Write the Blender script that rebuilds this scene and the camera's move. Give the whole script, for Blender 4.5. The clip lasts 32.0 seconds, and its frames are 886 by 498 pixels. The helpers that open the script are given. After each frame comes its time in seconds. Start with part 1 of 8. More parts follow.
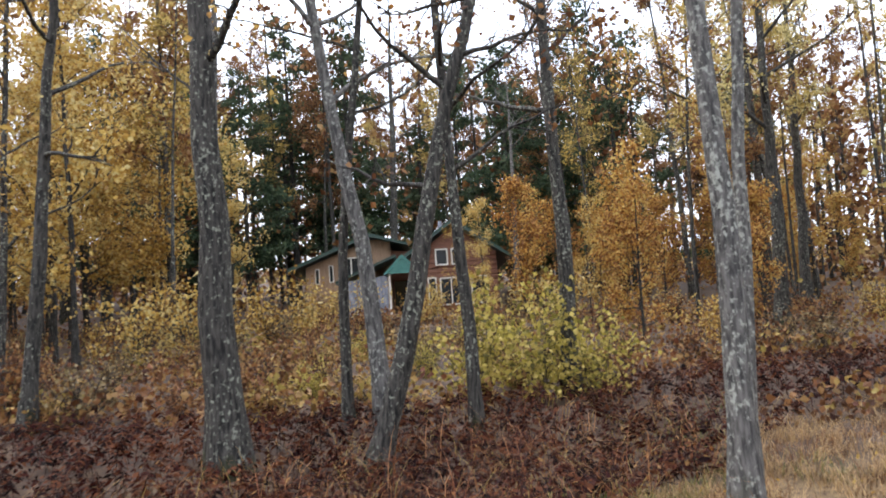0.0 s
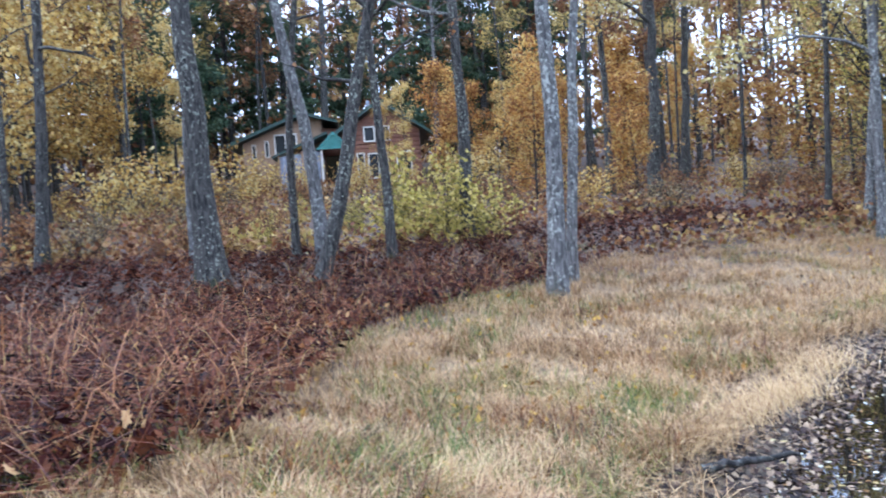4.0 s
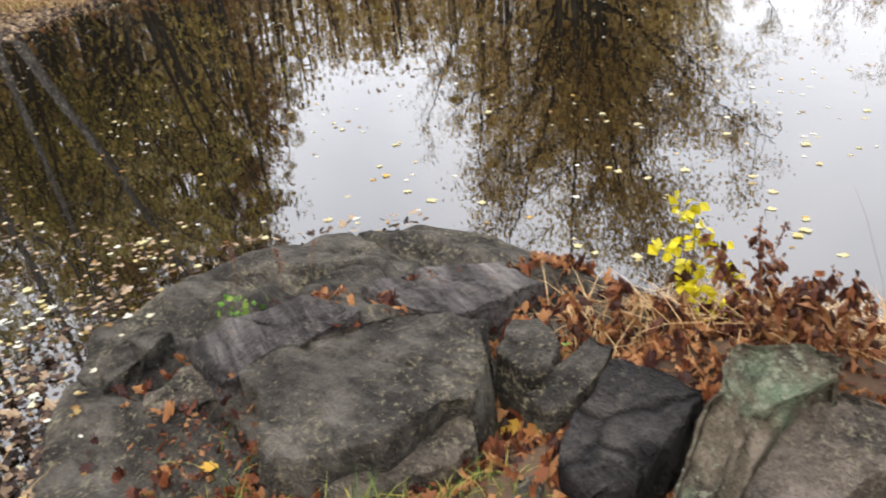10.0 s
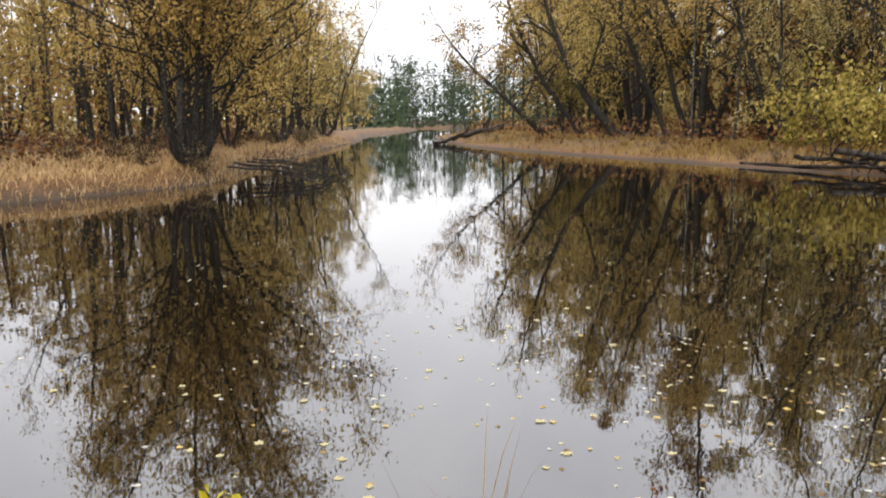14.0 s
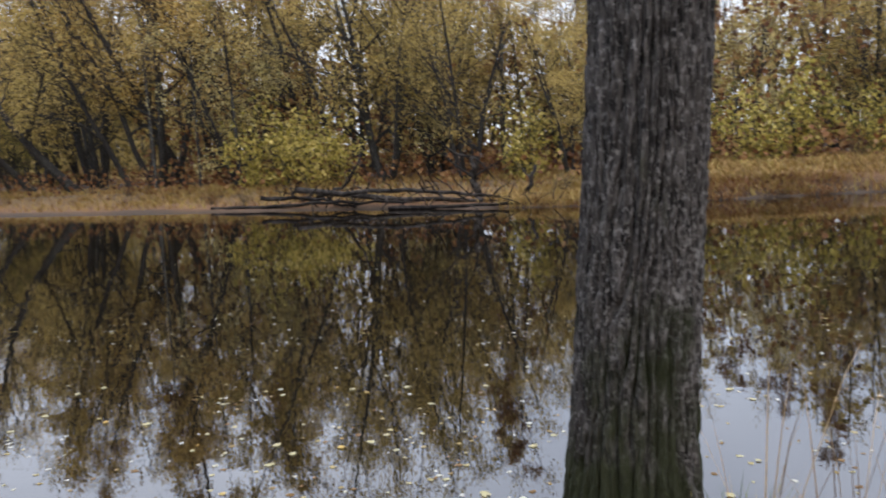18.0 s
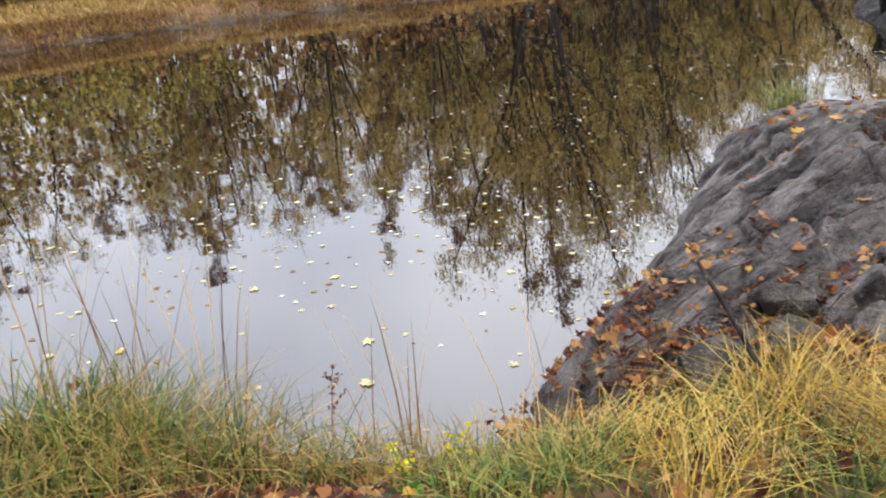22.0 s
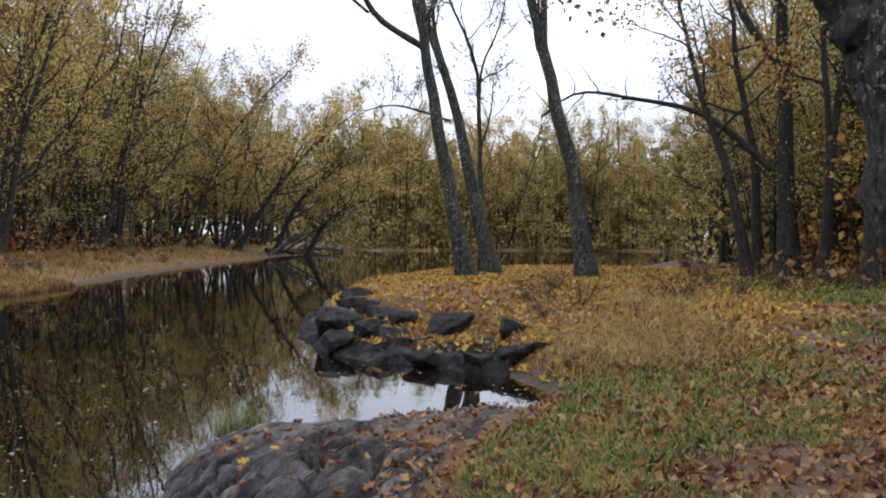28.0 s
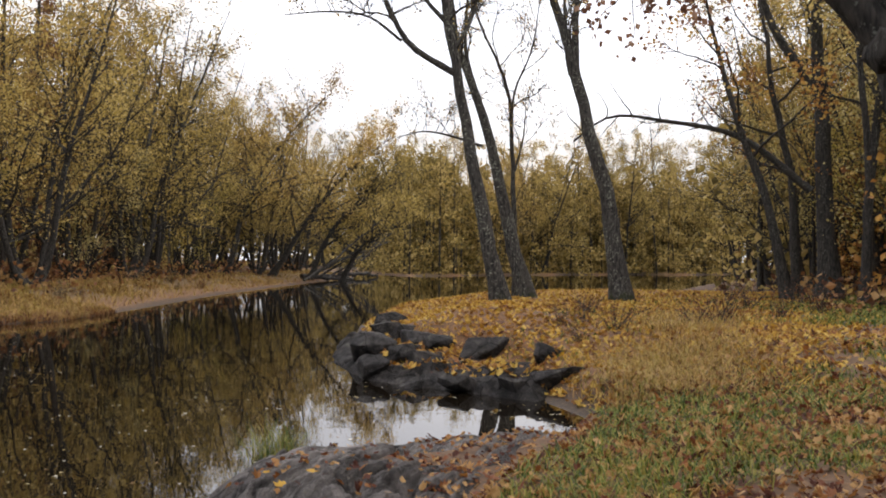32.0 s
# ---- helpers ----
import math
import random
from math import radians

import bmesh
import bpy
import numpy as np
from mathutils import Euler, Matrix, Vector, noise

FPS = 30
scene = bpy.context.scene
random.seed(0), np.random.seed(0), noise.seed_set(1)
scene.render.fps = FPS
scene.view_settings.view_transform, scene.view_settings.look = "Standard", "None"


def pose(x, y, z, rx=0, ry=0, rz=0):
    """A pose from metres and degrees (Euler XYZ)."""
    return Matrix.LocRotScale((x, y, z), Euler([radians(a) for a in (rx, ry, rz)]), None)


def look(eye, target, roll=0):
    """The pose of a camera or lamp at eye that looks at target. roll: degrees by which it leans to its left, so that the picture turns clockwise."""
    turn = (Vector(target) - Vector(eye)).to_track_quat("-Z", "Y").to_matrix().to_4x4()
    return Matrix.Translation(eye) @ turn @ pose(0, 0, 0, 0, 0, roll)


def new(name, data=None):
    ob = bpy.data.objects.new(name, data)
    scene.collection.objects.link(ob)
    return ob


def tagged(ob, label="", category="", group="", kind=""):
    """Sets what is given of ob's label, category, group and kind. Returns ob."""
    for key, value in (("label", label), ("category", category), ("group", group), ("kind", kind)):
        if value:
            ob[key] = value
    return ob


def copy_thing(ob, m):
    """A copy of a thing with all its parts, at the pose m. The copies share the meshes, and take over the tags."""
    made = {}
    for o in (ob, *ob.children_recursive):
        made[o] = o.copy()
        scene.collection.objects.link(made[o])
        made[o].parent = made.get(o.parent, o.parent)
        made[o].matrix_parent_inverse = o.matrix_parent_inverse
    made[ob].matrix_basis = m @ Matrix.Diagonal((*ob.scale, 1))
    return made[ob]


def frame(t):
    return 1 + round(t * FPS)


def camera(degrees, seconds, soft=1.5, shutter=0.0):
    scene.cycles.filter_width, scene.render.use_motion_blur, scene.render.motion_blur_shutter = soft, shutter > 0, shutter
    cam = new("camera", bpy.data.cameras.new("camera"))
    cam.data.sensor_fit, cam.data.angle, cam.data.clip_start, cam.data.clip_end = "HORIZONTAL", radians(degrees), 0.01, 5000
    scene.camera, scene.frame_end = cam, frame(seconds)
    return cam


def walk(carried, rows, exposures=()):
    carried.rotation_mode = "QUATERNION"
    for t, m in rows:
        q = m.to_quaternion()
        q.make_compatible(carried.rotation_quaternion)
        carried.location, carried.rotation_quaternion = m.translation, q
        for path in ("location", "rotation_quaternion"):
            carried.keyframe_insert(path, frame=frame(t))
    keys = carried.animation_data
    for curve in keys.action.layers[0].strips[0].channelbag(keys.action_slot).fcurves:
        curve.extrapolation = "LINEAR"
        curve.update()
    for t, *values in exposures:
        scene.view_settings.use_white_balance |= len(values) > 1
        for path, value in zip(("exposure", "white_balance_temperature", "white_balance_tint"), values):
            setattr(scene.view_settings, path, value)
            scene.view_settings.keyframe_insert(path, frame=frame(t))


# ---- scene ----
# ---- camera and walk ----
FOV = 57.90
PATH = [
    (0.0, 2.243, 3.637, 2.330, -38.02, 6.20, -4.25),
    (0.5, 1.419, 2.536, 2.259, -36.74, 4.63, -4.09),
    (1.0, 0.443, 1.329, 2.213, -35.21, 3.21, -3.80),
    (1.5, -0.588, 0.087, 2.137, -32.97, 2.80, -3.86),
    (2.0, -0.648, 0.038, 2.131, -30.18, 2.62, -4.25),
    (2.5, -0.621, 0.004, 2.119, -29.90, 1.24, -4.79),
    (4.5, -0.193, 0.253, 1.900, -47.57, -3.76, -3.91),
    (5.0, -0.185, 0.255, 1.911, -52.53, -3.93, -3.67),
    (5.5, -0.139, 0.257, 1.898, -58.93, -4.12, -3.49),
    (6.0, -0.092, 0.258, 1.884, -64.80, -5.09, -3.22),
    (6.5, -0.059, 0.269, 1.874, -70.42, -6.96, -3.36),
    (7.0, -0.025, 0.280, 1.864, -75.15, -9.80, -4.04),
    (7.5, -0.031, 0.265, 1.855, -78.73, -13.19, -4.79),
    (8.0, -0.037, 0.251, 1.847, -83.23, -16.53, -4.96),
    (8.5, -0.049, 0.219, 1.847, -88.27, -19.54, -5.12),
    (9.0, -0.061, 0.186, 1.847, -94.77, -22.00, -5.14),
    (9.5, -0.096, 0.120, 1.852, -100.63, -23.92, -5.26),
    (10.0, -0.131, 0.053, 1.857, -105.58, -25.92, -5.49),
    (10.5, -0.156, -0.022, 1.863, -111.46, -28.47, -5.36),
    (11.0, -0.181, -0.097, 1.869, -116.99, -29.98, -5.25),
    (11.5, -0.200, -0.169, 1.884, -124.46, -29.18, -3.55),
    (12.0, -0.225, -0.231, 1.895, -129.36, -26.19, -2.08),
    (12.5, -0.233, -0.277, 1.892, -131.50, -21.56, -1.10),
    (13.0, -0.240, -0.324, 1.888, -132.20, -17.10, -0.56),
    (13.5, -0.234, -0.334, 1.901, -132.11, -12.87, -0.87),
    (15.5, -0.023, -0.360, 2.002, -138.35, -0.16, -0.72),
    (16.0, 0.079, -0.410, 1.990, -143.30, 0.39, -0.72),
    (16.5, 0.163, -0.450, 1.980, -149.18, -0.66, -1.25),
    (17.0, 0.277, -0.480, 1.970, -155.51, -2.65, -2.06),
    (17.5, 0.278, -0.470, 1.970, -162.10, -4.90, -2.62),
    (18.0, 0.277, -0.450, 1.980, -170.08, -6.99, -3.26),
    (18.5, 0.245, -0.420, 1.990, -176.26, -8.96, -3.89),
    (19.0, 0.213, -0.410, 1.990, -180.66, -10.48, -4.14),
    (19.5, 0.148, -0.420, 1.980, -186.41, -11.82, -4.46),
    (20.0, 0.084, -0.444, 1.963, -193.14, -13.26, -5.16),
    (20.5, 0.024, -0.467, 1.930, -198.51, -14.72, -6.13),
    (21.0, -0.035, -0.489, 1.897, -203.74, -16.76, -6.24),
    (21.5, -0.121, -0.454, 1.907, -208.83, -19.22, -5.63),
    (22.0, -0.207, -0.418, 1.916, -212.71, -21.13, -5.22),
    (22.5, -0.243, -0.414, 1.922, -217.09, -21.66, -4.13),
    (23.0, -0.279, -0.409, 1.928, -220.73, -21.39, -3.13),
    (23.5, -0.313, -0.398, 1.939, -223.87, -20.47, -2.72),
    (24.0, -0.346, -0.386, 1.951, -227.71, -18.97, -1.84),
    (24.5, -0.384, -0.388, 1.949, -231.43, -17.18, -1.17),
    (25.0, -0.421, -0.390, 1.948, -234.22, -15.41, -0.86),
    (25.5, -0.427, -0.381, 1.966, -237.28, -13.47, -0.02),
    (26.0, -0.433, -0.371, 1.984, -240.71, -11.18, 0.54),
    (26.5, -0.477, -0.422, 1.983, -243.47, -8.97, 0.22),
    (28.5, -0.456, -0.396, 2.079, -251.81, 1.46, 1.03),
    (29.0, -0.456, -0.386, 2.081, -252.25, 3.30, 0.90),
    (29.5, -0.451, -0.390, 2.078, -251.30, 5.01, 0.38),
    (30.0, -0.446, -0.395, 2.075, -250.62, 6.56, 0.14),
    (30.5, -0.431, -0.394, 2.065, -250.10, 6.83, 0.14),
    (31.0, -0.416, -0.394, 2.056, -249.35, 4.76, 0.23),
    (31.5, -0.412, -0.390, 2.056, -248.44, 2.24, 0.33),
    (32.0, -0.409, -0.386, 2.056, -247.77, 0.92, 0.54),
]



def row(t, x, y, z, yaw, pitch, roll):
    a, b = radians(yaw), radians(pitch)
    ahead = Vector((-math.sin(a) * math.cos(b), math.cos(a) * math.cos(b), math.sin(b)))
    return t, look((x, y, z), Vector((x, y, z)) + ahead * 10, roll)


cam = camera(FOV, 32.0, soft=1.9, shutter=0.3)
walk(cam, [row(*r) for r in PATH], exposures=[
    (0.0, 0.35, 6900, 15), (1.0, 0.47, 6300, 14), (2.5, 0.68, 5600, 13), (5.0, 0.85, 5200, 16), (6.0, 0.88, 5200, 17), (7.0, 0.45, 6900, 16), (8.0, 0.45, 7000, 16), (9.0, 0.5, 7300, 16), (11.0, 0.42, 7900, 16), (13.0, 0.38, 8200, 17), (15.5, -0.5, 6900, 15), (17.2, -0.6, 7000, 17), (18.2, 0.0, 6700, 16), (19.0, 0.14, 7000, 15),
    (19.5, 0.5, 7100, 15), (20.5, 0.5, 7200, 16), (23.0, 0.45, 7300, 17), (24.5, 0.35, 7000, 15), (26.2, 0.5, 5600, 16), (28.5, -0.72, 7000, 15), (30.0, -0.95, 7500, 17), (31.0, -0.95, 7900, 18), (32.0, -0.35, 7800, 18)])

# ---- sky and light ----
SUN_UP, SUN_TURN = radians(48), radians(-35)
world = bpy.data.worlds.new("overcast_sky")
scene.world = world
world.use_nodes = True
wn, wl = world.node_tree.nodes, world.node_tree.links
sky = wn.new("ShaderNodeTexSky")
sky.sky_type, sky.sun_disc, sky.sun_elevation, sky.sun_rotation = "NISHITA", False, SUN_UP, SUN_TURN
sky.dust_density, sky.air_density = 3.0, 1.2
clouds = wn.new("ShaderNodeTexNoise")
clouds.inputs["Scale"].default_value, clouds.inputs["Detail"].default_value = 2.2, 4
ramp = wn.new("ShaderNodeValToRGB")
ramp.color_ramp.elements[0].color, ramp.color_ramp.elements[1].color = (6.6, 7.9, 9.9, 1), (10.9, 12.3, 14.2, 1)
ramp.color_ramp.elements[0].position, ramp.color_ramp.elements[1].position = 0.3, 0.7
cover = wn.new("ShaderNodeMixRGB")
cover.inputs[0].default_value = 0.88
wl.new(wn.new("ShaderNodeTexCoord").outputs["Generated"], clouds.inputs["Vector"])
wl.new(clouds.outputs["Fac"], ramp.inputs["Fac"])
wl.new(sky.outputs["Color"], cover.inputs[1])
wl.new(ramp.outputs["Color"], cover.inputs[2])
# an overcast sky is brighter overhead than at the horizon
updown = wn.new("ShaderNodeSeparateXYZ")
rise = wn.new("ShaderNodeMath")
rise.operation, rise.inputs[1].default_value, rise.inputs[2].default_value = "MULTIPLY_ADD", 0.95, 0.58
dome = wn.new("ShaderNodeVectorMath")
dome.operation = "SCALE"
wl.new(clouds.inputs["Vector"].links[0].from_socket, updown.inputs[0])
wl.new(updown.outputs["Z"], rise.inputs[0])
wl.new(cover.outputs["Color"], dome.inputs[0])
wl.new(rise.outputs[0], dome.inputs["Scale"])
wl.new(dome.outputs[0], wn["Background"].inputs["Color"])
wn["Background"].inputs["Strength"].default_value = 0.25
sun = new("sun", bpy.data.lights.new("sun", "SUN"))
sun.data.energy, sun.data.angle, sun.data.color = 0.8, radians(25), (1.0, 0.95, 0.88)
sun.matrix_world = look((0, 0, 0), (-math.sin(SUN_TURN) * math.cos(SUN_UP), -math.cos(SUN_TURN) * math.cos(SUN_UP), -math.sin(SUN_UP)))

# ---- materials ----


def toned(c, k=0.78, grey=-0.03):
    """A pigment a little darker and deeper, as wet leaves are."""
    m = 0.3 * c[0] + 0.6 * c[1] + 0.1 * c[2]
    return tuple(max(0.004, k * (v + (m - v) * grey)) for v in c)


def material(name, colours, scale=6.0, rough=0.8, bump=0.3, fine=60.0, vary=0.0, metal=0.0, island=False, stretch=(1, 1, 1), through_light=0.0, spec=0.4, world_space=False, sharp=(0.3, 0.7), each=0.0):
    """Noise at two scales between two to four colours, fine relief, and a tint that varies from object to object or leaf to leaf."""
    m = bpy.data.materials.new(name)
    m.use_nodes = True
    n, l = m.node_tree.nodes, m.node_tree.links
    bsdf = n["Principled BSDF"]
    co = n.new("ShaderNodeTexCoord")
    geo = n.new("ShaderNodeNewGeometry")
    mp = n.new("ShaderNodeMapping")
    mp.inputs["Scale"].default_value = stretch
    l.new(geo.outputs["Position"] if world_space else co.outputs["Object"], mp.inputs["Vector"])
    big = n.new("ShaderNodeTexNoise")
    big.inputs["Scale"].default_value, big.inputs["Detail"].default_value, big.inputs["Roughness"].default_value = scale, 5, 0.62
    small = n.new("ShaderNodeTexNoise")
    small.inputs["Scale"].default_value, small.inputs["Detail"].default_value = fine, 4
    l.new(mp.outputs[0], big.inputs["Vector"])
    l.new(mp.outputs[0], small.inputs["Vector"])
    mixf = n.new("ShaderNodeMath")
    mixf.operation = "MULTIPLY_ADD"
    mixf.inputs[1].default_value, mixf.inputs[2].default_value = 0.3, -0.15
    l.new(small.outputs["Fac"], mixf.inputs[0])
    add = n.new("ShaderNodeMath")
    l.new(big.outputs["Fac"], add.inputs[0])
    l.new(mixf.outputs[0], add.inputs[1])
    fac = add.outputs[0]
    if vary:
        rnd = geo.outputs["Random Per Island"] if island else n.new("ShaderNodeObjectInfo").outputs["Random"]
        va = n.new("ShaderNodeMath")
        va.operation = "MULTIPLY_ADD"
        va.inputs[1].default_value = vary
        l.new(rnd, va.inputs[0])
        l.new(fac, va.inputs[2])
        sub = n.new("ShaderNodeMath")
        sub.operation, sub.inputs[1].default_value = "SUBTRACT", vary / 2
        l.new(va.outputs[0], sub.inputs[0])
        fac = sub.outputs[0]
    if each:
        ea, eb = n.new("ShaderNodeMath"), n.new("ShaderNodeMath")
        ea.operation, ea.inputs[1].default_value, ea.inputs[2].default_value = "MULTIPLY_ADD", each, -each / 2
        l.new(n.new("ShaderNodeObjectInfo").outputs["Random"], ea.inputs[0])
        l.new(ea.outputs[0], eb.inputs[0])
        l.new(fac, eb.inputs[1])
        fac = eb.outputs[0]
    cr = n.new("ShaderNodeValToRGB")
    e = cr.color_ramp.elements
    while len(e) < len(colours):
        e.new(0.5)
    for i, c in enumerate(colours):
        e[i].position = sharp[0] + (sharp[1] - sharp[0]) * i / (len(colours) - 1)
        e[i].color = (*c, 1)
    l.new(fac, cr.inputs["Fac"])
    l.new(cr.outputs["Color"], bsdf.inputs["Base Color"])
    bsdf.inputs["Roughness"].default_value, bsdf.inputs["Metallic"].default_value = rough, metal
    bsdf.inputs["Specular IOR Level"].default_value = spec
    if bump:
        b = n.new("ShaderNodeBump")
        b.inputs["Strength"].default_value, b.inputs["Distance"].default_value = bump, 0.02
        l.new(add.outputs[0], b.inputs["Height"])
        l.new(b.outputs["Normal"], bsdf.inputs["Normal"])
    if through_light:
        tr = n.new("ShaderNodeBsdfTranslucent")
        l.new(cr.outputs["Color"], tr.inputs["Color"])
        mx = n.new("ShaderNodeMixShader")
        mx.inputs[0].default_value = through_light
        l.new(bsdf.outputs[0], mx.inputs[1])
        l.new(tr.outputs[0], mx.inputs[2])
        l.new(mx.outputs[0], n["Material Output"].inputs["Surface"])
    return m


def leaf_material(name, colours, vary=0.8, k=0.78, each=0.0, through_light=0.35, gloss=0.25):
    """Leaves that differ from one another and, by each, from tree to tree."""
    return material(name, [toned(c, k) for c in colours], scale=0.35, rough=0.55, bump=0, fine=3, vary=vary, island=True, through_light=through_light, spec=gloss, sharp=(0.2, 0.8), each=each)


def bark_material(name, dark, mid, lichen, amount, ridges=22.0, moss=0.0, long=0.2, spot=21, fade=0.55, reach=0.0):
    """Ridged bark with crusts of lichen and moss round the foot."""
    m = bpy.data.materials.new(name)
    m.use_nodes = True
    n, l = m.node_tree.nodes, m.node_tree.links
    b = n["Principled BSDF"]
    co, info = n.new("ShaderNodeTexCoord"), n.new("ShaderNodeObjectInfo")
    shift = n.new("ShaderNodeVectorMath")
    l.new(co.outputs["Object"], shift.inputs[0])
    l.new(info.outputs["Random"], shift.inputs[1])

    def tex(kind, scale, stretch, detail=5):
        mp = n.new("ShaderNodeMapping")
        mp.inputs["Scale"].default_value = stretch
        t = n.new(kind)
        t.inputs["Scale"].default_value = scale
        t.inputs["Detail"].default_value = detail
        l.new(shift.outputs[0], mp.inputs["Vector"])
        l.new(mp.outputs[0], t.inputs["Vector"])
        return t.outputs["Fac"]

    def ramp_of(fac, stops):
        r = n.new("ShaderNodeValToRGB")
        for i, (p, c) in enumerate(stops):
            if i > 1:
                r.color_ramp.elements.new(p)
            r.color_ramp.elements[i].position, r.color_ramp.elements[i].color = p, (*c, 1)
        l.new(fac, r.inputs["Fac"])
        return r.outputs["Color"]

    def mix(fac, a, c):
        x = n.new("ShaderNodeMixRGB")
        l.new(fac, x.inputs[0])
        l.new(a, x.inputs[1])
        if isinstance(c, tuple):
            x.inputs[2].default_value = (*c, 1)
        else:
            l.new(c, x.inputs[2])
        return x.outputs[0]

    ridge = tex("ShaderNodeTexNoise", ridges, (1, 1, long))
    spots = tex("ShaderNodeTexNoise", spot, (1, 1, 0.8), 7)
    wide = tex("ShaderNodeTexNoise", 1.6, (1, 1, 0.5), 3)
    base = ramp_of(ridge, [(0.36, dark), (0.64, mid)])
    add = n.new("ShaderNodeMath")
    add.operation, add.inputs[1].default_value = "MULTIPLY_ADD", 0.35
    l.new(wide, add.inputs[0])
    l.new(spots, add.inputs[2])
    fine = n.new("ShaderNodeMath")
    fine.operation, fine.inputs[1].default_value = "MULTIPLY_ADD", 0.3
    l.new(tex("ShaderNodeTexNoise", spot * 4.5, (1, 1, 0.8), 4), fine.inputs[0])
    l.new(add.outputs[0], fine.inputs[2])
    mask = ramp_of(fine.outputs[0], [(1.0 - amount, (0, 0, 0)), (1.2 - amount, (0.95, 0.95, 0.95))])
    col = mix(mask, base, lichen)
    if moss:
        low = n.new("ShaderNodeSeparateXYZ")
        l.new(co.outputs["Object"], low.inputs[0])
        m1 = n.new("ShaderNodeMath")
        m1.operation, m1.inputs[1].default_value = "MULTIPLY_ADD", -fade
        l.new(low.outputs["Z"], m1.inputs[0])
        l.new(tex("ShaderNodeTexNoise", 4.5, (1, 1, 0.5), 5), m1.inputs[2])
        col = mix(ramp_of(m1.outputs[0], [(0.38 - reach, (0, 0, 0)), (0.5 - reach, (moss, moss, moss))]), col, (0.022, 0.026, 0.008))
    l.new(col, b.inputs["Base Color"])
    b.inputs["Roughness"].default_value, b.inputs["Specular IOR Level"].default_value = 0.85, 0.25
    bump = n.new("ShaderNodeBump")
    bump.inputs["Strength"].default_value, bump.inputs["Distance"].default_value = 0.9, 0.03
    l.new(ridge, bump.inputs["Height"])
    l.new(bump.outputs["Normal"], b.inputs["Normal"])
    return m


M_BARK = bark_material("grey_lichened_bark", (0.009, 0.008, 0.0075), (0.062, 0.056, 0.048), (0.22, 0.225, 0.18), 0.1, moss=0.8, spot=19)
M_PALE = bark_material("pale_patchy_bark", (0.035, 0.033, 0.032), (0.135, 0.126, 0.116), (0.3, 0.305, 0.265), 0.14, moss=0.4, spot=19)
M_DARK = bark_material("dark_wet_bark", (0.008, 0.007, 0.006), (0.04, 0.035, 0.03), (0.10, 0.105, 0.09), 0.1)
M_RIDGED = bark_material("deeply_ridged_bark", (0.006, 0.005, 0.0045), (0.088, 0.078, 0.07), (0.18, 0.168, 0.155), 0.15, 60.0, moss=0.9, long=0.22, spot=60, fade=0.26, reach=0.19)
M_OAK = bark_material("grey_oak_bark", (0.006, 0.0055, 0.005), (0.06, 0.056, 0.051), (0.19, 0.2, 0.18), 0.08, 34.0, moss=0.5, long=0.25, spot=30)
L_YELLOW = leaf_material("yellow_leaves", [(0.26, 0.14, 0.035), (0.44, 0.27, 0.07), (0.58, 0.4, 0.12), (0.56, 0.45, 0.2)], k=0.98, each=0.4, through_light=0.42)
L_ORANGE = leaf_material("orange_leaves", [(0.19, 0.08, 0.025), (0.38, 0.18, 0.05), (0.55, 0.31, 0.08), (0.58, 0.42, 0.14)], k=0.95, each=0.3, through_light=0.42)
L_OLIVE = leaf_material("olive_gold_leaves", [(0.115, 0.09, 0.034), (0.26, 0.188, 0.055), (0.42, 0.3, 0.085), (0.52, 0.39, 0.15)], k=1.18, each=0.45, through_light=0.42)
L_GILT = leaf_material("dull_gold_leaves", [(0.15, 0.095, 0.03), (0.32, 0.2, 0.055), (0.49, 0.325, 0.095), (0.57, 0.42, 0.17)], k=1.15, each=0.4, through_light=0.42)
L_FAR = leaf_material("far_olive_leaves", [(0.1, 0.078, 0.03), (0.22, 0.165, 0.055), (0.36, 0.262, 0.085), (0.48, 0.35, 0.14)], k=1.05, through_light=0.45)
L_PALE = leaf_material("pale_yellow_leaves", [(0.24, 0.19, 0.07), (0.42, 0.34, 0.13), (0.58, 0.48, 0.2), (0.66, 0.56, 0.28)], k=1.0, each=0.3, through_light=0.5)
L_GREEN = leaf_material("yellow_green_leaves", [(0.12, 0.105, 0.03), (0.28, 0.235, 0.055), (0.46, 0.37, 0.085), (0.56, 0.44, 0.14)], k=0.95, each=0.3, through_light=0.42)
L_RUST = leaf_material("rusty_oak_leaves", [(0.07, 0.03, 0.015), (0.15, 0.062, 0.025), (0.25, 0.115, 0.045), (0.32, 0.19, 0.08)], k=0.95, each=0.25, through_light=0.42)
L_PINE = leaf_material("pine_needles", [(0.014, 0.026, 0.014), (0.03, 0.052, 0.026), (0.05, 0.078, 0.038), (0.08, 0.1, 0.05)], vary=0.6, k=1.1)


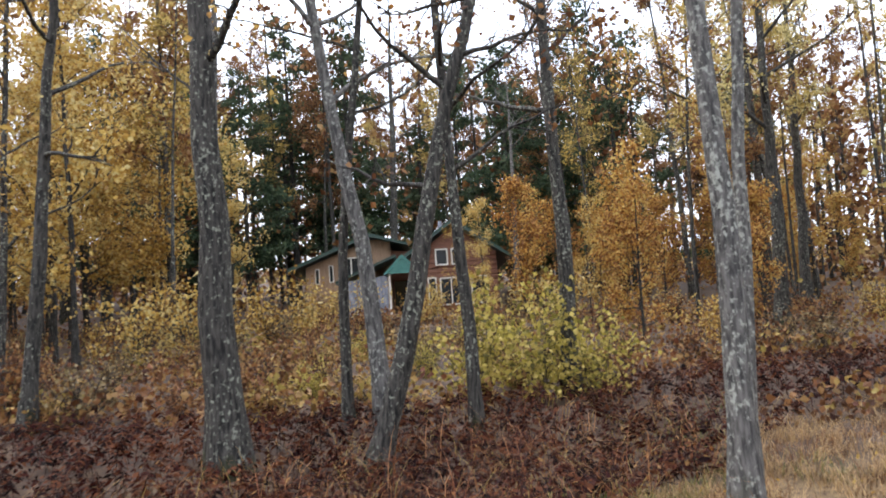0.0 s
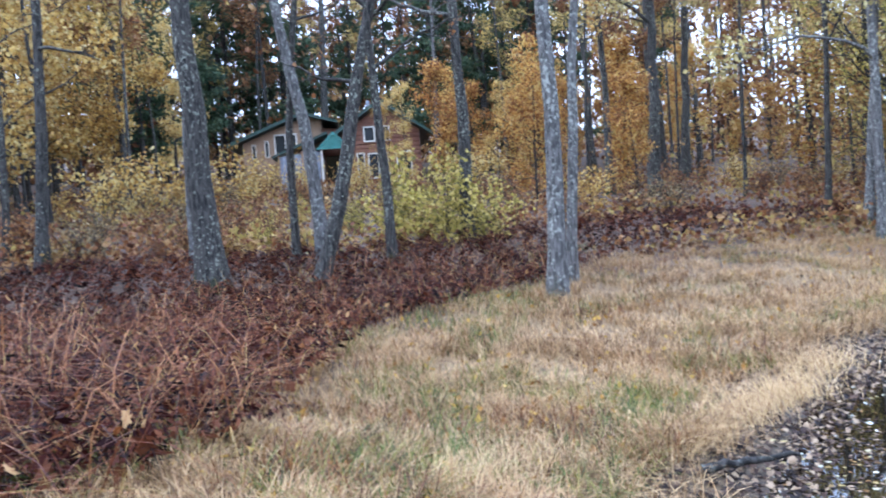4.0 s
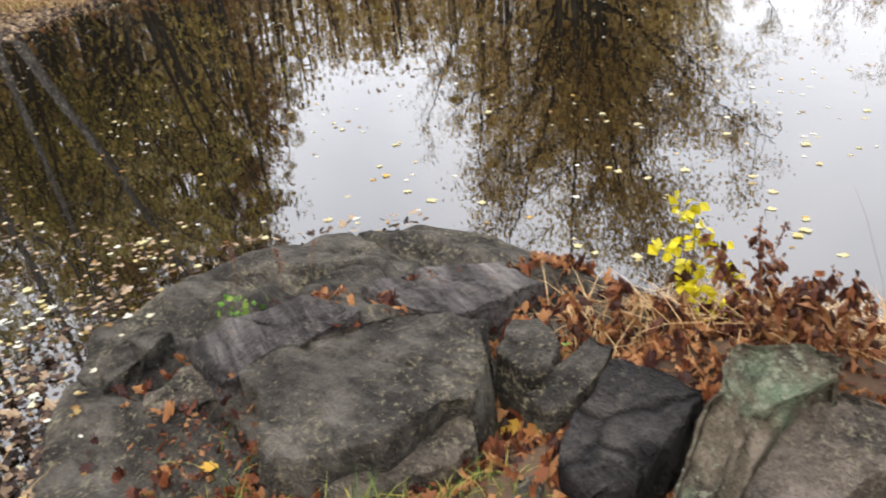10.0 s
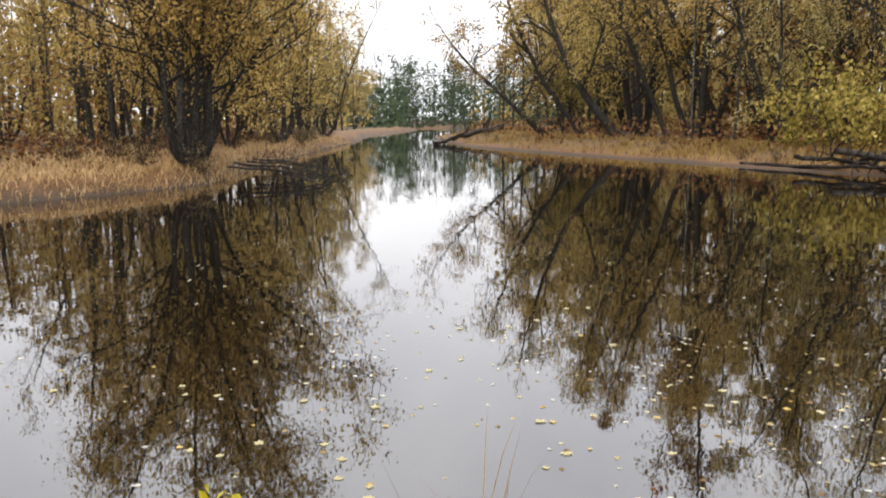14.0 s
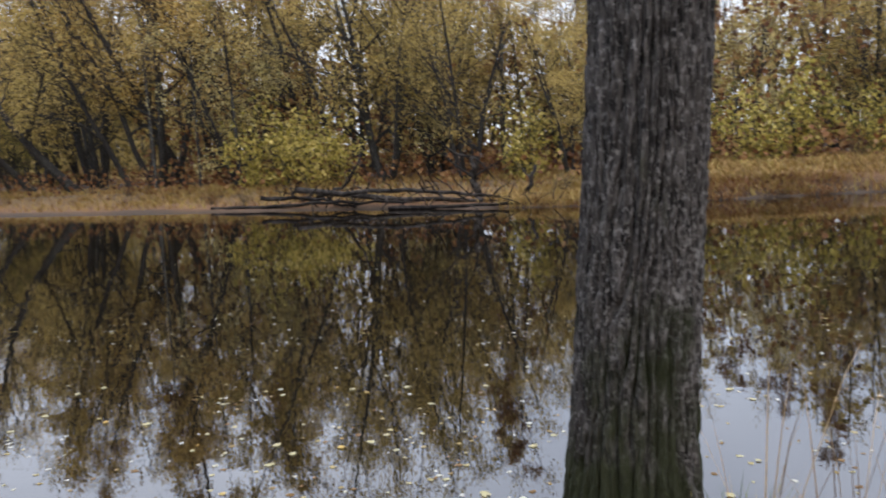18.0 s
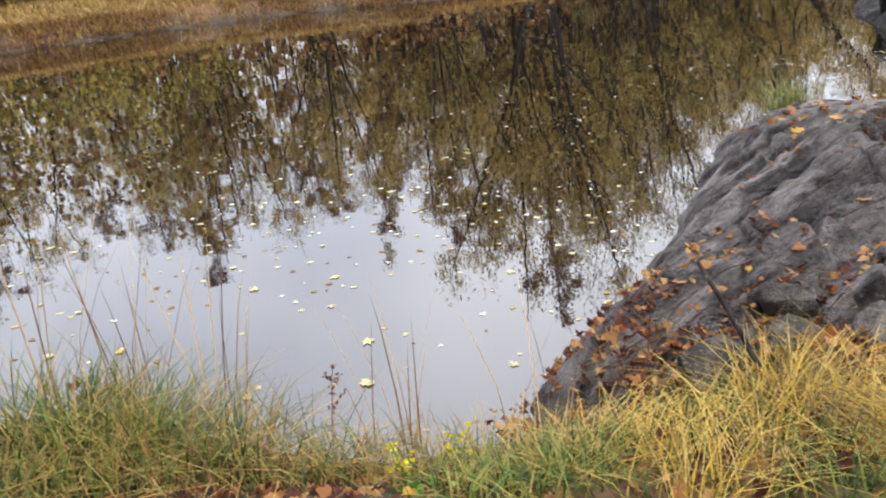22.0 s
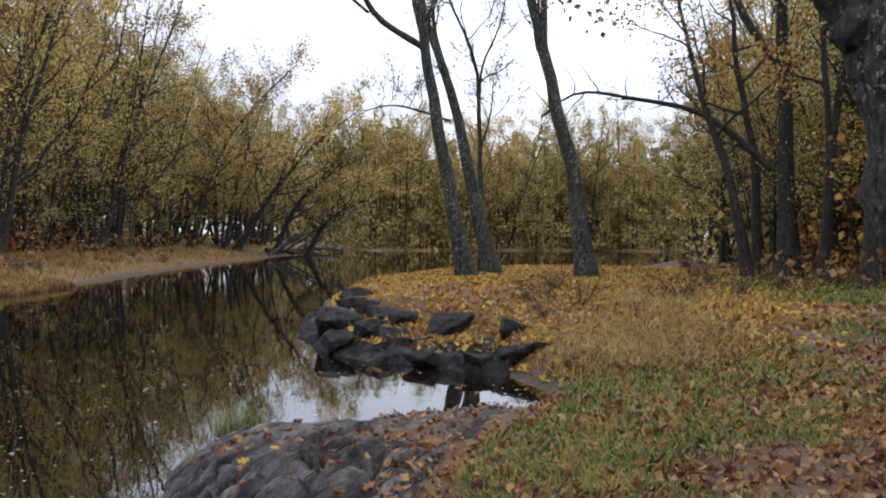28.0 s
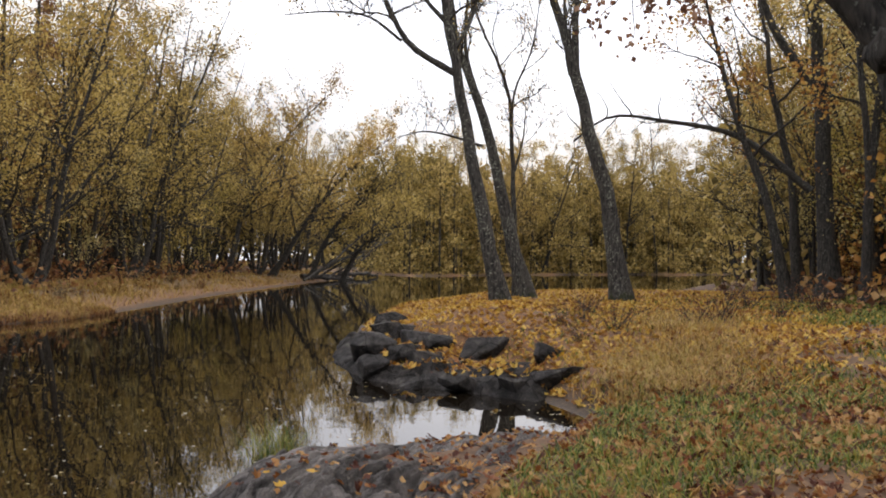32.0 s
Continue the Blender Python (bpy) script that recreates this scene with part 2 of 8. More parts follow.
def soil_material():
    """Leaf mould, straw, orange litter and wet mud, mixed by the soil type of the ground."""
    m = material("bank_soil", [(0.014, 0.009, 0.007), (0.034, 0.02, 0.013), (0.06, 0.036, 0.022), (0.1, 0.064, 0.036)], scale=2.2, rough=0.9, bump=0.6, fine=26, world_space=True)
    n, l = m.node_tree.nodes, m.node_tree.links
    b = n["Principled BSDF"]
    base = b.inputs["Base Color"].links[0].from_socket
    zone = n.new("ShaderNodeAttribute")
    zone.attribute_name = "soil"
    sep = n.new("ShaderNodeSeparateColor")
    l.new(zone.outputs["Color"], sep.inputs[0])
    geo = n.new("ShaderNodeNewGeometry")
    for key, cols, sc in (("Red", [(0.08, 0.048, 0.022), (0.21, 0.135, 0.06), (0.36, 0.25, 0.12)], 9), ("Green", [(0.055, 0.024, 0.011), (0.15, 0.066, 0.024), (0.3, 0.15, 0.05)], 14), ("Blue", [(0.012, 0.01, 0.008), (0.035, 0.027, 0.02), (0.09, 0.062, 0.04)], 18)):
        t = n.new("ShaderNodeTexNoise")
        t.inputs["Scale"].default_value, t.inputs["Detail"].default_value, t.inputs["Roughness"].default_value = sc, 6, 0.7
        l.new(geo.outputs["Position"], t.inputs["Vector"])
        r = n.new("ShaderNodeValToRGB")
        r.color_ramp.elements.new(0.5)
        for i, c in enumerate(cols):
            r.color_ramp.elements[i].position, r.color_ramp.elements[i].color = 0.36 + 0.14 * i, (*toned(c), 1)
        l.new(t.outputs["Fac"], r.inputs["Fac"])
        mx = n.new("ShaderNodeMixRGB")
        f = n.new("ShaderNodeMath")
        f.operation, f.inputs[1].default_value = "MULTIPLY", 0.85
        l.new(sep.outputs[key], f.inputs[0])
        l.new(f.outputs[0], mx.inputs[0])
        l.new(base, mx.inputs[1])
        l.new(r.outputs["Color"], mx.inputs[2])
        base = mx.outputs[0]
    l.new(base, b.inputs["Base Color"])
    return m


M_SOIL = soil_material()


def rock_material(name, tones, crust, amount, strike=0.0, stretch=(1, 1, 1), scale=3.0, crust_scale=38.0, patch=None, cracks=0.3, rough=0.56):
    """Weathered rock: banded tones, fine pits, cracks along the strike, crusts of lichen and broad patches of it."""
    m = bpy.data.materials.new(name)
    m.use_nodes = True
    n, l = m.node_tree.nodes, m.node_tree.links
    b = n["Principled BSDF"]
    geo = n.new("ShaderNodeNewGeometry")
    mp = n.new("ShaderNodeMapping")
    mp.inputs["Rotation"].default_value = (0, 0, -strike)
    turn = n.new("ShaderNodeMapping")
    turn.inputs["Scale"].default_value = stretch
    l.new(geo.outputs["Position"], mp.inputs["Vector"])
    l.new(mp.outputs[0], turn.inputs["Vector"])

    def noise(sc, detail, vec, rough=0.6):
        t = n.new("ShaderNodeTexNoise")
        t.inputs["Scale"].default_value, t.inputs["Detail"].default_value, t.inputs["Roughness"].default_value = sc, detail, rough
        l.new(vec, t.inputs["Vector"])
        return t.outputs["Fac"]

    def ramp_of(fac, stops):
        r = n.new("ShaderNodeValToRGB")
        for i, (p, c) in enumerate(stops):
            if i > 1:
                r.color_ramp.elements.new(p)
            r.color_ramp.elements[i].position, r.color_ramp.elements[i].color = p, (*c, 1)
        l.new(fac, r.inputs["Fac"])
        return r.outputs["Color"]

    def mix(fac, a, c):
        x = n.new("ShaderNodeMixRGB")
        l.new(fac, x.inputs[0])
        l.new(a, x.inputs[1])
        x.inputs[2].default_value = (*c, 1)
        return x.outputs[0]

    def total(a, ka, c):
        x = n.new("ShaderNodeMath")
        x.operation, x.inputs[1].default_value = "MULTIPLY_ADD", ka
        l.new(a, x.inputs[0])
        l.new(c, x.inputs[2])
        return x.outputs[0]

    band = noise(scale, 9, turn.outputs[0], 0.68)
    pits = noise(90, 3, geo.outputs["Position"])
    spots = noise(crust_scale, 6, geo.outputs["Position"], 0.7)
    wide = noise(2.6, 4, geo.outputs["Position"])
    cells = n.new("ShaderNodeTexVoronoi")
    cells.feature = "DISTANCE_TO_EDGE"
    cells.inputs["Scale"].default_value = scale * 0.9
    wob = n.new("ShaderNodeMixRGB")
    wob.inputs[0].default_value = 0.16
    l.new(turn.outputs[0], wob.inputs[1])
    wn_ = n.new("ShaderNodeTexNoise")
    wn_.inputs["Scale"].default_value = scale * 1.5
    l.new(turn.outputs[0], wn_.inputs["Vector"])
    l.new(wn_.outputs["Color"], wob.inputs[2])
    l.new(wob.outputs[0], cells.inputs["Vector"])
    cut = ramp_of(cells.outputs["Distance"], [(0.0, (0, 0, 0)), (0.035, (1, 1, 1))])
    fac = total(pits, 0.22, band)
    col = ramp_of(fac, [(0.42, tones[0]), (0.54, tones[1]), (0.64, tones[2]), (0.78, tones[3])])
    if patch:
        col = mix(ramp_of(total(band, 0.35, wide), [(0.6, (0, 0, 0)), (0.7, (0.8, 0.8, 0.8))]), col, patch)
    col = mix(ramp_of(total(wide, 0.4, spots), [(0.86 - amount, (0, 0, 0)), (0.93 - amount, (0.8, 0.8, 0.8))]), col, crust)
    # base colour multiplied darker along the crack lines, for contrast
    crack_tone = n.new("ShaderNodeMixRGB")
    crack_tone.blend_type, crack_tone.inputs[0].default_value = "MULTIPLY", min(0.8, 2.5 * cracks)
    l.new(col, crack_tone.inputs[1])
    l.new(cut, crack_tone.inputs[2])
    l.new(crack_tone.outputs[0], b.inputs["Base Color"])
    b.inputs["Roughness"].default_value, b.inputs["Specular IOR Level"].default_value = rough, 0.16
    h1 = total(pits, 0.25, total(noise(scale * 4.5, 5, turn.outputs[0], 0.65), 0.4, band))
    h2 = total(spots, 0.2, h1)
    h3 = total(cut, cracks, h2)
    bump = n.new("ShaderNodeBump")
    bump.inputs["Strength"].default_value, bump.inputs["Distance"].default_value = 1.0, 0.1
    l.new(h3, bump.inputs["Height"])
    l.new(bump.outputs["Normal"], b.inputs["Normal"])
    return m


M_ROCK = rock_material("dark_bedrock", [(0.006, 0.0052, 0.005), (0.034, 0.03, 0.0285), (0.095, 0.085, 0.08), (0.24, 0.218, 0.205)], (0.15, 0.132, 0.11), 0.08, 0.12, (0.4, 3.0, 2.2), 2.4, cracks=0.12)
M_SLAB = rock_material("lichened_slab", [(0.006, 0.005, 0.0045), (0.024, 0.021, 0.017), (0.06, 0.053, 0.043), (0.13, 0.118, 0.1)], (0.2, 0.175, 0.11), 0.1, 0.5, (1.0, 1.8, 1.4), 3.2, 46, None, 0.05, 0.62)
M_TANROCK = rock_material("tan_grey_stone", [(0.012, 0.0095, 0.008), (0.05, 0.042, 0.034), (0.12, 0.098, 0.078), (0.23, 0.19, 0.16)], (0.2, 0.18, 0.12), 0.12, 0.9, (1.0, 1.6, 1.2), 3.6, 60, None, 0.05, 0.65)
M_GREENROCK = rock_material("green_lichened_rock", [(0.01, 0.0085, 0.0065), (0.045, 0.038, 0.027), (0.11, 0.09, 0.063), (0.22, 0.18, 0.14)], (0.2, 0.21, 0.15), 0.15, 0.2, (1, 1, 1), 3.5, 40, (0.1, 0.155, 0.095), 0.04, 0.65)
M_MUDDY = rock_material("wet_black_boulder", [(0.003, 0.0026, 0.0025), (0.01, 0.009, 0.0085), (0.026, 0.023, 0.022), (0.075, 0.068, 0.06)], (0.08, 0.07, 0.05), 0.06, 0.3, (1, 1.5, 1.5), 2.5, rough=0.72)
L_LITTER = leaf_material("fallen_leaves", [(0.08, 0.022, 0.012), (0.2, 0.062, 0.022), (0.34, 0.145, 0.042), (0.46, 0.27, 0.11)], 1.0)
L_RED = leaf_material("red_brown_leaves", [(0.045, 0.014, 0.01), (0.12, 0.035, 0.018), (0.24, 0.08, 0.032), (0.42, 0.2, 0.085)], 1.1)
L_GOLD = leaf_material("golden_fallen_leaves", [(0.24, 0.1, 0.02), (0.44, 0.22, 0.04), (0.58, 0.34, 0.06), (0.6, 0.4, 0.1)], 0.9)
L_FLOAT = leaf_material("floating_leaves", [(0.24, 0.13, 0.04), (0.46, 0.36, 0.14), (0.6, 0.54, 0.3), (0.68, 0.66, 0.55)], 1.0)
L_DRIFT = leaf_material("drifted_leaves", [(0.018, 0.01, 0.008), (0.055, 0.03, 0.022), (0.12, 0.07, 0.046), (0.42, 0.3, 0.19)], 1.0)
L_BRACKEN = leaf_material("dead_bracken", [(0.012, 0.0028, 0.0024), (0.035, 0.0074, 0.0054), (0.078, 0.0175, 0.0105), (0.22, 0.085, 0.042)], 0.8, k=0.6, gloss=0.06)
L_WILT = leaf_material("wilted_brown_leaves", [(0.05, 0.018, 0.012), (0.14, 0.045, 0.023), (0.24, 0.09, 0.04), (0.32, 0.16, 0.07)], 0.8)
L_STRAW = leaf_material("straw_grass", [(0.13, 0.07, 0.032), (0.4, 0.25, 0.115), (0.66, 0.47, 0.25), (0.5, 0.31, 0.15)], 1.1, k=0.85)
L_CHAFF = leaf_material("pale_straw", [(0.26, 0.15, 0.07), (0.5, 0.33, 0.16), (0.7, 0.5, 0.28), (0.6, 0.41, 0.19)], 1.0, k=0.85)
L_SEDGE = leaf_material("yellow_sedge", [(0.17, 0.11, 0.02), (0.42, 0.26, 0.04), (0.66, 0.43, 0.08), (0.5, 0.38, 0.12)], 1.1)
L_GRASS = leaf_material("green_grass", [(0.03, 0.06, 0.01), (0.075, 0.125, 0.02), (0.15, 0.19, 0.035), (0.32, 0.27, 0.07)], 0.9)
L_FERN = leaf_material("tan_olive_fern", [(0.085, 0.055, 0.03), (0.18, 0.12, 0.06), (0.3, 0.21, 0.1), (0.38, 0.3, 0.16)], 0.9)
L_DRY = leaf_material("dry_pinkish_oak_leaves", [(0.17, 0.085, 0.055), (0.32, 0.17, 0.11), (0.46, 0.27, 0.18), (0.54, 0.37, 0.26)], through_light=0.5)
L_TAN = leaf_material("tan_bank_grass", [(0.17, 0.095, 0.032), (0.33, 0.19, 0.065), (0.52, 0.33, 0.12), (0.4, 0.3, 0.09)], 0.9)


def water_material():
    m = bpy.data.materials.new("dark_river_water")
    m.use_nodes = True
    n, l = m.node_tree.nodes, m.node_tree.links
    b = n["Principled BSDF"]
    b.inputs["Base Color"].default_value = (0.005, 0.0035, 0.002, 1)
    b.inputs["Roughness"].default_value, b.inputs["IOR"].default_value = 0.015, 1.85
    geo = n.new("ShaderNodeNewGeometry")
    w1, w2 = n.new("ShaderNodeTexNoise"), n.new("ShaderNodeTexNoise")
    w1.inputs["Scale"].default_value, w1.inputs["Detail"].default_value = 1.1, 2
    w2.inputs["Scale"].default_value, w2.inputs["Detail"].default_value = 7, 2
    mp = n.new("ShaderNodeMapping")
    mp.inputs["Scale"].default_value = (1, 1, 1)
    l.new(geo.outputs["Position"], mp.inputs["Vector"])
    l.new(mp.outputs[0], w1.inputs["Vector"])
    l.new(mp.outputs[0], w2.inputs["Vector"])
    add = n.new("ShaderNodeMath")
    add.operation, add.inputs[1].default_value = "MULTIPLY_ADD", 0.12
    l.new(w2.outputs["Fac"], add.inputs[0])
    l.new(w1.outputs["Fac"], add.inputs[2])
    bump = n.new("ShaderNodeBump")
    bump.inputs["Strength"].default_value, bump.inputs["Distance"].default_value = 0.12, 0.02
    l.new(add.outputs[0], bump.inputs["Height"])
    l.new(bump.outputs["Normal"], b.inputs["Normal"])
    return m


M_WATER = water_material()

# ---- mesh helpers ----


def vnoise(x, y, seed=0):
    """Smooth value noise from 0 to 1."""
    xi, yi = np.floor(x).astype(np.int64), np.floor(y).astype(np.int64)
    fx, fy = x - xi, y - yi
    fx, fy = fx * fx * (3 - 2 * fx), fy * fy * (3 - 2 * fy)

    def h(a, b):
        n = (a * 374761393 + b * 668265263 + seed * 974634777) & 0x7FFFFFFF
        n = ((n ^ (n >> 13)) * 1274126177) & 0x7FFFFFFF
        return ((n ^ (n >> 16)) & 0xFFFF) / 65535.0

    return (h(xi, yi) * (1 - fx) + h(xi + 1, yi) * fx) * (1 - fy) + (h(xi, yi + 1) * (1 - fx) + h(xi + 1, yi + 1) * fx) * fy


def fbm(x, y, seed=0, octaves=4):
    return sum(vnoise(x * 2**k, y * 2**k, seed + k) / 2 ** (k + 1) for k in range(octaves))




class Heap:
    """Collects vertices and faces of many pieces and makes one mesh of them."""

    def __init__(self):
        self.v, self.f, self.n, self.smooth = [], [], 0, True

    def add(self, verts, *faces):
        verts = np.asarray(verts, np.float32).reshape(-1, 3)
        self.v.append(verts)
        self.f += [np.asarray(f, np.int64) + self.n for f in faces]
        self.n += len(verts)

    def mesh(self, name, mat, smooth=True):
        me = bpy.data.meshes.new(name)
        v = np.concatenate(self.v) if self.v else np.zeros((0, 3), np.float32)
        total = np.concatenate([np.full(len(f), f.shape[1]) for f in self.f])
        loops = np.concatenate([f.ravel() for f in self.f])
        me.vertices.add(len(v))
        me.vertices.foreach_set("co", v.ravel())
        me.loops.add(len(loops))
        me.loops.foreach_set("vertex_index", loops.astype(np.int32))
        me.polygons.add(len(total))
        me.polygons.foreach_set("loop_start", np.concatenate([[0], np.cumsum(total)[:-1]]).astype(np.int32))
        me.polygons.foreach_set("use_smooth", np.full(len(total), smooth))
        me.materials.append(mat)
        me.update(calc_edges=True)
        return me


def child(name, me, parent, label=""):
    ob = new(name, me)
    ob.parent = parent
    if label:
        ob["label"] = label
    return ob


def part(name, bm, mat, parent, label=""):
    me = bpy.data.meshes.new(name)
    bm.to_mesh(me)
    bm.free()
    me.materials.append(mat)
    return child(name, me, parent, label)


def tube(heap, pts, radii, sides=7, knob=0.0, rng=None):
    """A tapered limb along pts."""
    pts, radii = np.asarray(pts, float), np.asarray(radii, float)
    t = np.gradient(pts, axis=0)
    t /= np.linalg.norm(t, axis=1, keepdims=True) + 1e-9
    ref = np.array([0.0, 0.0, 1.0]) if abs(t[:, 2]).mean() < 0.8 else np.array([1.0, 0.0, 0.0])
    u = np.cross(t, ref)
    u /= np.linalg.norm(u, axis=1, keepdims=True) + 1e-9
    w = np.cross(t, u)
    a = np.linspace(0, 2 * np.pi, sides, endpoint=False)
    r = radii[:, None] * np.ones(sides)
    if knob and rng is not None:
        r = r * (1 + knob * rng.standard_normal(r.shape))
    ring = pts[:, None] + r[..., None] * (np.cos(a)[None, :, None] * u[:, None] + np.sin(a)[None, :, None] * w[:, None])
    k, s = len(pts), sides
    i, j = np.meshgrid(np.arange(k - 1), np.arange(s), indexing="ij")
    q = np.stack([i * s + j, i * s + (j + 1) % s, (i + 1) * s + (j + 1) % s, (i + 1) * s + j], -1).reshape(-1, 4)
    heap.add(ring.reshape(-1, 3), q)


def bend(start, way, length, rng, steps=6, wander=0.18, lift=0.0):
    """Points of a crooked limb."""
    pts, d = [np.array(start, float)], np.array(way, float) / np.linalg.norm(way)
    for _ in range(steps):
        d = d + rng.normal(0, wander, 3) + np.array([0, 0, lift])
        d /= np.linalg.norm(d)
        pts.append(pts[-1] + d * length / steps)
    return np.array(pts)


def spline(ctrl, n):
    """A smooth line through control points."""
    c = np.asarray(ctrl, float)
    s = np.concatenate([[0], np.cumsum(np.linalg.norm(np.diff(c, axis=0), axis=1))])
    m = np.gradient(c, s, axis=0)
    x = np.linspace(0, s[-1], n)
    k = np.clip(np.searchsorted(s, x, side="right") - 1, 0, len(s) - 2)
    h = (s[k + 1] - s[k])[:, None]
    t = ((x - s[k])[:, None]) / h
    return (2 * t**3 - 3 * t**2 + 1) * c[k] + (t**3 - 2 * t**2 + t) * h * m[k] + (-2 * t**3 + 3 * t**2) * c[k + 1] + (t**3 - t**2) * h * m[k + 1]


def leaves(heap, at, size, rng, droop=0.3):
    """Small folded leaves at the given places."""
    at = np.asarray(at, float)
    n = len(at)
    if not n:
        return
    d = rng.normal(0, 1, (n, 3))
    d[:, 2] -= droop
    d /= np.linalg.norm(d, axis=1, keepdims=True)
    e = np.cross(d, rng.normal(0, 1, (n, 3)))
    e /= np.linalg.norm(e, axis=1, keepdims=True) + 1e-9
    s = (size * rng.uniform(0.6, 1.3, n))[:, None]
    up = np.cross(d, e) * s * 0.12
    v = np.stack([at, at + d * s * 0.5 + e * s * 0.42 + up, at + d * s, at + d * s * 0.5 - e * s * 0.42 + up], 1)
    b = np.arange(n)[:, None] * 4
    heap.add(v.reshape(-1, 3), b + np.array([[0, 1, 2, 3]]))


def tree_meshes(seed, ctrl, r0, limbs=14, first=0.3, reach=3.0, leaf_count=3000, leaf=0.12, bark=None, foliage=None, up=0.45, lift=0.03, sides=10, flare=1.5, twigs=5, leaf_from=0.0, tip=0.1, stems=(), steps=16, loose=0.0, wander=0.17, arms=(), low=0.0, clump=0.0, arm_reach=1.6):
    """Trunk, branches and crown of a tree whose trunk runs along ctrl (from its own foot)."""
    rng = np.random.default_rng(seed)
    wood, limb, crown = Heap(), Heap(), Heap()
    tips, runs = [], []
    for c, r in [(ctrl, r0), *stems]:
        line = spline([(0, 0, -0.25), *c], steps)
        hgt = line[-1, 2]
        s = np.linspace(0, 1, len(line))
        rad = r * (1 - (1 - tip) * s**0.9) + r * (flare - 1) * np.exp(-np.maximum(line[:, 2], 0) / (r * 1.6))
        line[2:, :2] += rng.normal(0, r * 0.12, (len(line) - 2, 2))
        tube(wood, line, rad, sides, 0.05, rng)
        runs.append((line, rad, limbs if c is ctrl else max(3, limbs // 2), first, reach))
    for c, r in arms:
        line = spline(c, 14)
        rad = r * np.linspace(1, 0.3, 14)
        tube(wood, line, rad, 8, 0.05, rng)
        runs.append((line, rad, 9, 0.3, arm_reach))
    for line, rad, k, begin, span in runs:
        for i in range(k):
            q = begin + (0.98 - begin) * (i + rng.uniform(0, 1)) / k
            j = q * (len(line) - 1)
            p = line[int(j)] + (line[min(int(j) + 1, len(line) - 1)] - line[int(j)]) * (j % 1)
            a = rng.uniform(0, 2 * np.pi)
            way = np.array([math.cos(a), math.sin(a), up + rng.normal(0, 0.2) + 0.5 * q])
            ln = span * (1.1 - 0.65 * q) * rng.uniform(0.6, 1.2)
            rr = max(0.012, min(rad[int(j)] * 0.5, 0.018 * ln + 0.012))
            pts = bend(p, way, ln, rng, 7, wander, lift)
            tube(limb, pts, np.linspace(rr, rr * 0.25, len(pts)), 5)
            for _ in range(twigs):
                m = rng.uniform(0.3, 1) * 6.99
                p2 = pts[int(m)]
                w2 = (pts[min(int(m) + 1, 7)] - pts[int(m)]) / (ln / 7) + rng.normal(0, 0.7, 3)
                t2 = bend(p2, w2, ln * rng.uniform(0.25, 0.5), rng, 4, 0.22, lift)
                tube(limb, t2, np.linspace(rr * 0.42, 0.005, 5), 3)
                tips += [t2[1], t2[2], t2[3], t2[4], t2[4]]
                for _ in range(2):
                    b = rng.integers(1, 4)
                    t3 = bend(t2[b], (t2[b + 1] - t2[b]) / (ln * 0.1) + rng.normal(0, 0.8, 3), ln * rng.uniform(0.1, 0.22), rng, 2, 0.2)
                    tube(limb, t3, np.linspace(rr * 0.2, 0.004, 3), 3)
                    tips += [t3[1], t3[2]]
            tips.append(pts[-1])
    tips = np.array(tips)
    if leaf_from:
        tips = tips[tips[:, 2] > leaf_from] if (tips[:, 2] > leaf_from).any() else tips
    if leaf_count:
        w = rng.uniform(0, 1, len(tips)) ** 2 * (1 - low * np.clip(tips[:, 2] / tips[:, 2].max(), 0, 1) ** 1.5)
        if clump:
            w = w * (1 - clump + clump * sm(0.4, 0.56, fbm(tips[:, 0] * 0.45 + 40, tips[:, 1] * 0.45 + tips[:, 2] * 0.5 + 40, seed)))
        pick = rng.choice(len(tips), leaf_count, p=w / w.sum())
        leaves(crown, tips[pick] + rng.normal(0, loose or leaf * 1.6, (leaf_count, 3)), leaf, rng)
    return (wood.mesh("trunk", bark or M_BARK), limb.mesh("branchwork", bark or M_BARK), crown.mesh("crown", foliage, False) if leaf_count else None)


def plant(name, meshes, x, y, z, turn=0.0, scale=1.0, label="", category="tree", group=""):
    top = new(name)
    top.matrix_world = pose(x, y, z, 0, 0, turn) @ Matrix.Scale(scale, 4)
    for n, me in zip(("trunk", "branchwork", "crown"), meshes):
        if me:
            ob = child(n, me, top)
            if n != "trunk":
                ob["kind"] = "stuff"
    return tagged(top, label, category, group)


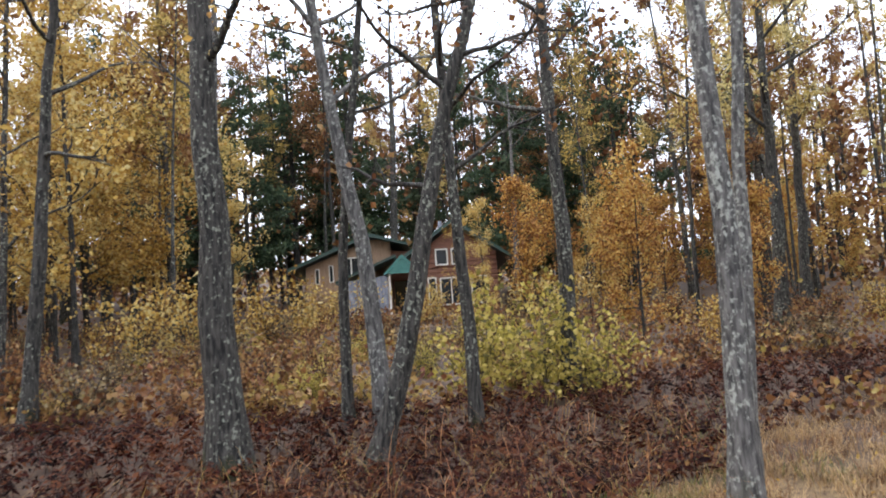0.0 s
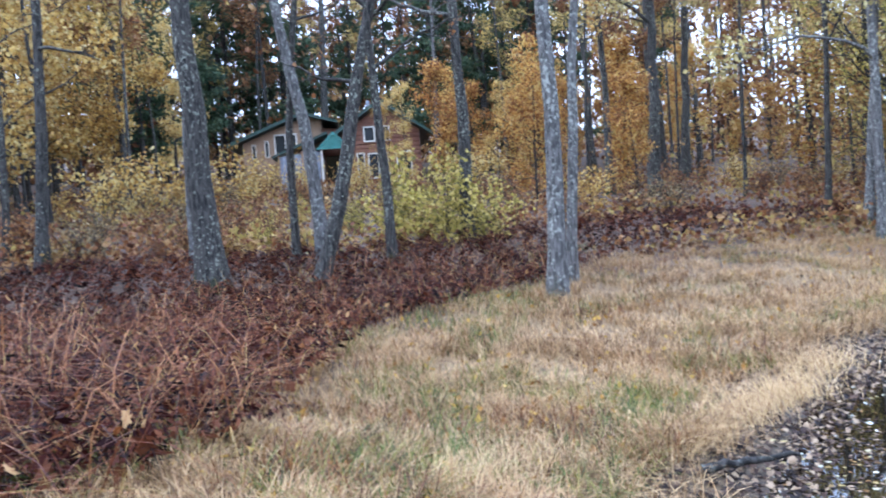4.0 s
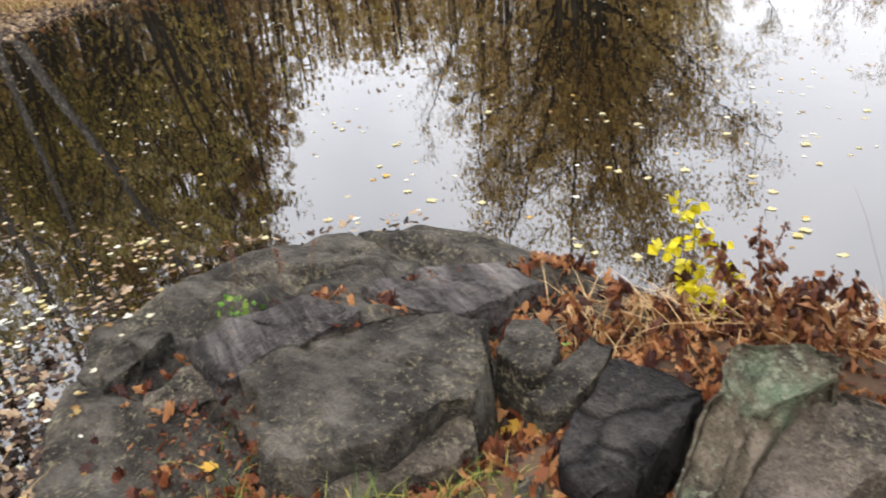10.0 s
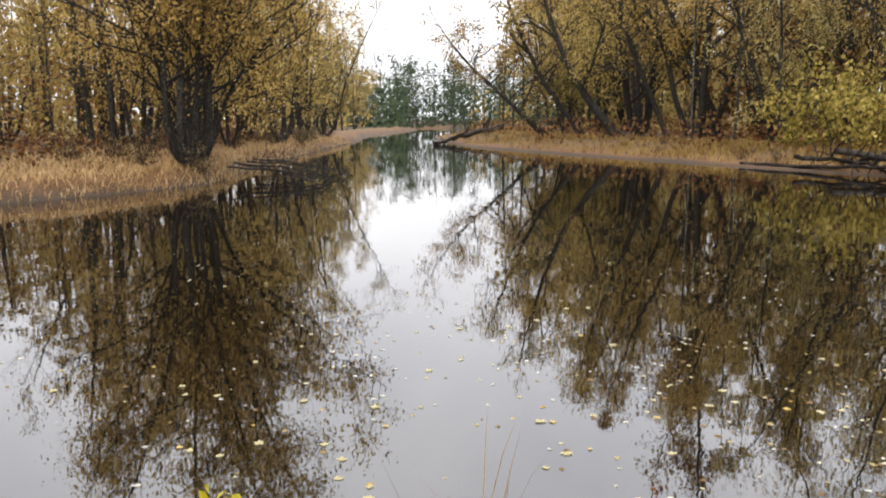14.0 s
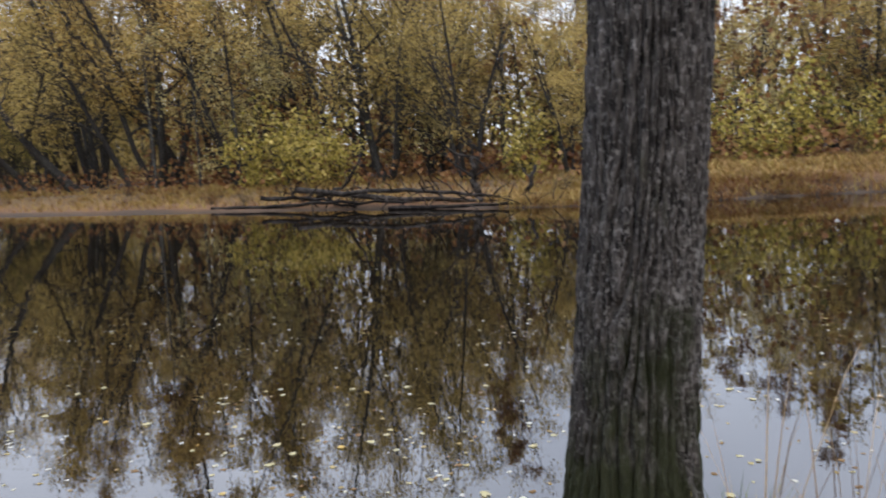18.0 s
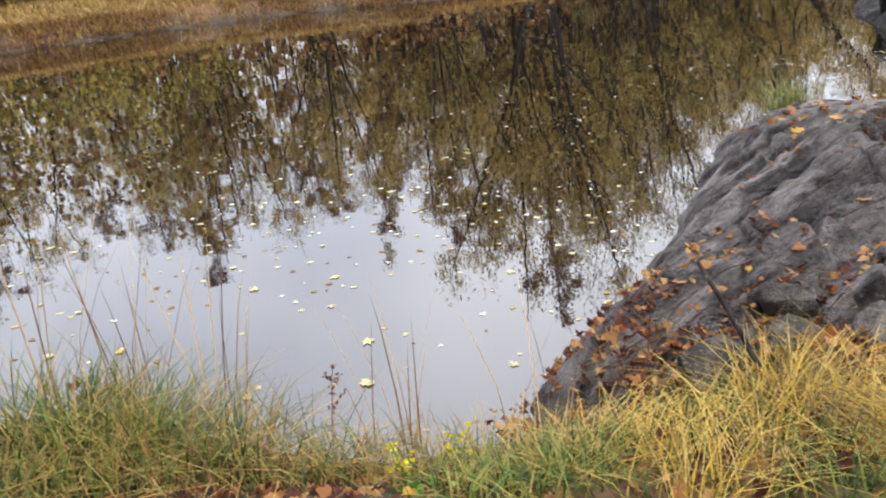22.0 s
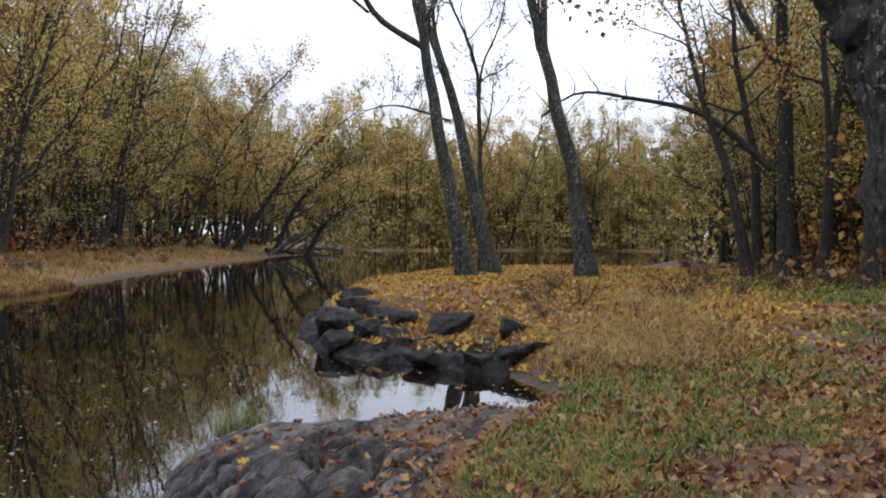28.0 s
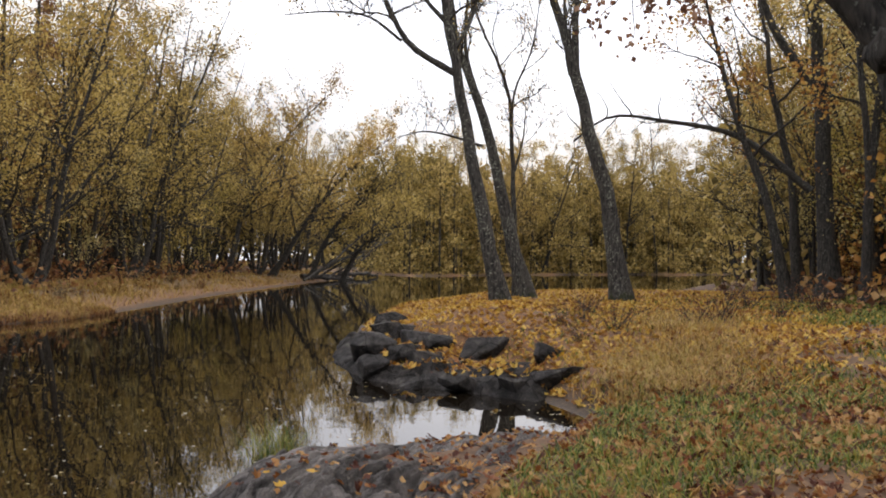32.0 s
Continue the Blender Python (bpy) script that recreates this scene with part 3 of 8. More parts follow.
# ---- the lie of the land ----
NEAR=[(150,-128),(110,-98),(74,-58),(58,-45),(36,-24),(27.5,-16),(23.2,-13),(21.8,-11),(20.8,-8),(20.2,-5),(20.3,-3.4),(19.2,-0.6),(17.2,1.4),(14,2.7),(11.5,3.5),(9,3.4),(6.4,3.1),(4.6,2.6),(3.2,2.1),(2.2,1.7),(1.9,1.25),(2.3,1.0),(3.0,.85),(3.4,.75),(3.75,.3),(3.85,-.4),(3.7,-.9),(3.4,-1.15),(3.0,-1.45),(2.7,-1.65),(2.2,-2.05),(1.7,-2.5),(1.15,-3.05),(.9,-3.5),(.6,-3.8),(.1,-3.95),(-.6,-3.75),(-1.0,-3.35),(-1.3,-3.0),(-1.65,-2.7),(-2.1,-2.6),(-2.6,-2.85),(-3.1,-3.1),(-4.1,-3.5),(-5,-4.1),(-6.1,-4.75),(-7.4,-5.1),(-8.1,-4.3),(-8.7,-3.8),(-9.4,-3.2),(-9.9,-2.6),(-10.4,-2.4),(-11,-2.7),(-12.1,-3.6),(-12.6,-5.2),(-12.9,-6.6),(-14.9,-8.4),(-18.8,-10.4),(-23,-12.5),(-29,-14.6),(-34,-15),(-39,-13),(-43,-9),(-47,-7),(-58,-6.5),(-75,-6),(-110,-2),(-158,6),(-400,60),(-900,400),(-900,900),(900,900),(900,-500),(400,-330)]
FAR=[(165,-112),(128,-112),(117,-116),(100,-112),(69,-64),(54,-50.5),(38.7,-39.5),(27.4,-35.2),(16.2,-31.5),(8,-29),(1.6,-26.2),(-2.1,-25.8),(-7.2,-26.6),(-12,-26.4),(-17,-22.6),(-20,-21.8),(-27,-24.8),(-40.5,-31),(-60,-38),(-78,-44.5),(-93,-50.5),(-110,-64),(-160,-120),(-400,-500),(-400,-900),(500,-900),(420,-420)]
SHORE=[(-101,-46.5),(-126,-38),(-150,-25),(-159,-13),(-170,-8),(-400,20),(-900,200),(-900,-600),(-420,-440),(-170,-112)]
def edge(px,py,poly):
    d=np.full(px.shape,1e9);inside=np.zeros(px.shape,bool)
    n=len(poly)
    for i in range(n):
        (ax,ay),(bx,by)=poly[i],poly[(i+1)%n]
        ux,uy=bx-ax,by-ay;k=np.clip(((px-ax)*ux+(py-ay)*uy)/(ux*ux+uy*uy),0,1)
        d=np.minimum(d,np.hypot(px-ax-k*ux,py-ay-k*uy))
        c=((ay>py)!=(by>py))
        if ay!=by: inside^=c&(px<(bx-ax)*(py-ay)/(by-ay)+ax)
    return np.where(inside,d,-d)
def sm(a,b,x):
    t=np.clip((x-a)/(b-a),0,1);return t*t*(3-2*t)
def height(px,py):
    px=np.asarray(px,float);py=np.asarray(py,float)
    n,f,s=edge(px,py,NEAR),edge(px,py,FAR),edge(px,py,SHORE)
    left=sm(1.5,4,px)*sm(-2,0.5,py)           # gentle leaf-strewn cove
    steep=0.42*sm(0,1.0,n)+.12*sm(1,4,n)
    gentle=.06*sm(0,.8,n)+.34*sm(.8,6,n)
    pen=sm(-11,-14,px)*(1-sm(-38,-50,px))*.25*sm(1,4,n)
    zn=steep*(1-left)+gentle*left+pen
    zn=zn+.38*np.exp(-((px+17.6)/3.6)**2-((py+6.9)/2.0)**2)*sm(.3,2.2,n)   # the hump of the rocky point
    hill=np.maximum(px*.35+py*.94-12,0)
    zn=zn+.105*hill*sm(0,5,hill)
    zn=zn+np.where(px<-3,.035*np.maximum(py+1.5,0)*sm(-3,-8,px),0)
    zf=.12*sm(0,.6,f)+.1*sm(.6,3,f)+.45*sm(2.5,5,f)+.02*np.clip(f-6,0,60)
    zf=np.where((px>-16)&(px<-1.5)&(f>0),.55*sm(0,.9,f)+.25*sm(1,4,f)+.02*np.clip(f-6,0,60),zf)
    zs=.25*sm(0,2,s)+.5*sm(2,12,s)
    under=np.maximum(np.maximum(n,f),s)
    z=np.where(n>0,zn,np.where(f>0,zf,np.where(s>0,zs,-.02-.35*sm(0,1.2,-under)-.9*sm(1,8,-under))))
    return z



FERNS = [(1.5, 4.4), (2.35, 5.1), (3.9, 6.7), (5.6, 8.1), (8.1, 9.1), (10.2, 9.2), (13.7, 10.4), (16, 10.3), (19, 9.7), (22, 8.6), (25, 10), (20, 13.5), (14, 14.5), (10, 15.5), (6, 18.5), (0, 20), (-8, 20), (-8, 6), (-1, 4.2)]
LEDGE_SOUTH = [(-1.95, -2.35), (-2.1, -2.72), (-2.6, -2.95), (-3.1, -3.2), (-4.1, -3.6), (-5, -4.2), (-6.1, -4.85), (-7.4, -5.2), (-8.2, -4.4), (-8.8, -3.9), (-9.5, -3.3), (-9.8, -2.5), (-9.0, -2.1), (-7.6, -1.95), (-6.2, -2.2), (-5.3, -2.1), (-4.7, -1.75), (-3.9, -1.7), (-3.0, -1.75), (-2.4, -2.0)]
LEDGE_POINT = [(-11.9, -3.6), (-12.4, -5.2), (-12.7, -6.8), (-14.8, -8.7), (-18.7, -10.7), (-18.9, -9.3), (-16.6, -7.4), (-15.3, -6.1), (-14.6, -4.8), (-13.2, -3.3)]
SLAB_BED = [(2.6, 0.4), (1.9, 0.45), (1.45, 0.2), (1.25, -0.2), (0.9, -0.55), (0.75, -1.1), (0.85, -1.6), (1.3, -1.65), (1.9, -1.3), (2.5, -0.8)]
LEDGE_EAST = [(1.5, 0.75), (2.2, 0.98), (3.0, 0.92), (3.5, 0.8), (3.85, 0.35), (3.95, -0.4), (3.8, -0.95), (3.45, -1.25), (3.0, -1.55), (2.55, -1.75), (2.0, -1.6), (1.6, -1.1), (1.3, -0.4), (1.3, 0.3)]


def land_height(x, y):
    """The ground, sunk a little under the bare rock."""
    z = height(x, y)
    for poly in (LEDGE_SOUTH, LEDGE_EAST, LEDGE_POINT):
        z = z - 0.22 * sm(-0.1, 0.35, edge(x, y, poly))
    return z - 0.19 * sm(-0.25, 0.15, edge(x, y, SLAB_BED)) * sm(0.3, 0.42, z)


def ground_mesh():
    """One sheet in rings round the bank, finest where the camera stands."""
    cx, cy = -0.3, -0.3
    rad = np.concatenate([[0.05], np.geomspace(0.4, 60, 260), np.geomspace(64, 4000, 60)])
    ang = np.linspace(0, 2 * np.pi, 720, endpoint=False)
    r, a = np.meshgrid(rad, ang, indexing="ij")
    x, y = cx + r * np.cos(a), cy + r * np.sin(a)
    z = land_height(x, y)
    rough = 0.14 * (fbm(x * 0.8, y * 0.8, 3) - 0.47) + 0.05 * (fbm(x * 4, y * 4, 5) - 0.47)
    z = z + np.where(z > 0.01, rough * np.clip(z / 0.35, 0.12, 1), 0.2 * rough)
    z = np.where(r > 300, np.maximum(z, 0.5) * np.clip(1 - (r - 300) / 3000, 0, 1), z)
    h = Heap()
    n, k = len(rad), len(ang)
    i, j = np.meshgrid(np.arange(n - 1), np.arange(k), indexing="ij")
    q = np.stack([i * k + j, (i + 1) * k + j, (i + 1) * k + (j + 1) % k, i * k + (j + 1) % k], -1).reshape(-1, 4)
    h.add(np.stack([x, y, z], -1).reshape(-1, 3), q, np.array([np.arange(k)]))
    me = h.mesh("ground", M_SOIL)
    # soil types: straw, orange litter, dark mould, wet mud
    nz = 0.9 * (fbm(x * 0.5, y * 0.5, 9) - 0.47)
    fern = sm(-0.6, 0.5, edge(x, y, FERNS) + nz)
    shore = np.maximum(np.maximum(edge(x, y, NEAR), edge(x, y, FAR)), edge(x, y, SHORE))
    far = (edge(x, y, FAR) > 0) | ((edge(x, y, NEAR) > 0) & (x > 18) & (y < 1.5)) | (edge(x, y, SHORE) > 0)
    hill = sm(11, 13.5, x * 0.35 + y * 0.94 + nz)
    straw = np.where((x > 0.8) & (y > 0.8) & (x < 26), (1 - fern) * (1 - hill), np.where(far, sm(7, 3, shore + 3 * nz), 0.1))
    orange = np.where(far, sm(4.5, 1.5, shore + nz), np.where((x < -12) & (y < 0) & (x > -40), 0.9, np.where(x < -1.2, 0.42, np.where(y < 0.9, 0.1, 0.12))))
    wet = sm(0.9, 0.15, np.abs(shore) + nz) + sm(0.02, -0.05, z)
    col = np.stack([straw, orange, np.clip(wet, 0, 1), np.ones_like(x)], -1).reshape(-1, 4).astype(np.float32)
    at = me.color_attributes.new("soil", "FLOAT_COLOR", "POINT")
    at.data.foreach_set("color", col.ravel())
    return me


def edge_at(x, y, poly):
    """edge() for one place."""
    best, inside = 1e18, False
    ax, ay = poly[-1]
    for bx, by in poly:
        ux, uy = bx - ax, by - ay
        k = min(1.0, max(0.0, ((x - ax) * ux + (y - ay) * uy) / (ux * ux + uy * uy)))
        dx, dy = x - ax - k * ux, y - ay - k * uy
        best = min(best, dx * dx + dy * dy)
        if (ay > y) != (by > y) and x < (bx - ax) * (y - ay) / (by - ay) + ax:
            inside = not inside
        ax, ay = bx, by
    return math.sqrt(best) if inside else -math.sqrt(best)


def top_of(x, y):
    return float(land_height(np.array([x]), np.array([y]))[0])


ground = tagged(new("ground", ground_mesh()), "leaf-strewn autumn river bank rising to a wooded hillside", "ground", kind="structure")
wh = Heap()
wh.add([(-900, -900, 0), (900, -900, 0), (900, 900, 0), (-900, 900, 0)], [[0, 1, 2, 3]])
tagged(new("water", wh.mesh("water", M_WATER, False)), "still dark river water mirroring trees and a white sky", "water", kind="structure")

# ---- trees that stand apart ----


def tall(ctrl, h):
    """Carries a trunk's line on to the height h."""
    c = [np.array(p, float) for p in ctrl]
    last, before = c[-1], c[-2] if len(c) > 1 else np.zeros(3)
    d = (last - before) / max(last[2] - before[2], 0.5)
    c.append(last + d * (h - last[2]) * np.array([0.7, 0.7, 1]))
    return [tuple(p) for p in c]


BANK_TREES = [
    # foot, radius, line of the trunk, height, bark, leaves, leaf count, first limb
    ((6.56, 14.11), 0.26, [(-0.06, 0.03, 2.5), (-0.15, 0.07, 6.8)], 18, M_BARK, L_ORANGE, 500, 0.3),
    ((7.56, 16.97), 0.11, [(0.04, -0.02, 2.1), (0.14, -0.07, 4.8)], 11, M_PALE, L_YELLOW, 300, 0.5),
    ((4.99, 18.96), 0.15, [(0.32, -0.1, 4.3), (0.53, -0.17, 7.8)], 16, M_BARK, L_YELLOW, 1800, 0.28),
    ((4.93, 21.4), 0.10, [(0.14, -0.04, 3.3), (0.23, -0.06, 6.5)], 13, M_BARK, L_YELLOW, 1600, 0.25),
    ((7.96, 12.86), 0.16, [(0.61, -0.43, 2.2), (0.92, -0.67, 4.2), (1.45, -1.09, 6.4)], 13, M_BARK, L_RUST, 250, 0.3),
    ((9.32, 14.48), 0.16, [(-0.09, 0.06, 2.0), (-0.31, 0.21, 4.0), (-0.71, 0.46, 7.1)], 16, M_PALE, L_ORANGE, 350, 0.3),
    ((8.94, 14.98), 0.10, [(0.05, -0.03, 2.9), (0.5, -0.33, 7.0)], 15, M_BARK, L_RUST, 300, 0.35),
    ((10.09, 13.14), 0.12, [(-0.04, 0.03, 2.8), (-0.09, 0.07, 4.5)], 14, M_BARK, L_RUST, 250, 0.3),
    ((13.38, 14.28), 0.175, [(0.04, -0.04, 3.7), (0.06, -0.06, 7.2)], 17, M_BARK, L_RUST, 400, 0.3),
    ((27.06, 30.18), 0.17, [(0.13, -0.12, 4.5), (0.2, -0.18, 7.9)], 12, M_PALE, None, 0, 0.6),
    ((9.59, 8.4), 0.15, [(0.05, -0.06, 2.9), (0.03, -0.03, 5.5)], 16, M_PALE, L_RUST, 300, 0.45),
    ((10.78, 9.1), 0.11, [(0.14, -0.18, 2.9), (0.27, -0.36, 5.7)], 15, M_PALE, L_RUST, 250, 0.4),
    ((28.8, 42.5), 0.3, [(0.32, -0.23, 7.1), (0.52, -0.38, 14.2)], 20, M_BARK, L_RUST, 900, 0.4),
    ((26.44, 17.34), 0.24, [(0.09, -0.14, 3.5), (0.16, -0.25, 7.6)], 19, M_BARK, L_PALE, 2200, 0.3),
    ((25.92, 18.98), 0.17, [(0.03, -0.04, 3.7), (-0.02, 0.03, 7.3)], 17, M_BARK, L_ORANGE, 1800, 0.3),
    ((31.67, 20.76), 0.22, [(0.05, -0.08, 4.1), (0.08, -0.13, 7.9)], 19, M_BARK, L_PALE, 2200, 0.3),
    ((34.62, 20.82), 0.25, [(0.11, -0.19, 4.2), (0.2, -0.35, 8.3)], 20, M_BARK, L_PALE, 2200, 0.35),
    ((22.16, 9.24), 0.10, [(0.04, -0.1, 2.0), (0.05, -0.13, 3.4)], 11, M_BARK, L_PALE, 1500, 0.3),
    ((22.35, 8.28), 0.115, [(0.07, -0.19, 2.9), (0.15, -0.43, 6.2)], 14, M_PALE, L_PALE, 1500, 0.3),
    ((19.09, 6.8), 0.13, [(0.0, 0.0, 1.6), (-0.01, 0.02, 3.2)], 13, M_PALE, L_PALE, 1600, 0.2),
    ((20.32, 6.51), 0.135, [(0.01, -0.03, 3.0), (-0.01, 0.03, 5.9)], 15, M_BARK, L_PALE, 1600, 0.2),
    ((19.2, 5.67), 0.115, [(0.1, -0.37, 2.6), (0.21, -0.8, 5.6)], 13, M_PALE, L_PALE, 1800, 0.2),
    ((21.28, 4.26), 0.15, [(0.09, -0.54, 1.7), (0.16, -0.99, 2.8)], 11, M_PALE, L_PALE, 2000, 0.2),
    ((21.28, 4.5), 0.10, [(0.02, -0.13, 2.2), (0.06, -0.31, 4.3)], 12, M_PALE, L_PALE, 1500, 0.25),
    ((33.45, 3.89), 0.22, [(0.01, -0.13, 2.1), (0.03, -0.31, 4.2)], 17, M_BARK, L_PALE, 2500, 0.25),
]
for k, (foot, r, line, h, bark, fol, count, first) in enumerate(BANK_TREES):
    h = h * (1.4 if k > 16 else 1.0)
    m = tree_meshes(100 + k, tall(line, h), r, limbs=11, first=first, reach=0.22 * h, leaf_count=count * (3 if k > 12 else 2) // 2, leaf=0.11, bark=bark, foliage=fol, up=0.35, twigs=4)
    plant("tree", m, *foot, top_of(*foot), label="tall slender tree with lichened grey bark and thin autumn leaves", group="trees on the wooded bank")

NEAR_TREE = list(tree_meshes(7, [(-0.02, 0.0, 0.6), (-0.06, 0.02, 1.3), (-0.14, 0.05, 2.6), (-0.25, 0.0, 5.5), (-0.1, 0.1, 12)], 0.215, limbs=8, first=0.5, reach=2.5, leaf_count=500, leaf=0.12, bark=M_RIDGED, foliage=L_YELLOW, sides=16, flare=1.6, steps=40))


def ridged_trunk():
    """The shore maple's trunk: long bark plates with deep furrows, roots flaring at the foot."""
    line = spline([(0, 0, -0.3), (-0.02, 0.0, 0.6), (-0.06, 0.02, 1.3), (-0.14, 0.05, 2.6), (-0.25, 0.0, 5.5), (-0.1, 0.1, 12)], 700)
    line = line[: np.searchsorted(line[:, 2], 6.5)]
    k, sides = len(line), 200
    a = np.linspace(0, 2 * np.pi, sides, endpoint=False)[None]
    z = line[:, 2][:, None]
    w = 1.1 * (fbm(a * 1.5 + 4, z * 1.1, 61) - 0.47)
    plate = np.abs(((a * 30 / (2 * np.pi) + w * 4) % 1.0) - 0.5) * 2
    cut = sm(0.32, 0.0, np.abs(((z * 4.5 + 3 * fbm(a * 4, z * 2, 62) + np.floor(a * 30 / (2 * np.pi) + w * 4) * 0.37) % 1.0) - 0.5))
    rough = fbm(a * 20, z * 16, 63) - 0.47
    roots = np.clip(np.cos(a * 4 + 0.8), 0, 1) * 0.22
    r = 0.215 * (1 - 0.035 * np.maximum(z, 0)) * (1 + (0.72 + roots) * np.exp(-np.maximum(z, -0.2) / 0.3)) + 0.034 * (sm(0.05, 0.5, plate) - 0.5) - 0.012 * cut * sm(0.2, 0.5, plate) + 0.022 * rough
    x, y = line[:, 0][:, None] + r * np.cos(a), line[:, 1][:, None] + r * np.sin(a)
    h = Heap()
    i, j = np.meshgrid(np.arange(k - 1), np.arange(sides), indexing="ij")
    q = np.stack([i * sides + j, i * sides + (j + 1) % sides, (i + 1) * sides + (j + 1) % sides, (i + 1) * sides + j], -1).reshape(-1, 4)
    h.add(np.stack([x, y, z + 0 * r], -1).reshape(-1, 3), q)
    top = spline([(-0.25, 0.0, 5.5), (-0.18, 0.05, 8), (-0.1, 0.1, 12)], 12)
    tube(h, top, np.linspace(0.18, 0.04, 12), 12)
    return h.mesh("trunk", M_RIDGED)


NEAR_TREE[0] = ridged_trunk()
plant("shore_maple", NEAR_TREE, 0.14, -3.42, 0.12, label="large dark maple with ridged bark rooted at the water's edge")

PENINSULA = [
    # foot, radius, line of the trunk, large limbs
    ((-20.99, -7.04), 0.24, [(0.16, -0.48, 2.07), (0.29, -0.85, 4.2), (0.43, -1.2, 6.4), (0.56, -1.52, 8.1), (0.72, -1.91, 10), (0.89, -2.3, 12.5)],
     [([(0.45, -1.25, 6.2), (0.98, -2.48, 7.09), (1.22, -2.98, 8.15), (1.42, -3.37, 9.21), (1.7, -3.9, 10.4)], 0.1), ([(1.04, -2.6, 7.08), (1.46, -3.44, 7.73), (1.97, -4.35, 7.8), (2.58, -5.33, 7.64)], 0.045), ([(0.49, -1.36, 7.46), (0.8, -2.09, 8.36), (0.9, -2.32, 9.3), (0.95, -2.4, 10.5)], 0.07)]),
    ((-28.02, -8.37), 0.28, [(0.19, -0.64, 2.35), (0.4, -1.26, 5.19), (0.58, -1.77, 7.03), (0.84, -2.48, 9.29), (0.93, -2.7, 10.74), (1.1, -3.12, 14)],
     [([(0.51, -1.57, 6.58), (0.75, -2.2, 9.0), (0.71, -2.13, 11.18), (0.76, -2.25, 13)], 0.1), ([(0.5, -1.6, 5.43), (0.89, -2.61, 5.78), (1.29, -3.55, 5.95), (1.7, -4.46, 5.71)], 0.06)]),
    ((-27.82, -4.99), 0.33, [(0.09, -0.53, 3.33), (0.21, -1.12, 5.69), (0.32, -1.63, 7.88), (0.47, -2.22, 9.89), (0.63, -2.82, 11.7), (0.8, -3.4, 14.5)],
     [([(0.31, -1.6, 7.6), (0.33, -1.62, 9.48), (0.3, -1.52, 11.1), (0.27, -1.39, 14)], 0.15), ([(0.4, -1.93, 9.2), (0.42, -2.04, 11.1), (0.45, -2.16, 13.5)], 0.07)]),
    ((-28.84, -9.08), 0.13, [(0.04, -0.1, 2.7), (0.06, -0.18, 5.7), (0.16, -0.48, 8.2), (0.42, -1.25, 9.9), (0.65, -1.9, 12)],
     [([(0.06, -0.2, 5.9), (0.04, -0.1, 7.6), (-0.14, 0.48, 9.1), (-0.22, 0.77, 11)], 0.06), ([(0.05, -0.15, 4.4), (-0.06, 0.22, 5.9), (-0.09, 0.3, 7.4)], 0.05)]),
]
for k, (foot, r, line, arms) in enumerate(PENINSULA):
    m = tree_meshes(200 + k, line, r, limbs=7, first=0.5, reach=3.6, leaf_count=1300, leaf=0.075, bark=M_BARK, foliage=L_GILT, up=0.8, lift=0.07, twigs=11, sides=14, wander=0.24, arms=arms, arm_reach=2.6, tip=0.22)
    plant("peninsula_tree", m, *foot, top_of(*foot), label="leaning grey lichened tree, nearly bare, on the rocky point", group="trees on the rocky point")

# ---- woods ----


def kinds(count, seed, h, r, **kw):
    out = []
    for k in range(count):
        rng = np.random.default_rng(seed + k)
        lean = rng.normal(0, 0.05, 2) * h
        hh = h * rng.uniform(0.85, 1.1)
        out.append(tree_meshes(seed + k, [(lean[0] * 0.2, lean[1] * 0.2, hh * 0.33), (lean[0] * 0.5, lean[1] * 0.6, hh * 0.66), (lean[0], lean[1], hh)], r * rng.uniform(0.8, 1.2), **kw))
    return out


def pine_meshes(seed, h):
    rng = np.random.default_rng(seed)
    wood, limb, crown = Heap(), Heap(), Heap()
    line = spline([(0, 0, -0.2), (0.05, 0, h * 0.5), (0.1, 0.1, h)], 14)
    tube(wood, line, np.linspace(0.2, 0.02, 14), 9)
    at = []
    for i in range(46):
        q = 0.16 + 0.83 * i / 46
        p = line[0] + (line[-1] - line[0]) * q
        a = rng.uniform(0, 2 * np.pi)
        ln = (1 - q) ** 0.7 * h * 0.24 * rng.uniform(0.7, 1.15) + 0.3
        pts = bend(p, (math.cos(a), math.sin(a), 0.1), ln, rng, 6, 0.08, 0.015)
        tube(limb, pts, np.linspace(0.035, 0.008, 7), 4)
        for _ in range(int(12 + 28 * ln)):
            m = rng.uniform(0.25, 1) * 5.99
            w = pts[int(m)] + (pts[int(m) + 1] - pts[int(m)]) * (m % 1)
            at.append(w + rng.normal(0, 0.16, 3) * (1, 1, 0.45))
    for size in (0.2, 0.17, 0.15):
        leaves(crown, np.array(at) + rng.normal(0, 0.12, (len(at), 3)), size, rng, 0.1)
    return wood.mesh("trunk", M_DARK), limb.mesh("branches", M_DARK), crown.mesh("crown", L_PINE, False)


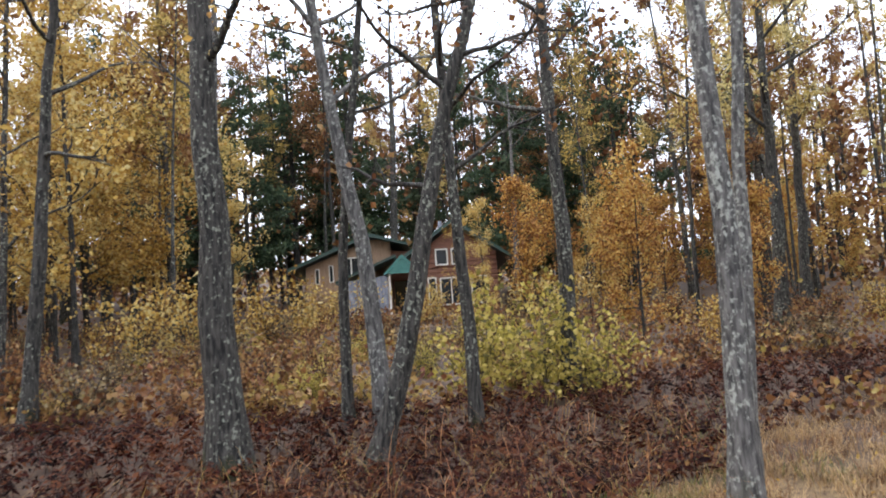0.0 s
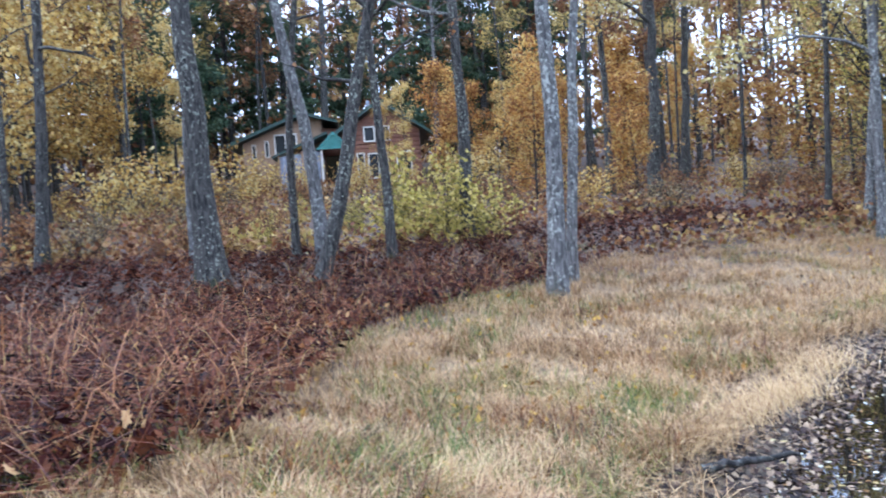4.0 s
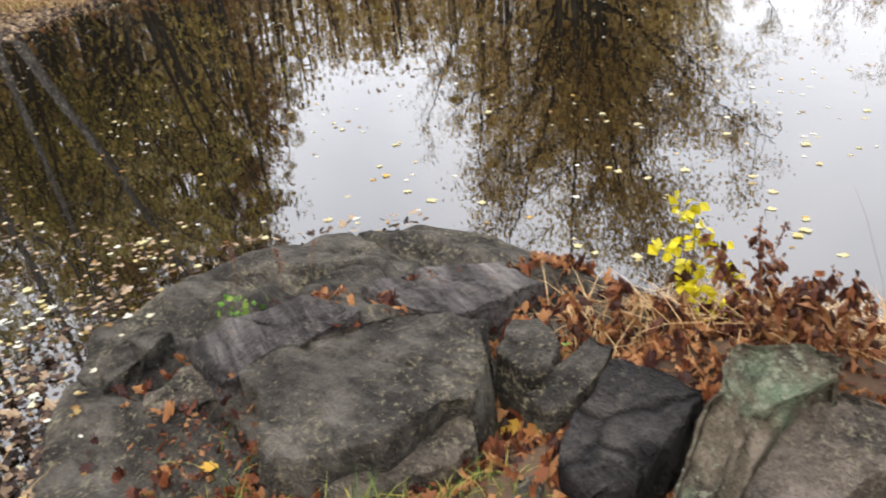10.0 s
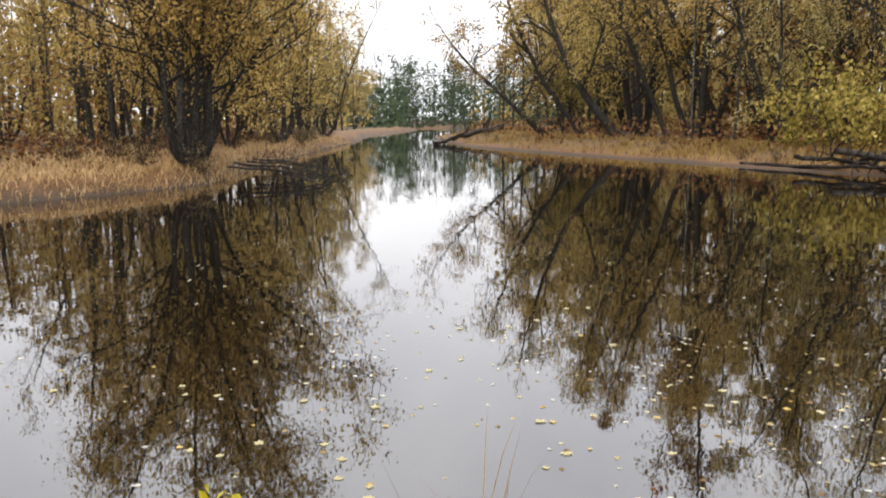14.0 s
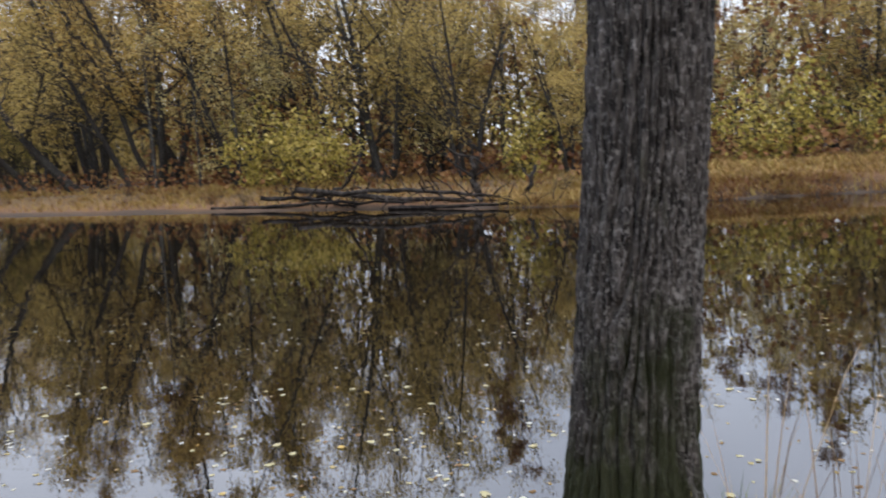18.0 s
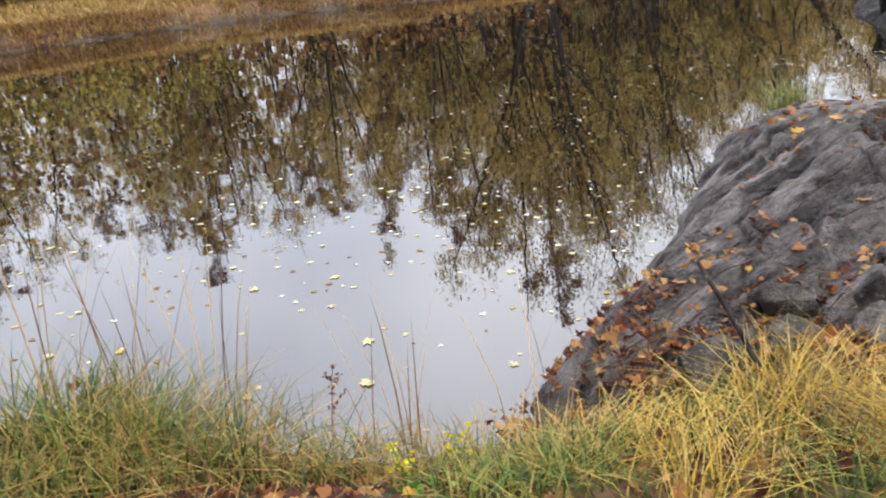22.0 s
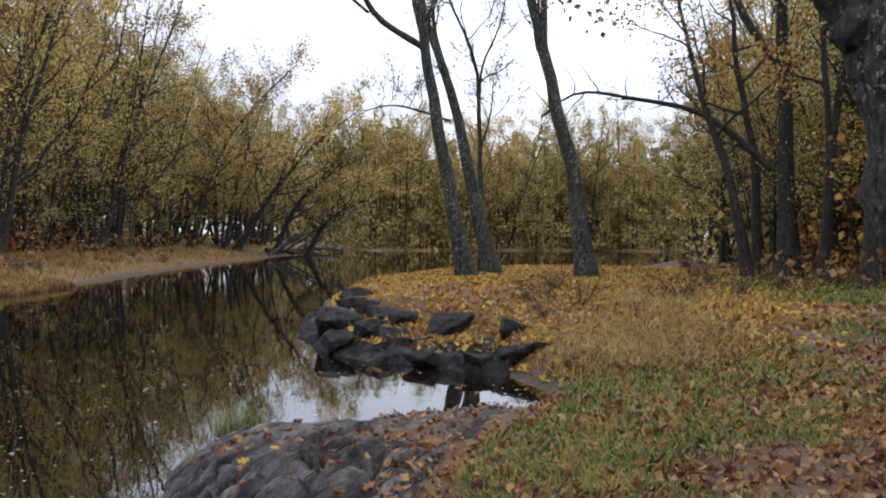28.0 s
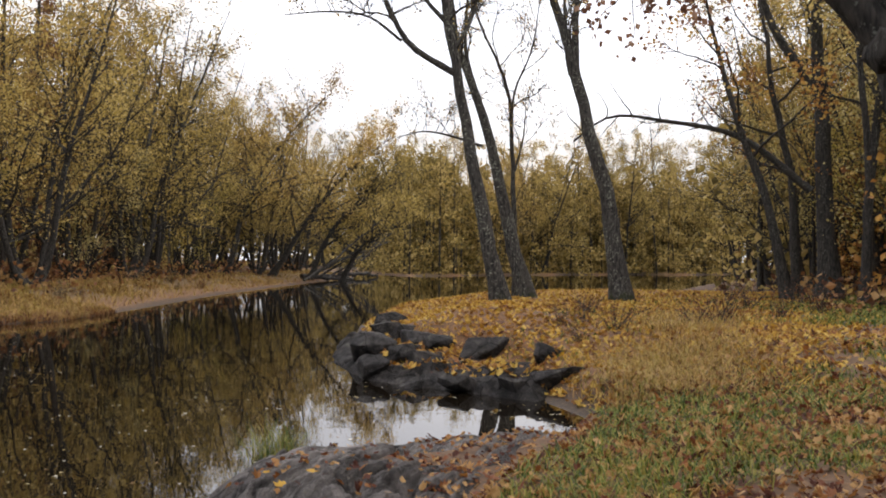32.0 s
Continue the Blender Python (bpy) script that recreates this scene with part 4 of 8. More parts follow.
def spreading(seed, fol, h=17, count=11000):
    """A many-stemmed riverside maple whose stems lean outwards."""
    rng = np.random.default_rng(seed)
    stems = []
    for k in range(4):
        a = 1.6 * k + rng.uniform(0, 1)
        o = np.array([math.cos(a), math.sin(a)]) * rng.uniform(0.15, 0.42) * h
        hh = h * rng.uniform(0.7, 1.0)
        b0 = o * 0.06
        stems.append(([(b0[0], b0[1], 0.1), (o[0] * 0.35, o[1] * 0.35, hh * 0.35), (o[0] * 0.75, o[1] * 0.75, hh * 0.7), (o[0] * 1.1, o[1] * 1.1, hh)], rng.uniform(0.12, 0.2)))
    return tree_meshes(seed, stems[0][0], stems[0][1], limbs=16, first=0.12, reach=5.6, leaf_count=count, leaf=0.125, bark=M_DARK, foliage=fol, up=0.6, lift=0.06, twigs=8, sides=7, stems=stems[1:], steps=12, loose=0.26, low=0.6, clump=0.65)


FOREST = {
    "yellow": kinds(3, 300, 11, 0.1, limbs=16, first=0.16, reach=2.6, leaf_count=4300, leaf=0.125, clump=0.6, bark=M_DARK, foliage=L_YELLOW, twigs=4, sides=7),
    "orange": kinds(2, 320, 7, 0.06, limbs=14, first=0.12, reach=2.0, clump=0.5, leaf_count=3400, leaf=0.12, bark=M_DARK, foliage=L_ORANGE, twigs=4, sides=6),
    "tall": kinds(3, 340, 18, 0.17, limbs=14, first=0.35, reach=3.2, leaf_count=6200, leaf=0.13, bark=M_BARK, foliage=L_RUST, twigs=4, sides=8),
    "pole": kinds(3, 360, 16, 0.09, limbs=10, first=0.4, reach=1.8, leaf_count=2000, leaf=0.12, bark=M_BARK, foliage=L_OLIVE, twigs=3, sides=6),
    "olive": [spreading(380 + k, (L_OLIVE, L_GILT)[k == 3]) for k in range(4)],
    "gold": [spreading(390 + k, (L_GREEN, L_PALE)[k % 2], 12, 7500) for k in range(4)],
    "pine": [pine_meshes(400, 16), pine_meshes(401, 13)],
}
LABELS = {"yellow": "young maple with bright yellow autumn leaves", "orange": "small understory tree with orange leaves", "tall": "tall bare-trunked oak with rusty leaves", "pole": "thin pole-like woodland tree with sparse leaves",
          "olive": "spreading riverside maple with olive-gold leaves", "gold": "leafy yellow-green maple by the water", "pine": "dark green pine tree"}


# the skyline: bearing from the bank and how high the trees rise there, in degrees
SKYLINE = np.array([(60, 36), (72, 33), (80, 28), (86, 26), (95, 23.5), (97.5, 16), (100, 12.5), (106, 13.5), (107.5, 19), (108.5, 23), (115, 26), (125, 26), (131, 22), (132.5, 16.5), (136, 15), (139, 18.5), (143, 23.5), (148, 27), (166, 27.5), (173, 25), (178, 21), (190, 17), (193, 19.5), (199, 22.5), (202, 20), (204, 17.5), (207.5, 18), (209, 24), (213.5, 26.5), (228, 26.5), (232, 20.5), (236.5, 14.5), (242, 12), (250, 11), (264, 12.5), (270, 24)], float)


def headroom(x, y, spread_m):
    """How tall a tree may be at a place."""
    far = math.hypot(x, y)
    a = math.degrees(math.atan2(x, y)) % 360
    w = math.degrees(0.6 * spread_m / far)
    el = min(np.interp(b, SKYLINE[:, 0], SKYLINE[:, 1], left=60, right=60) for b in (a - w, a - w / 2, a, a + w / 2, a + w))
    return far * math.tan(math.radians(el)) - 2.0 - top_of(x, y)


def extent(meshes):
    high, wide = [], []
    for me in meshes:
        if me:
            co = np.empty(len(me.vertices) * 3, np.float32)
            me.vertices.foreach_get("co", co)
            high.append(co[2::3])
            wide.append(np.hypot(co[0::3], co[1::3]))
    return float(np.percentile(np.concatenate(high), 99.5)), float(np.percentile(np.concatenate(wide), 90))


SIZES = {k: [extent(m) for m in v] for k, v in FOREST.items()}


def wood(kind, spots, group, rng, smin=0.85, smax=1.15, free=False):
    for x, y in spots:
        k = rng.integers(len(FOREST[kind]))
        m = FOREST[kind][k]
        tallness, wide = SIZES[kind][k]
        limit = 9 if free else headroom(x, y, wide * (smin + smax) / 2) / tallness
        turn, s = rng.uniform(0, 360), min(rng.uniform(smin, smax), limit)
        if s < 0.42 * smin:
            continue
        plant(kind + "_tree" if kind not in ("pine",) else "pine_tree", m, x, y, top_of(x, y) - 0.05, turn, s, LABELS[kind], group=group)


def scatter(rng, n, test, box, gap):
    out = []
    tries = 0
    while len(out) < n and tries < 20000:
        tries += 1
        x, y = rng.uniform(box[0], box[1]), rng.uniform(box[2], box[3])
        if test(x, y) and all((x - a) ** 2 + (y - b) ** 2 > gap * gap for a, b in out):
            out.append((x, y))
    return out


def land(x, y, margin=0.0):
    return any(edge_at(x, y, p) > margin for p in (NEAR, FAR, SHORE))


rng = np.random.default_rng(11)
up_hill = lambda x, y: x * 0.35 + y * 0.94
sight = lambda x, y, a, w: abs((math.degrees(math.atan2(x, y)) - a + 180) % 360 - 180) < w
clear = lambda x, y: not (sight(x, y, 33, 9) and math.hypot(x, y) < 52)
wood("yellow", scatter(rng, 38, lambda x, y: up_hill(x, y) > 25 and sight(x, y, 6, 19) and math.hypot(x, y) < 50, (-30, 40, 15, 60), 2.3), "yellow maples on the hillside", rng, 0.75, 1.2)
wood("yellow", [(21.5, 26), (25.5, 24.5), (23.5, 29.5)], "yellow maples on the hillside", rng, 0.35, 0.5)
wood("orange", [(27.5, 28), (30, 26.5), (29, 31), (32, 29.5), (33.5, 27)], "orange understory trees", rng, 0.75, 0.95)
wood("orange", scatter(rng, 26, lambda x, y: up_hill(x, y) > 20 and sight(x, y, 60, 21) and 27 < math.hypot(x, y) < 55 and clear(x, y), (10, 70, 0, 60), 2.2), "orange understory trees", rng, 0.7, 1.2)
wood("tall", scatter(rng, 62, lambda x, y: up_hill(x, y) > 26 and sight(x, y, 35, 55) and math.hypot(x, y) < 80 and clear(x, y), (-30, 80, 0, 80), 4), "tall oaks on the hillside", rng)
wood("pole", scatter(rng, 60, lambda x, y: up_hill(x, y) > 17 and sight(x, y, 50, 44) and 30 < math.hypot(x, y) < 75 and clear(x, y), (-20, 80, 0, 75), 2.2), "thin trees on the hillside", rng)
wood("pine", [(17, 48), (20, 52), (24, 55), (27, 52), (33, 45), (36, 40), (31, 50), (38, 47), (34, 37.5), (40, 33), (44, 40), (14, 47), (47, 30), (29, 47), (37, 36), (41, 44), (22, 47.5)], "pines behind the house", rng, 0.9, 1.2)
wood("pine", [(40, 37), (26, 49), (48, 41), (19, 47)], "pines behind the house", rng, 1.0, 1.2)
wood("yellow", scatter(rng, 8, lambda x, y: up_hill(x, y) > 24 and sight(x, y, 8, 11) and 28 < math.hypot(x, y) < 50, (-10, 40, 15, 60), 2.5), "yellow maples on the hillside", rng, 1.1, 1.4)
# end of the cove and the near point
wood("pole", scatter(rng, 40, lambda x, y: land(x, y, 3) and sight(x, y, 94, 18) and 28 < math.hypot(x, y) < 60, (20, 60, -30, 14), 2), "grey trees at the end of the cove", rng)
wood("olive", scatter(rng, 9, lambda x, y: land(x, y, 5) and sight(x, y, 98, 22) and 32 < math.hypot(x, y) < 75, (20, 75, -50, 14), 4.5), "riverside maples at the end of the cove", rng, 0.6, 0.85)
wood("gold", [(24.5, 4.5), (25.5, 1.5), (27, 7.5)], "leafy maples by the cove", rng, 0.65, 0.8, True)
wood("gold", [(29.5, 4), (30.5, 8)], "leafy maples by the cove", rng, 0.9, 1.1, True)
wood("tall", [(33, 6.2), (35.5, 4.2), (34, 2.4), (36.5, 1.0), (35, -0.6), (37.5, 5.6), (38, -1.2), (31.5, 4.6)], "tall trees at the end of the cove", rng, 0.95, 1.1, True)
wood("olive", [(42, -26.5), (49, -33), (56, -39.5)], "maples on the near point", rng, 0.7, 0.85, True)
POINT_STEMS = []
for k, (a, out, hh, r) in enumerate([(2.3, 1.5, 12.5, 0.24), (3.6, 4.6, 11.5, 0.19), (5.0, 4.2, 10.5, 0.17), (0.5, 5.2, 10.0, 0.18), (1.5, 3.6, 12.0, 0.17), (2.9, 6.4, 8.0, 0.15), (4.3, 6.6, 7.5, 0.14), (5.8, 6.4, 7.5, 0.14)]):
    ca, sa = math.cos(a), math.sin(a)
    POINT_STEMS.append(([(0.3 * ca, 0.3 * sa, 0.1), (out * 0.22 * ca, out * 0.22 * sa, hh * 0.35), (out * 0.6 * ca, out * 0.6 * sa, hh * 0.72), (out * ca, out * sa, hh)], r))
top = new("point_maple")
top.matrix_world = pose(24.3, -12.2, top_of(24.3, -12.2))
for k, (c, r) in enumerate(POINT_STEMS):
    m = tree_meshes(251 + k, c, r * 0.68, limbs=22, first=0.2, reach=4.8, leaf_count=6200, leaf=0.1, bark=M_DARK, foliage=L_GILT, up=0.4, lift=0.05, twigs=8, sides=9, steps=14, loose=0.24, low=0.3, clump=0.45)
    child("stem", m[0], top)
    for n, me in zip(("branchwork", "crown"), m[1:]):
        child(n, me, top)["kind"] = "stuff"
tagged(top, "broad many-stemmed gold maple at the near point", "tree")
wood("olive", [(31, -15.5), (37, -20.5)], "maples on the near point", rng, 0.55, 0.62, True)
wood("olive", [(36, -17.5), (41, -21.5), (47, -27), (54, -33), (62, -40), (72, -49), (86, -62), (44, -17), (52, -25), (100, -76), (116, -90)], "maples on the near point", rng, 0.7, 0.85)
# far bank
far_edge = lambda x, y: edge_at(x, y, FAR)
wood("olive", scatter(rng, 22, lambda x, y: 10 < far_edge(x, y) < 19, (-14, 95, -120, -24), 5), "maples along the far bank", rng, 1.0, 1.3)
wood("olive", scatter(rng, 26, lambda x, y: 4.5 < far_edge(x, y) < 15, (-95, -12, -75, -22), 4.5), "maples along the far bank", rng, 1.0, 1.35)
wood("olive", scatter(rng, 24, lambda x, y: 13 < far_edge(x, y) < 30, (-100, 90, -120, -34), 7), "maples behind the far bank", rng, 1.2, 1.5)
wood("olive", [(9, -36.5), (5, -34.5), (0.5, -32.5), (11.5, -41), (2.5, -36.5)], "maples along the far bank", rng, 0.9, 1.1)
wood("gold", [(17.2, -39), (7, -38.5), (36, -46.5), (-6, -40), (1, -39), (-36, -38), (-50, -43), (-24, -33)], "leafy maples on the far bank", rng, 0.5, 0.75)
wood("tall", scatter(rng, 34, lambda x, y: 8 < far_edge(x, y) < 40 and sight(x, y, 180, 50), (-60, 60, -90, -30), 4.5), "tall trees behind the far bank", rng, 1.0, 1.3)
wood("pole", scatter(rng, 60, lambda x, y: 5 < far_edge(x, y) < 40, (-90, 60, -110, -28), 2.5), "thin trees behind the far bank", rng, 0.8, 1.1)
# downstream
shore_edge = lambda x, y: edge_at(x, y, SHORE)
wood("olive", scatter(rng, 30, lambda x, y: 2 < shore_edge(x, y) < 30, (-210, -100, -110, 10), 6), "maples along the far shore downstream", rng, 1.5, 2.0)
wood("pole", scatter(rng, 12, lambda x, y: 1 < shore_edge(x, y) < 20, (-200, -100, -70, 10), 3), "thin trees along the far shore", rng, 1.0, 1.3)
right_bank = lambda x, y: land(x, y, 2.5) and y > -3 + 0.03 * x
wood("olive", scatter(rng, 14, lambda x, y: right_bank(x, y) and 45 < math.hypot(x, y) < 130, (-140, -40, -4, 25), 6), "maples on the downstream bank", rng, 0.8, 1.2)
wood("pole", scatter(rng, 30, lambda x, y: right_bank(x, y) and 34 < math.hypot(x, y) < 100, (-100, -28, 1, 25), 2.5), "thin trees on the downstream bank", rng)
wood("orange", scatter(rng, 12, lambda x, y: right_bank(x, y) and 38 < math.hypot(x, y) < 75, (-75, -30, 4, 25), 3), "orange understory trees", rng)
for k, (foot, r, line, h) in enumerate([((29.6, -44.0), 0.3, [(2.6, 1.9, 4.1), (4.3, 3.3, 10.1)], 14), ((23.3, -45.4), 0.3, [(1.9, 1.0, 4.5), (4.6, 2.7, 12)], 15), ((33.5, -45.5), 0.24, [(2.2, 2.2, 4.0), (3.6, 3.8, 8.5)], 12), ((18.5, -41.5), 0.2, [(1.0, 1.4, 4.5), (2.0, 2.6, 9)], 13), ((26.5, -44.6), 0.2, [(1.6, 1.3, 4.5), (3.2, 2.6, 10)], 14), ((37.5, -46.5), 0.22, [(2.8, 2.6, 3.2), (5.4, 4.6, 6.5)], 9), ((14.5, -42.0), 0.2, [(0.6, 0.5, 5), (1.4, 1.2, 10)], 15)]):
    m = tree_meshes(240 + k, tall(line, h), r, limbs=20, first=0.22, reach=5.2, leaf_count=5200, leaf=0.125, bark=M_DARK, foliage=(L_OLIVE, L_GILT)[k % 2], up=0.6, lift=0.05, twigs=9, sides=9, loose=0.25, low=0.6, clump=0.7)
    plant("leaning_maple", m, *foot, top_of(*foot), label="dark maple leaning out from the far bank with olive-gold leaves", group="leaning maples on the far bank")
ARCHED = [
    ((-64.8, -44.4), [(-2.3, 3.5, 6.4), (-4.4, 7.2, 11.2), (-5.9, 10.1, 13.7)]),
    ((-68.4, -42.5), [(-1.5, 2.6, 5.8), (-3.2, 5.7, 8.6), (-4.7, 8.8, 10.4)]),
    ((-59.2, -45.3), [(-1.4, 1.9, 8.1), (-3.3, 4.8, 13.3), (-5.1, 7.5, 16.8)]),
    ((-71.7, -40.9), [(-1.1, 2.0, 3.9), (-2.4, 4.5, 5.7), (-3.6, 7.1, 6.3)]),
]
for k, (foot, line) in enumerate(ARCHED):
    m = tree_meshes(270 + k, line, 0.3, limbs=24, first=0.25, reach=7.5, leaf_count=6500, leaf=0.17, bark=M_DARK, foliage=(L_GILT, L_OLIVE)[k % 2], up=0.5, lift=0.04, twigs=8, sides=8, loose=0.3, low=0.3, clump=0.6)
    plant("arching_maple", m, *foot, top_of(*foot), label="dark maple arching out over the river at the bend", group="arching maples at the bend")
wood("olive", [(-38, 4), (-42, 9), (-35, 9), (-46, 3.5), (-52, 6)], "maples on the downstream bank", rng, 0.9, 1.1, True)
wood("tall", [(-33, 6), (-27, 8), (-22, 9), (-37, 7), (-30, 11), (-19, 11)], "tall trees on the downstream bank", rng, 0.9, 1.1, True)
wood("olive", [(-44, 0.8), (-50, 1.8), (-56, 0.8), (-37, 3.4), (-62, 3)], "maples on the downstream bank", rng, 0.75, 0.95, True)
wood("gold", [(-39, 1.4), (-34, 4.5), (-29, 6)], "leafy maples on the downstream bank", rng, 0.7, 0.9, True)
wood("tall", [(-40, 4.4), (-35.5, 6), (-33, 8.5), (-28, 4.4), (-24.5, 6.2)], "tall trees on the downstream bank", rng, 0.8, 1.0, True)
wood("orange", [(-31, 4.5), (-26, 5.5), (-22, 6.5), (-36, 3.2)], "orange understory trees", rng, 0.8, 1.1, True)

# ---- bare rock ----


def ledge(poly, top, step, strike, seed, ridge, pitch, blocks, mat=None, lie=None):
    """Bedrock with tilted ridges along its strike, dipping into the water."""
    p = np.array(poly)
    gx = np.arange(p[:, 0].min() - 0.4, p[:, 0].max() + 0.4, step)
    gy = np.arange(p[:, 1].min() - 0.4, p[:, 1].max() + 0.4, step)
    x, y = np.meshgrid(gx, gy, indexing="ij")
    c, s = math.cos(strike), math.sin(strike)
    v, u = x * c + y * s, -x * s + y * c
    d = edge(x, y, poly) + 0.22 * (fbm(x * 1.6, y * 1.6, seed) - 0.47)
    low = 1.0 if lie is None else lie(x, y)
    warp = 0.9 * fbm(v * 0.55, u * 0.8, seed + 3) + 0.35 * fbm(v * 2.2, u * 2.2, seed + 4)
    saw = (u / pitch + warp * 1.5) % 1.0
    saw = 1 - np.abs(2 * saw - 1) ** 3
    warp2 = 1.6 * fbm(v * 1.3, u * 1.5, seed + 15)
    thin = (u / (pitch * 0.3) + warp2 * 1.7) % 1.0
    thin = (1 - np.abs(2 * thin - 1) ** 3) * sm(0.4, 0.55, fbm(v * 0.8, u * 0.8, seed + 16))
    big = fbm(v * 0.45, u * 0.9, seed + 6)
    crack = np.abs(fbm(v * 1.1, u * 0.7, seed + 8) - 0.47)
    z = top * (0.45 * sm(-0.15, 0.25, d) + 0.55 * sm(0.1, 0.95, d)) + sm(-0.1, 0.3, d) * (ridge * (saw - 0.5) * (0.4 + 1.1 * big) + 0.2 * (big - 0.47) + 0.06 * (thin - 0.3) - 0.07 * sm(0.03, 0.0, crack)) + 0.045 * (np.abs(fbm(v * 2.4, u * 6, seed + 12) - 0.47) * 4 - 0.4) * sm(0, 0.3, d) + 0.03 * (fbm(x * 9, y * 9, seed + 9) - 0.47)
    z = z * np.where(z > 0, low, 1.0) - 0.5 * sm(0.05, -0.4, d)
    # joints part the ledge into blocks
    g = np.random.default_rng(seed)
    seeds = np.stack([g.uniform(v.min(), v.max(), blocks), g.uniform(u.min(), u.max(), blocks) * 2.2], -1)
    vw, uw = v + 0.25 * (fbm(v * 2, u * 2, seed + 20) - 0.47), 2.2 * (u + 0.12 * (fbm(v * 3, u * 3, seed + 21) - 0.47))
    dist = np.sqrt((vw[..., None] - seeds[:, 0]) ** 2 + (uw[..., None] - seeds[:, 1]) ** 2)
    cell = dist.argmin(-1)
    two = np.partition(dist, 1, -1)
    joint = two[..., 1] - two[..., 0]
    z = z - 0.06 * sm(0.09, 0.0, joint) + 0.05 * (g.uniform(-1, 1, blocks)[cell]) * sm(0.0, 0.12, joint) * sm(0, 0.4, d)
    n, k = z.shape
    i, j = np.meshgrid(np.arange(n - 1), np.arange(k - 1), indexing="ij")
    keep = (d[:-1, :-1] > -0.38).ravel()
    q = np.stack([i * k + j, (i + 1) * k + j, (i + 1) * k + j + 1, i * k + j + 1], -1).reshape(-1, 4)[keep]
    owner = cell[:-1, :-1].ravel()[keep]
    co = np.stack([x, y, z], -1).reshape(-1, 3)
    top = new("bedrock_ledge")
    for c in range(blocks):
        f = q[owner == c]
        if len(f) < 20:
            continue
        used, back = np.unique(f, return_inverse=True)
        h = Heap()
        h.add(co[used], back.reshape(-1, 4))
        child("rock_block", h.mesh("rock_block", mat or M_ROCK), top)
    return top, (gx, gy, z)


def stone_mesh(seed, size, mat, points=15, cuts=3, rough=0.02, boxy=3.5, name="stone"):
    """A broken angular stone: a hull of few points with worn edges and a pitted skin."""
    r = np.random.default_rng(seed)
    p = r.normal(0, 1, (points, 3))
    p /= (np.abs(p) ** boxy).sum(1, keepdims=True) ** (1 / boxy)
    bm = bmesh.new()
    for q in p:
        bm.verts.new(q * np.array(size))
    hull = bmesh.ops.convex_hull(bm, input=bm.verts)
    bmesh.ops.delete(bm, geom=[g for g in hull["geom_interior"] if isinstance(g, bmesh.types.BMVert)], context="VERTS")
    bmesh.ops.dissolve_limit(bm, angle_limit=0.2, verts=bm.verts, edges=bm.edges)
    bmesh.ops.bevel(bm, geom=list(bm.edges), offset=min(size) * 0.12, segments=2, profile=0.6, affect="EDGES", clamp_overlap=True)
    bmesh.ops.triangulate(bm, faces=bm.faces)
    for _ in range(cuts):
        long = [e for e in bm.edges if e.calc_length() > max(size) * 0.16]
        if long:
            bmesh.ops.subdivide_edges(bm, edges=long, cuts=1)
            bmesh.ops.triangulate(bm, faces=bm.faces)
    bm.normal_update()
    co = np.array([v.co for v in bm.verts])
    k = 2.2 / max(size)
    nz = fbm(co[:, 0] * k + co[:, 2] * k * 0.7 + 17, co[:, 1] * k - co[:, 2] * k * 0.5 + 17, seed) + 0.4 * fbm(co[:, 0] * k * 4 + 9, co[:, 1] * k * 4 + co[:, 2] * k * 3 + 9, seed + 1) - 0.66
    for v, n in zip(bm.verts, nz):
        v.co += v.normal * (n * rough * 2.5 * max(size) ** 0.7)
    for f in bm.faces:
        f.smooth = True
    me = bpy.data.meshes.new(name)
    bm.to_mesh(me)
    bm.free()
    me.materials.append(mat)
    me.set_sharp_from_angle(angle=0.6)
    return me


ob, GRID_S = ledge(LEDGE_SOUTH, 0.33, 0.018, 0.06, 21, 0.2, 0.36, 40, None, lambda x, y: 1 - 0.62 * sm(-5.2, -7.6, x))
tagged(ob, "dark ridged bedrock ledge sloping into the river", "rock")
ob, GRID_E = ledge(LEDGE_EAST, 0.26, 0.02, 0.6, 33, 0.14, 0.4, 14, M_SLAB, lambda x, y: (1 - 0.6 * sm(-0.3, 0.6, y)) * (1 - 0.3 * sm(2.3, 1.6, x)))
tagged(ob, "rounded dark bedrock hump at the water's edge", "rock")

ob, GRID_P = ledge(LEDGE_POINT, 0.16, 0.04, 2.3, 47, 0.3, 0.8, 20, M_MUDDY)
tagged(ob, "black broken bedrock under leaves at the rocky point", "rock")


def rest_on(x, y):
    """The top of ground or rock at a place, or the water."""
    z = land_height(np.asarray(x, float), np.asarray(y, float))
    for gx, gy, gz in (GRID_S, GRID_E, GRID_P):
        step = gx[1] - gx[0]
        i = np.clip(((x - gx[0]) / step).round().astype(int), 0, len(gx) - 1)
        j = np.clip(((y - gy[0]) / step).round().astype(int), 0, len(gy) - 1)
        inside = (x > gx[0]) & (x < gx[-1]) & (y > gy[0]) & (y < gy[-1])
        z = np.where(inside, np.maximum(z, gz[i, j]), z)
    return z


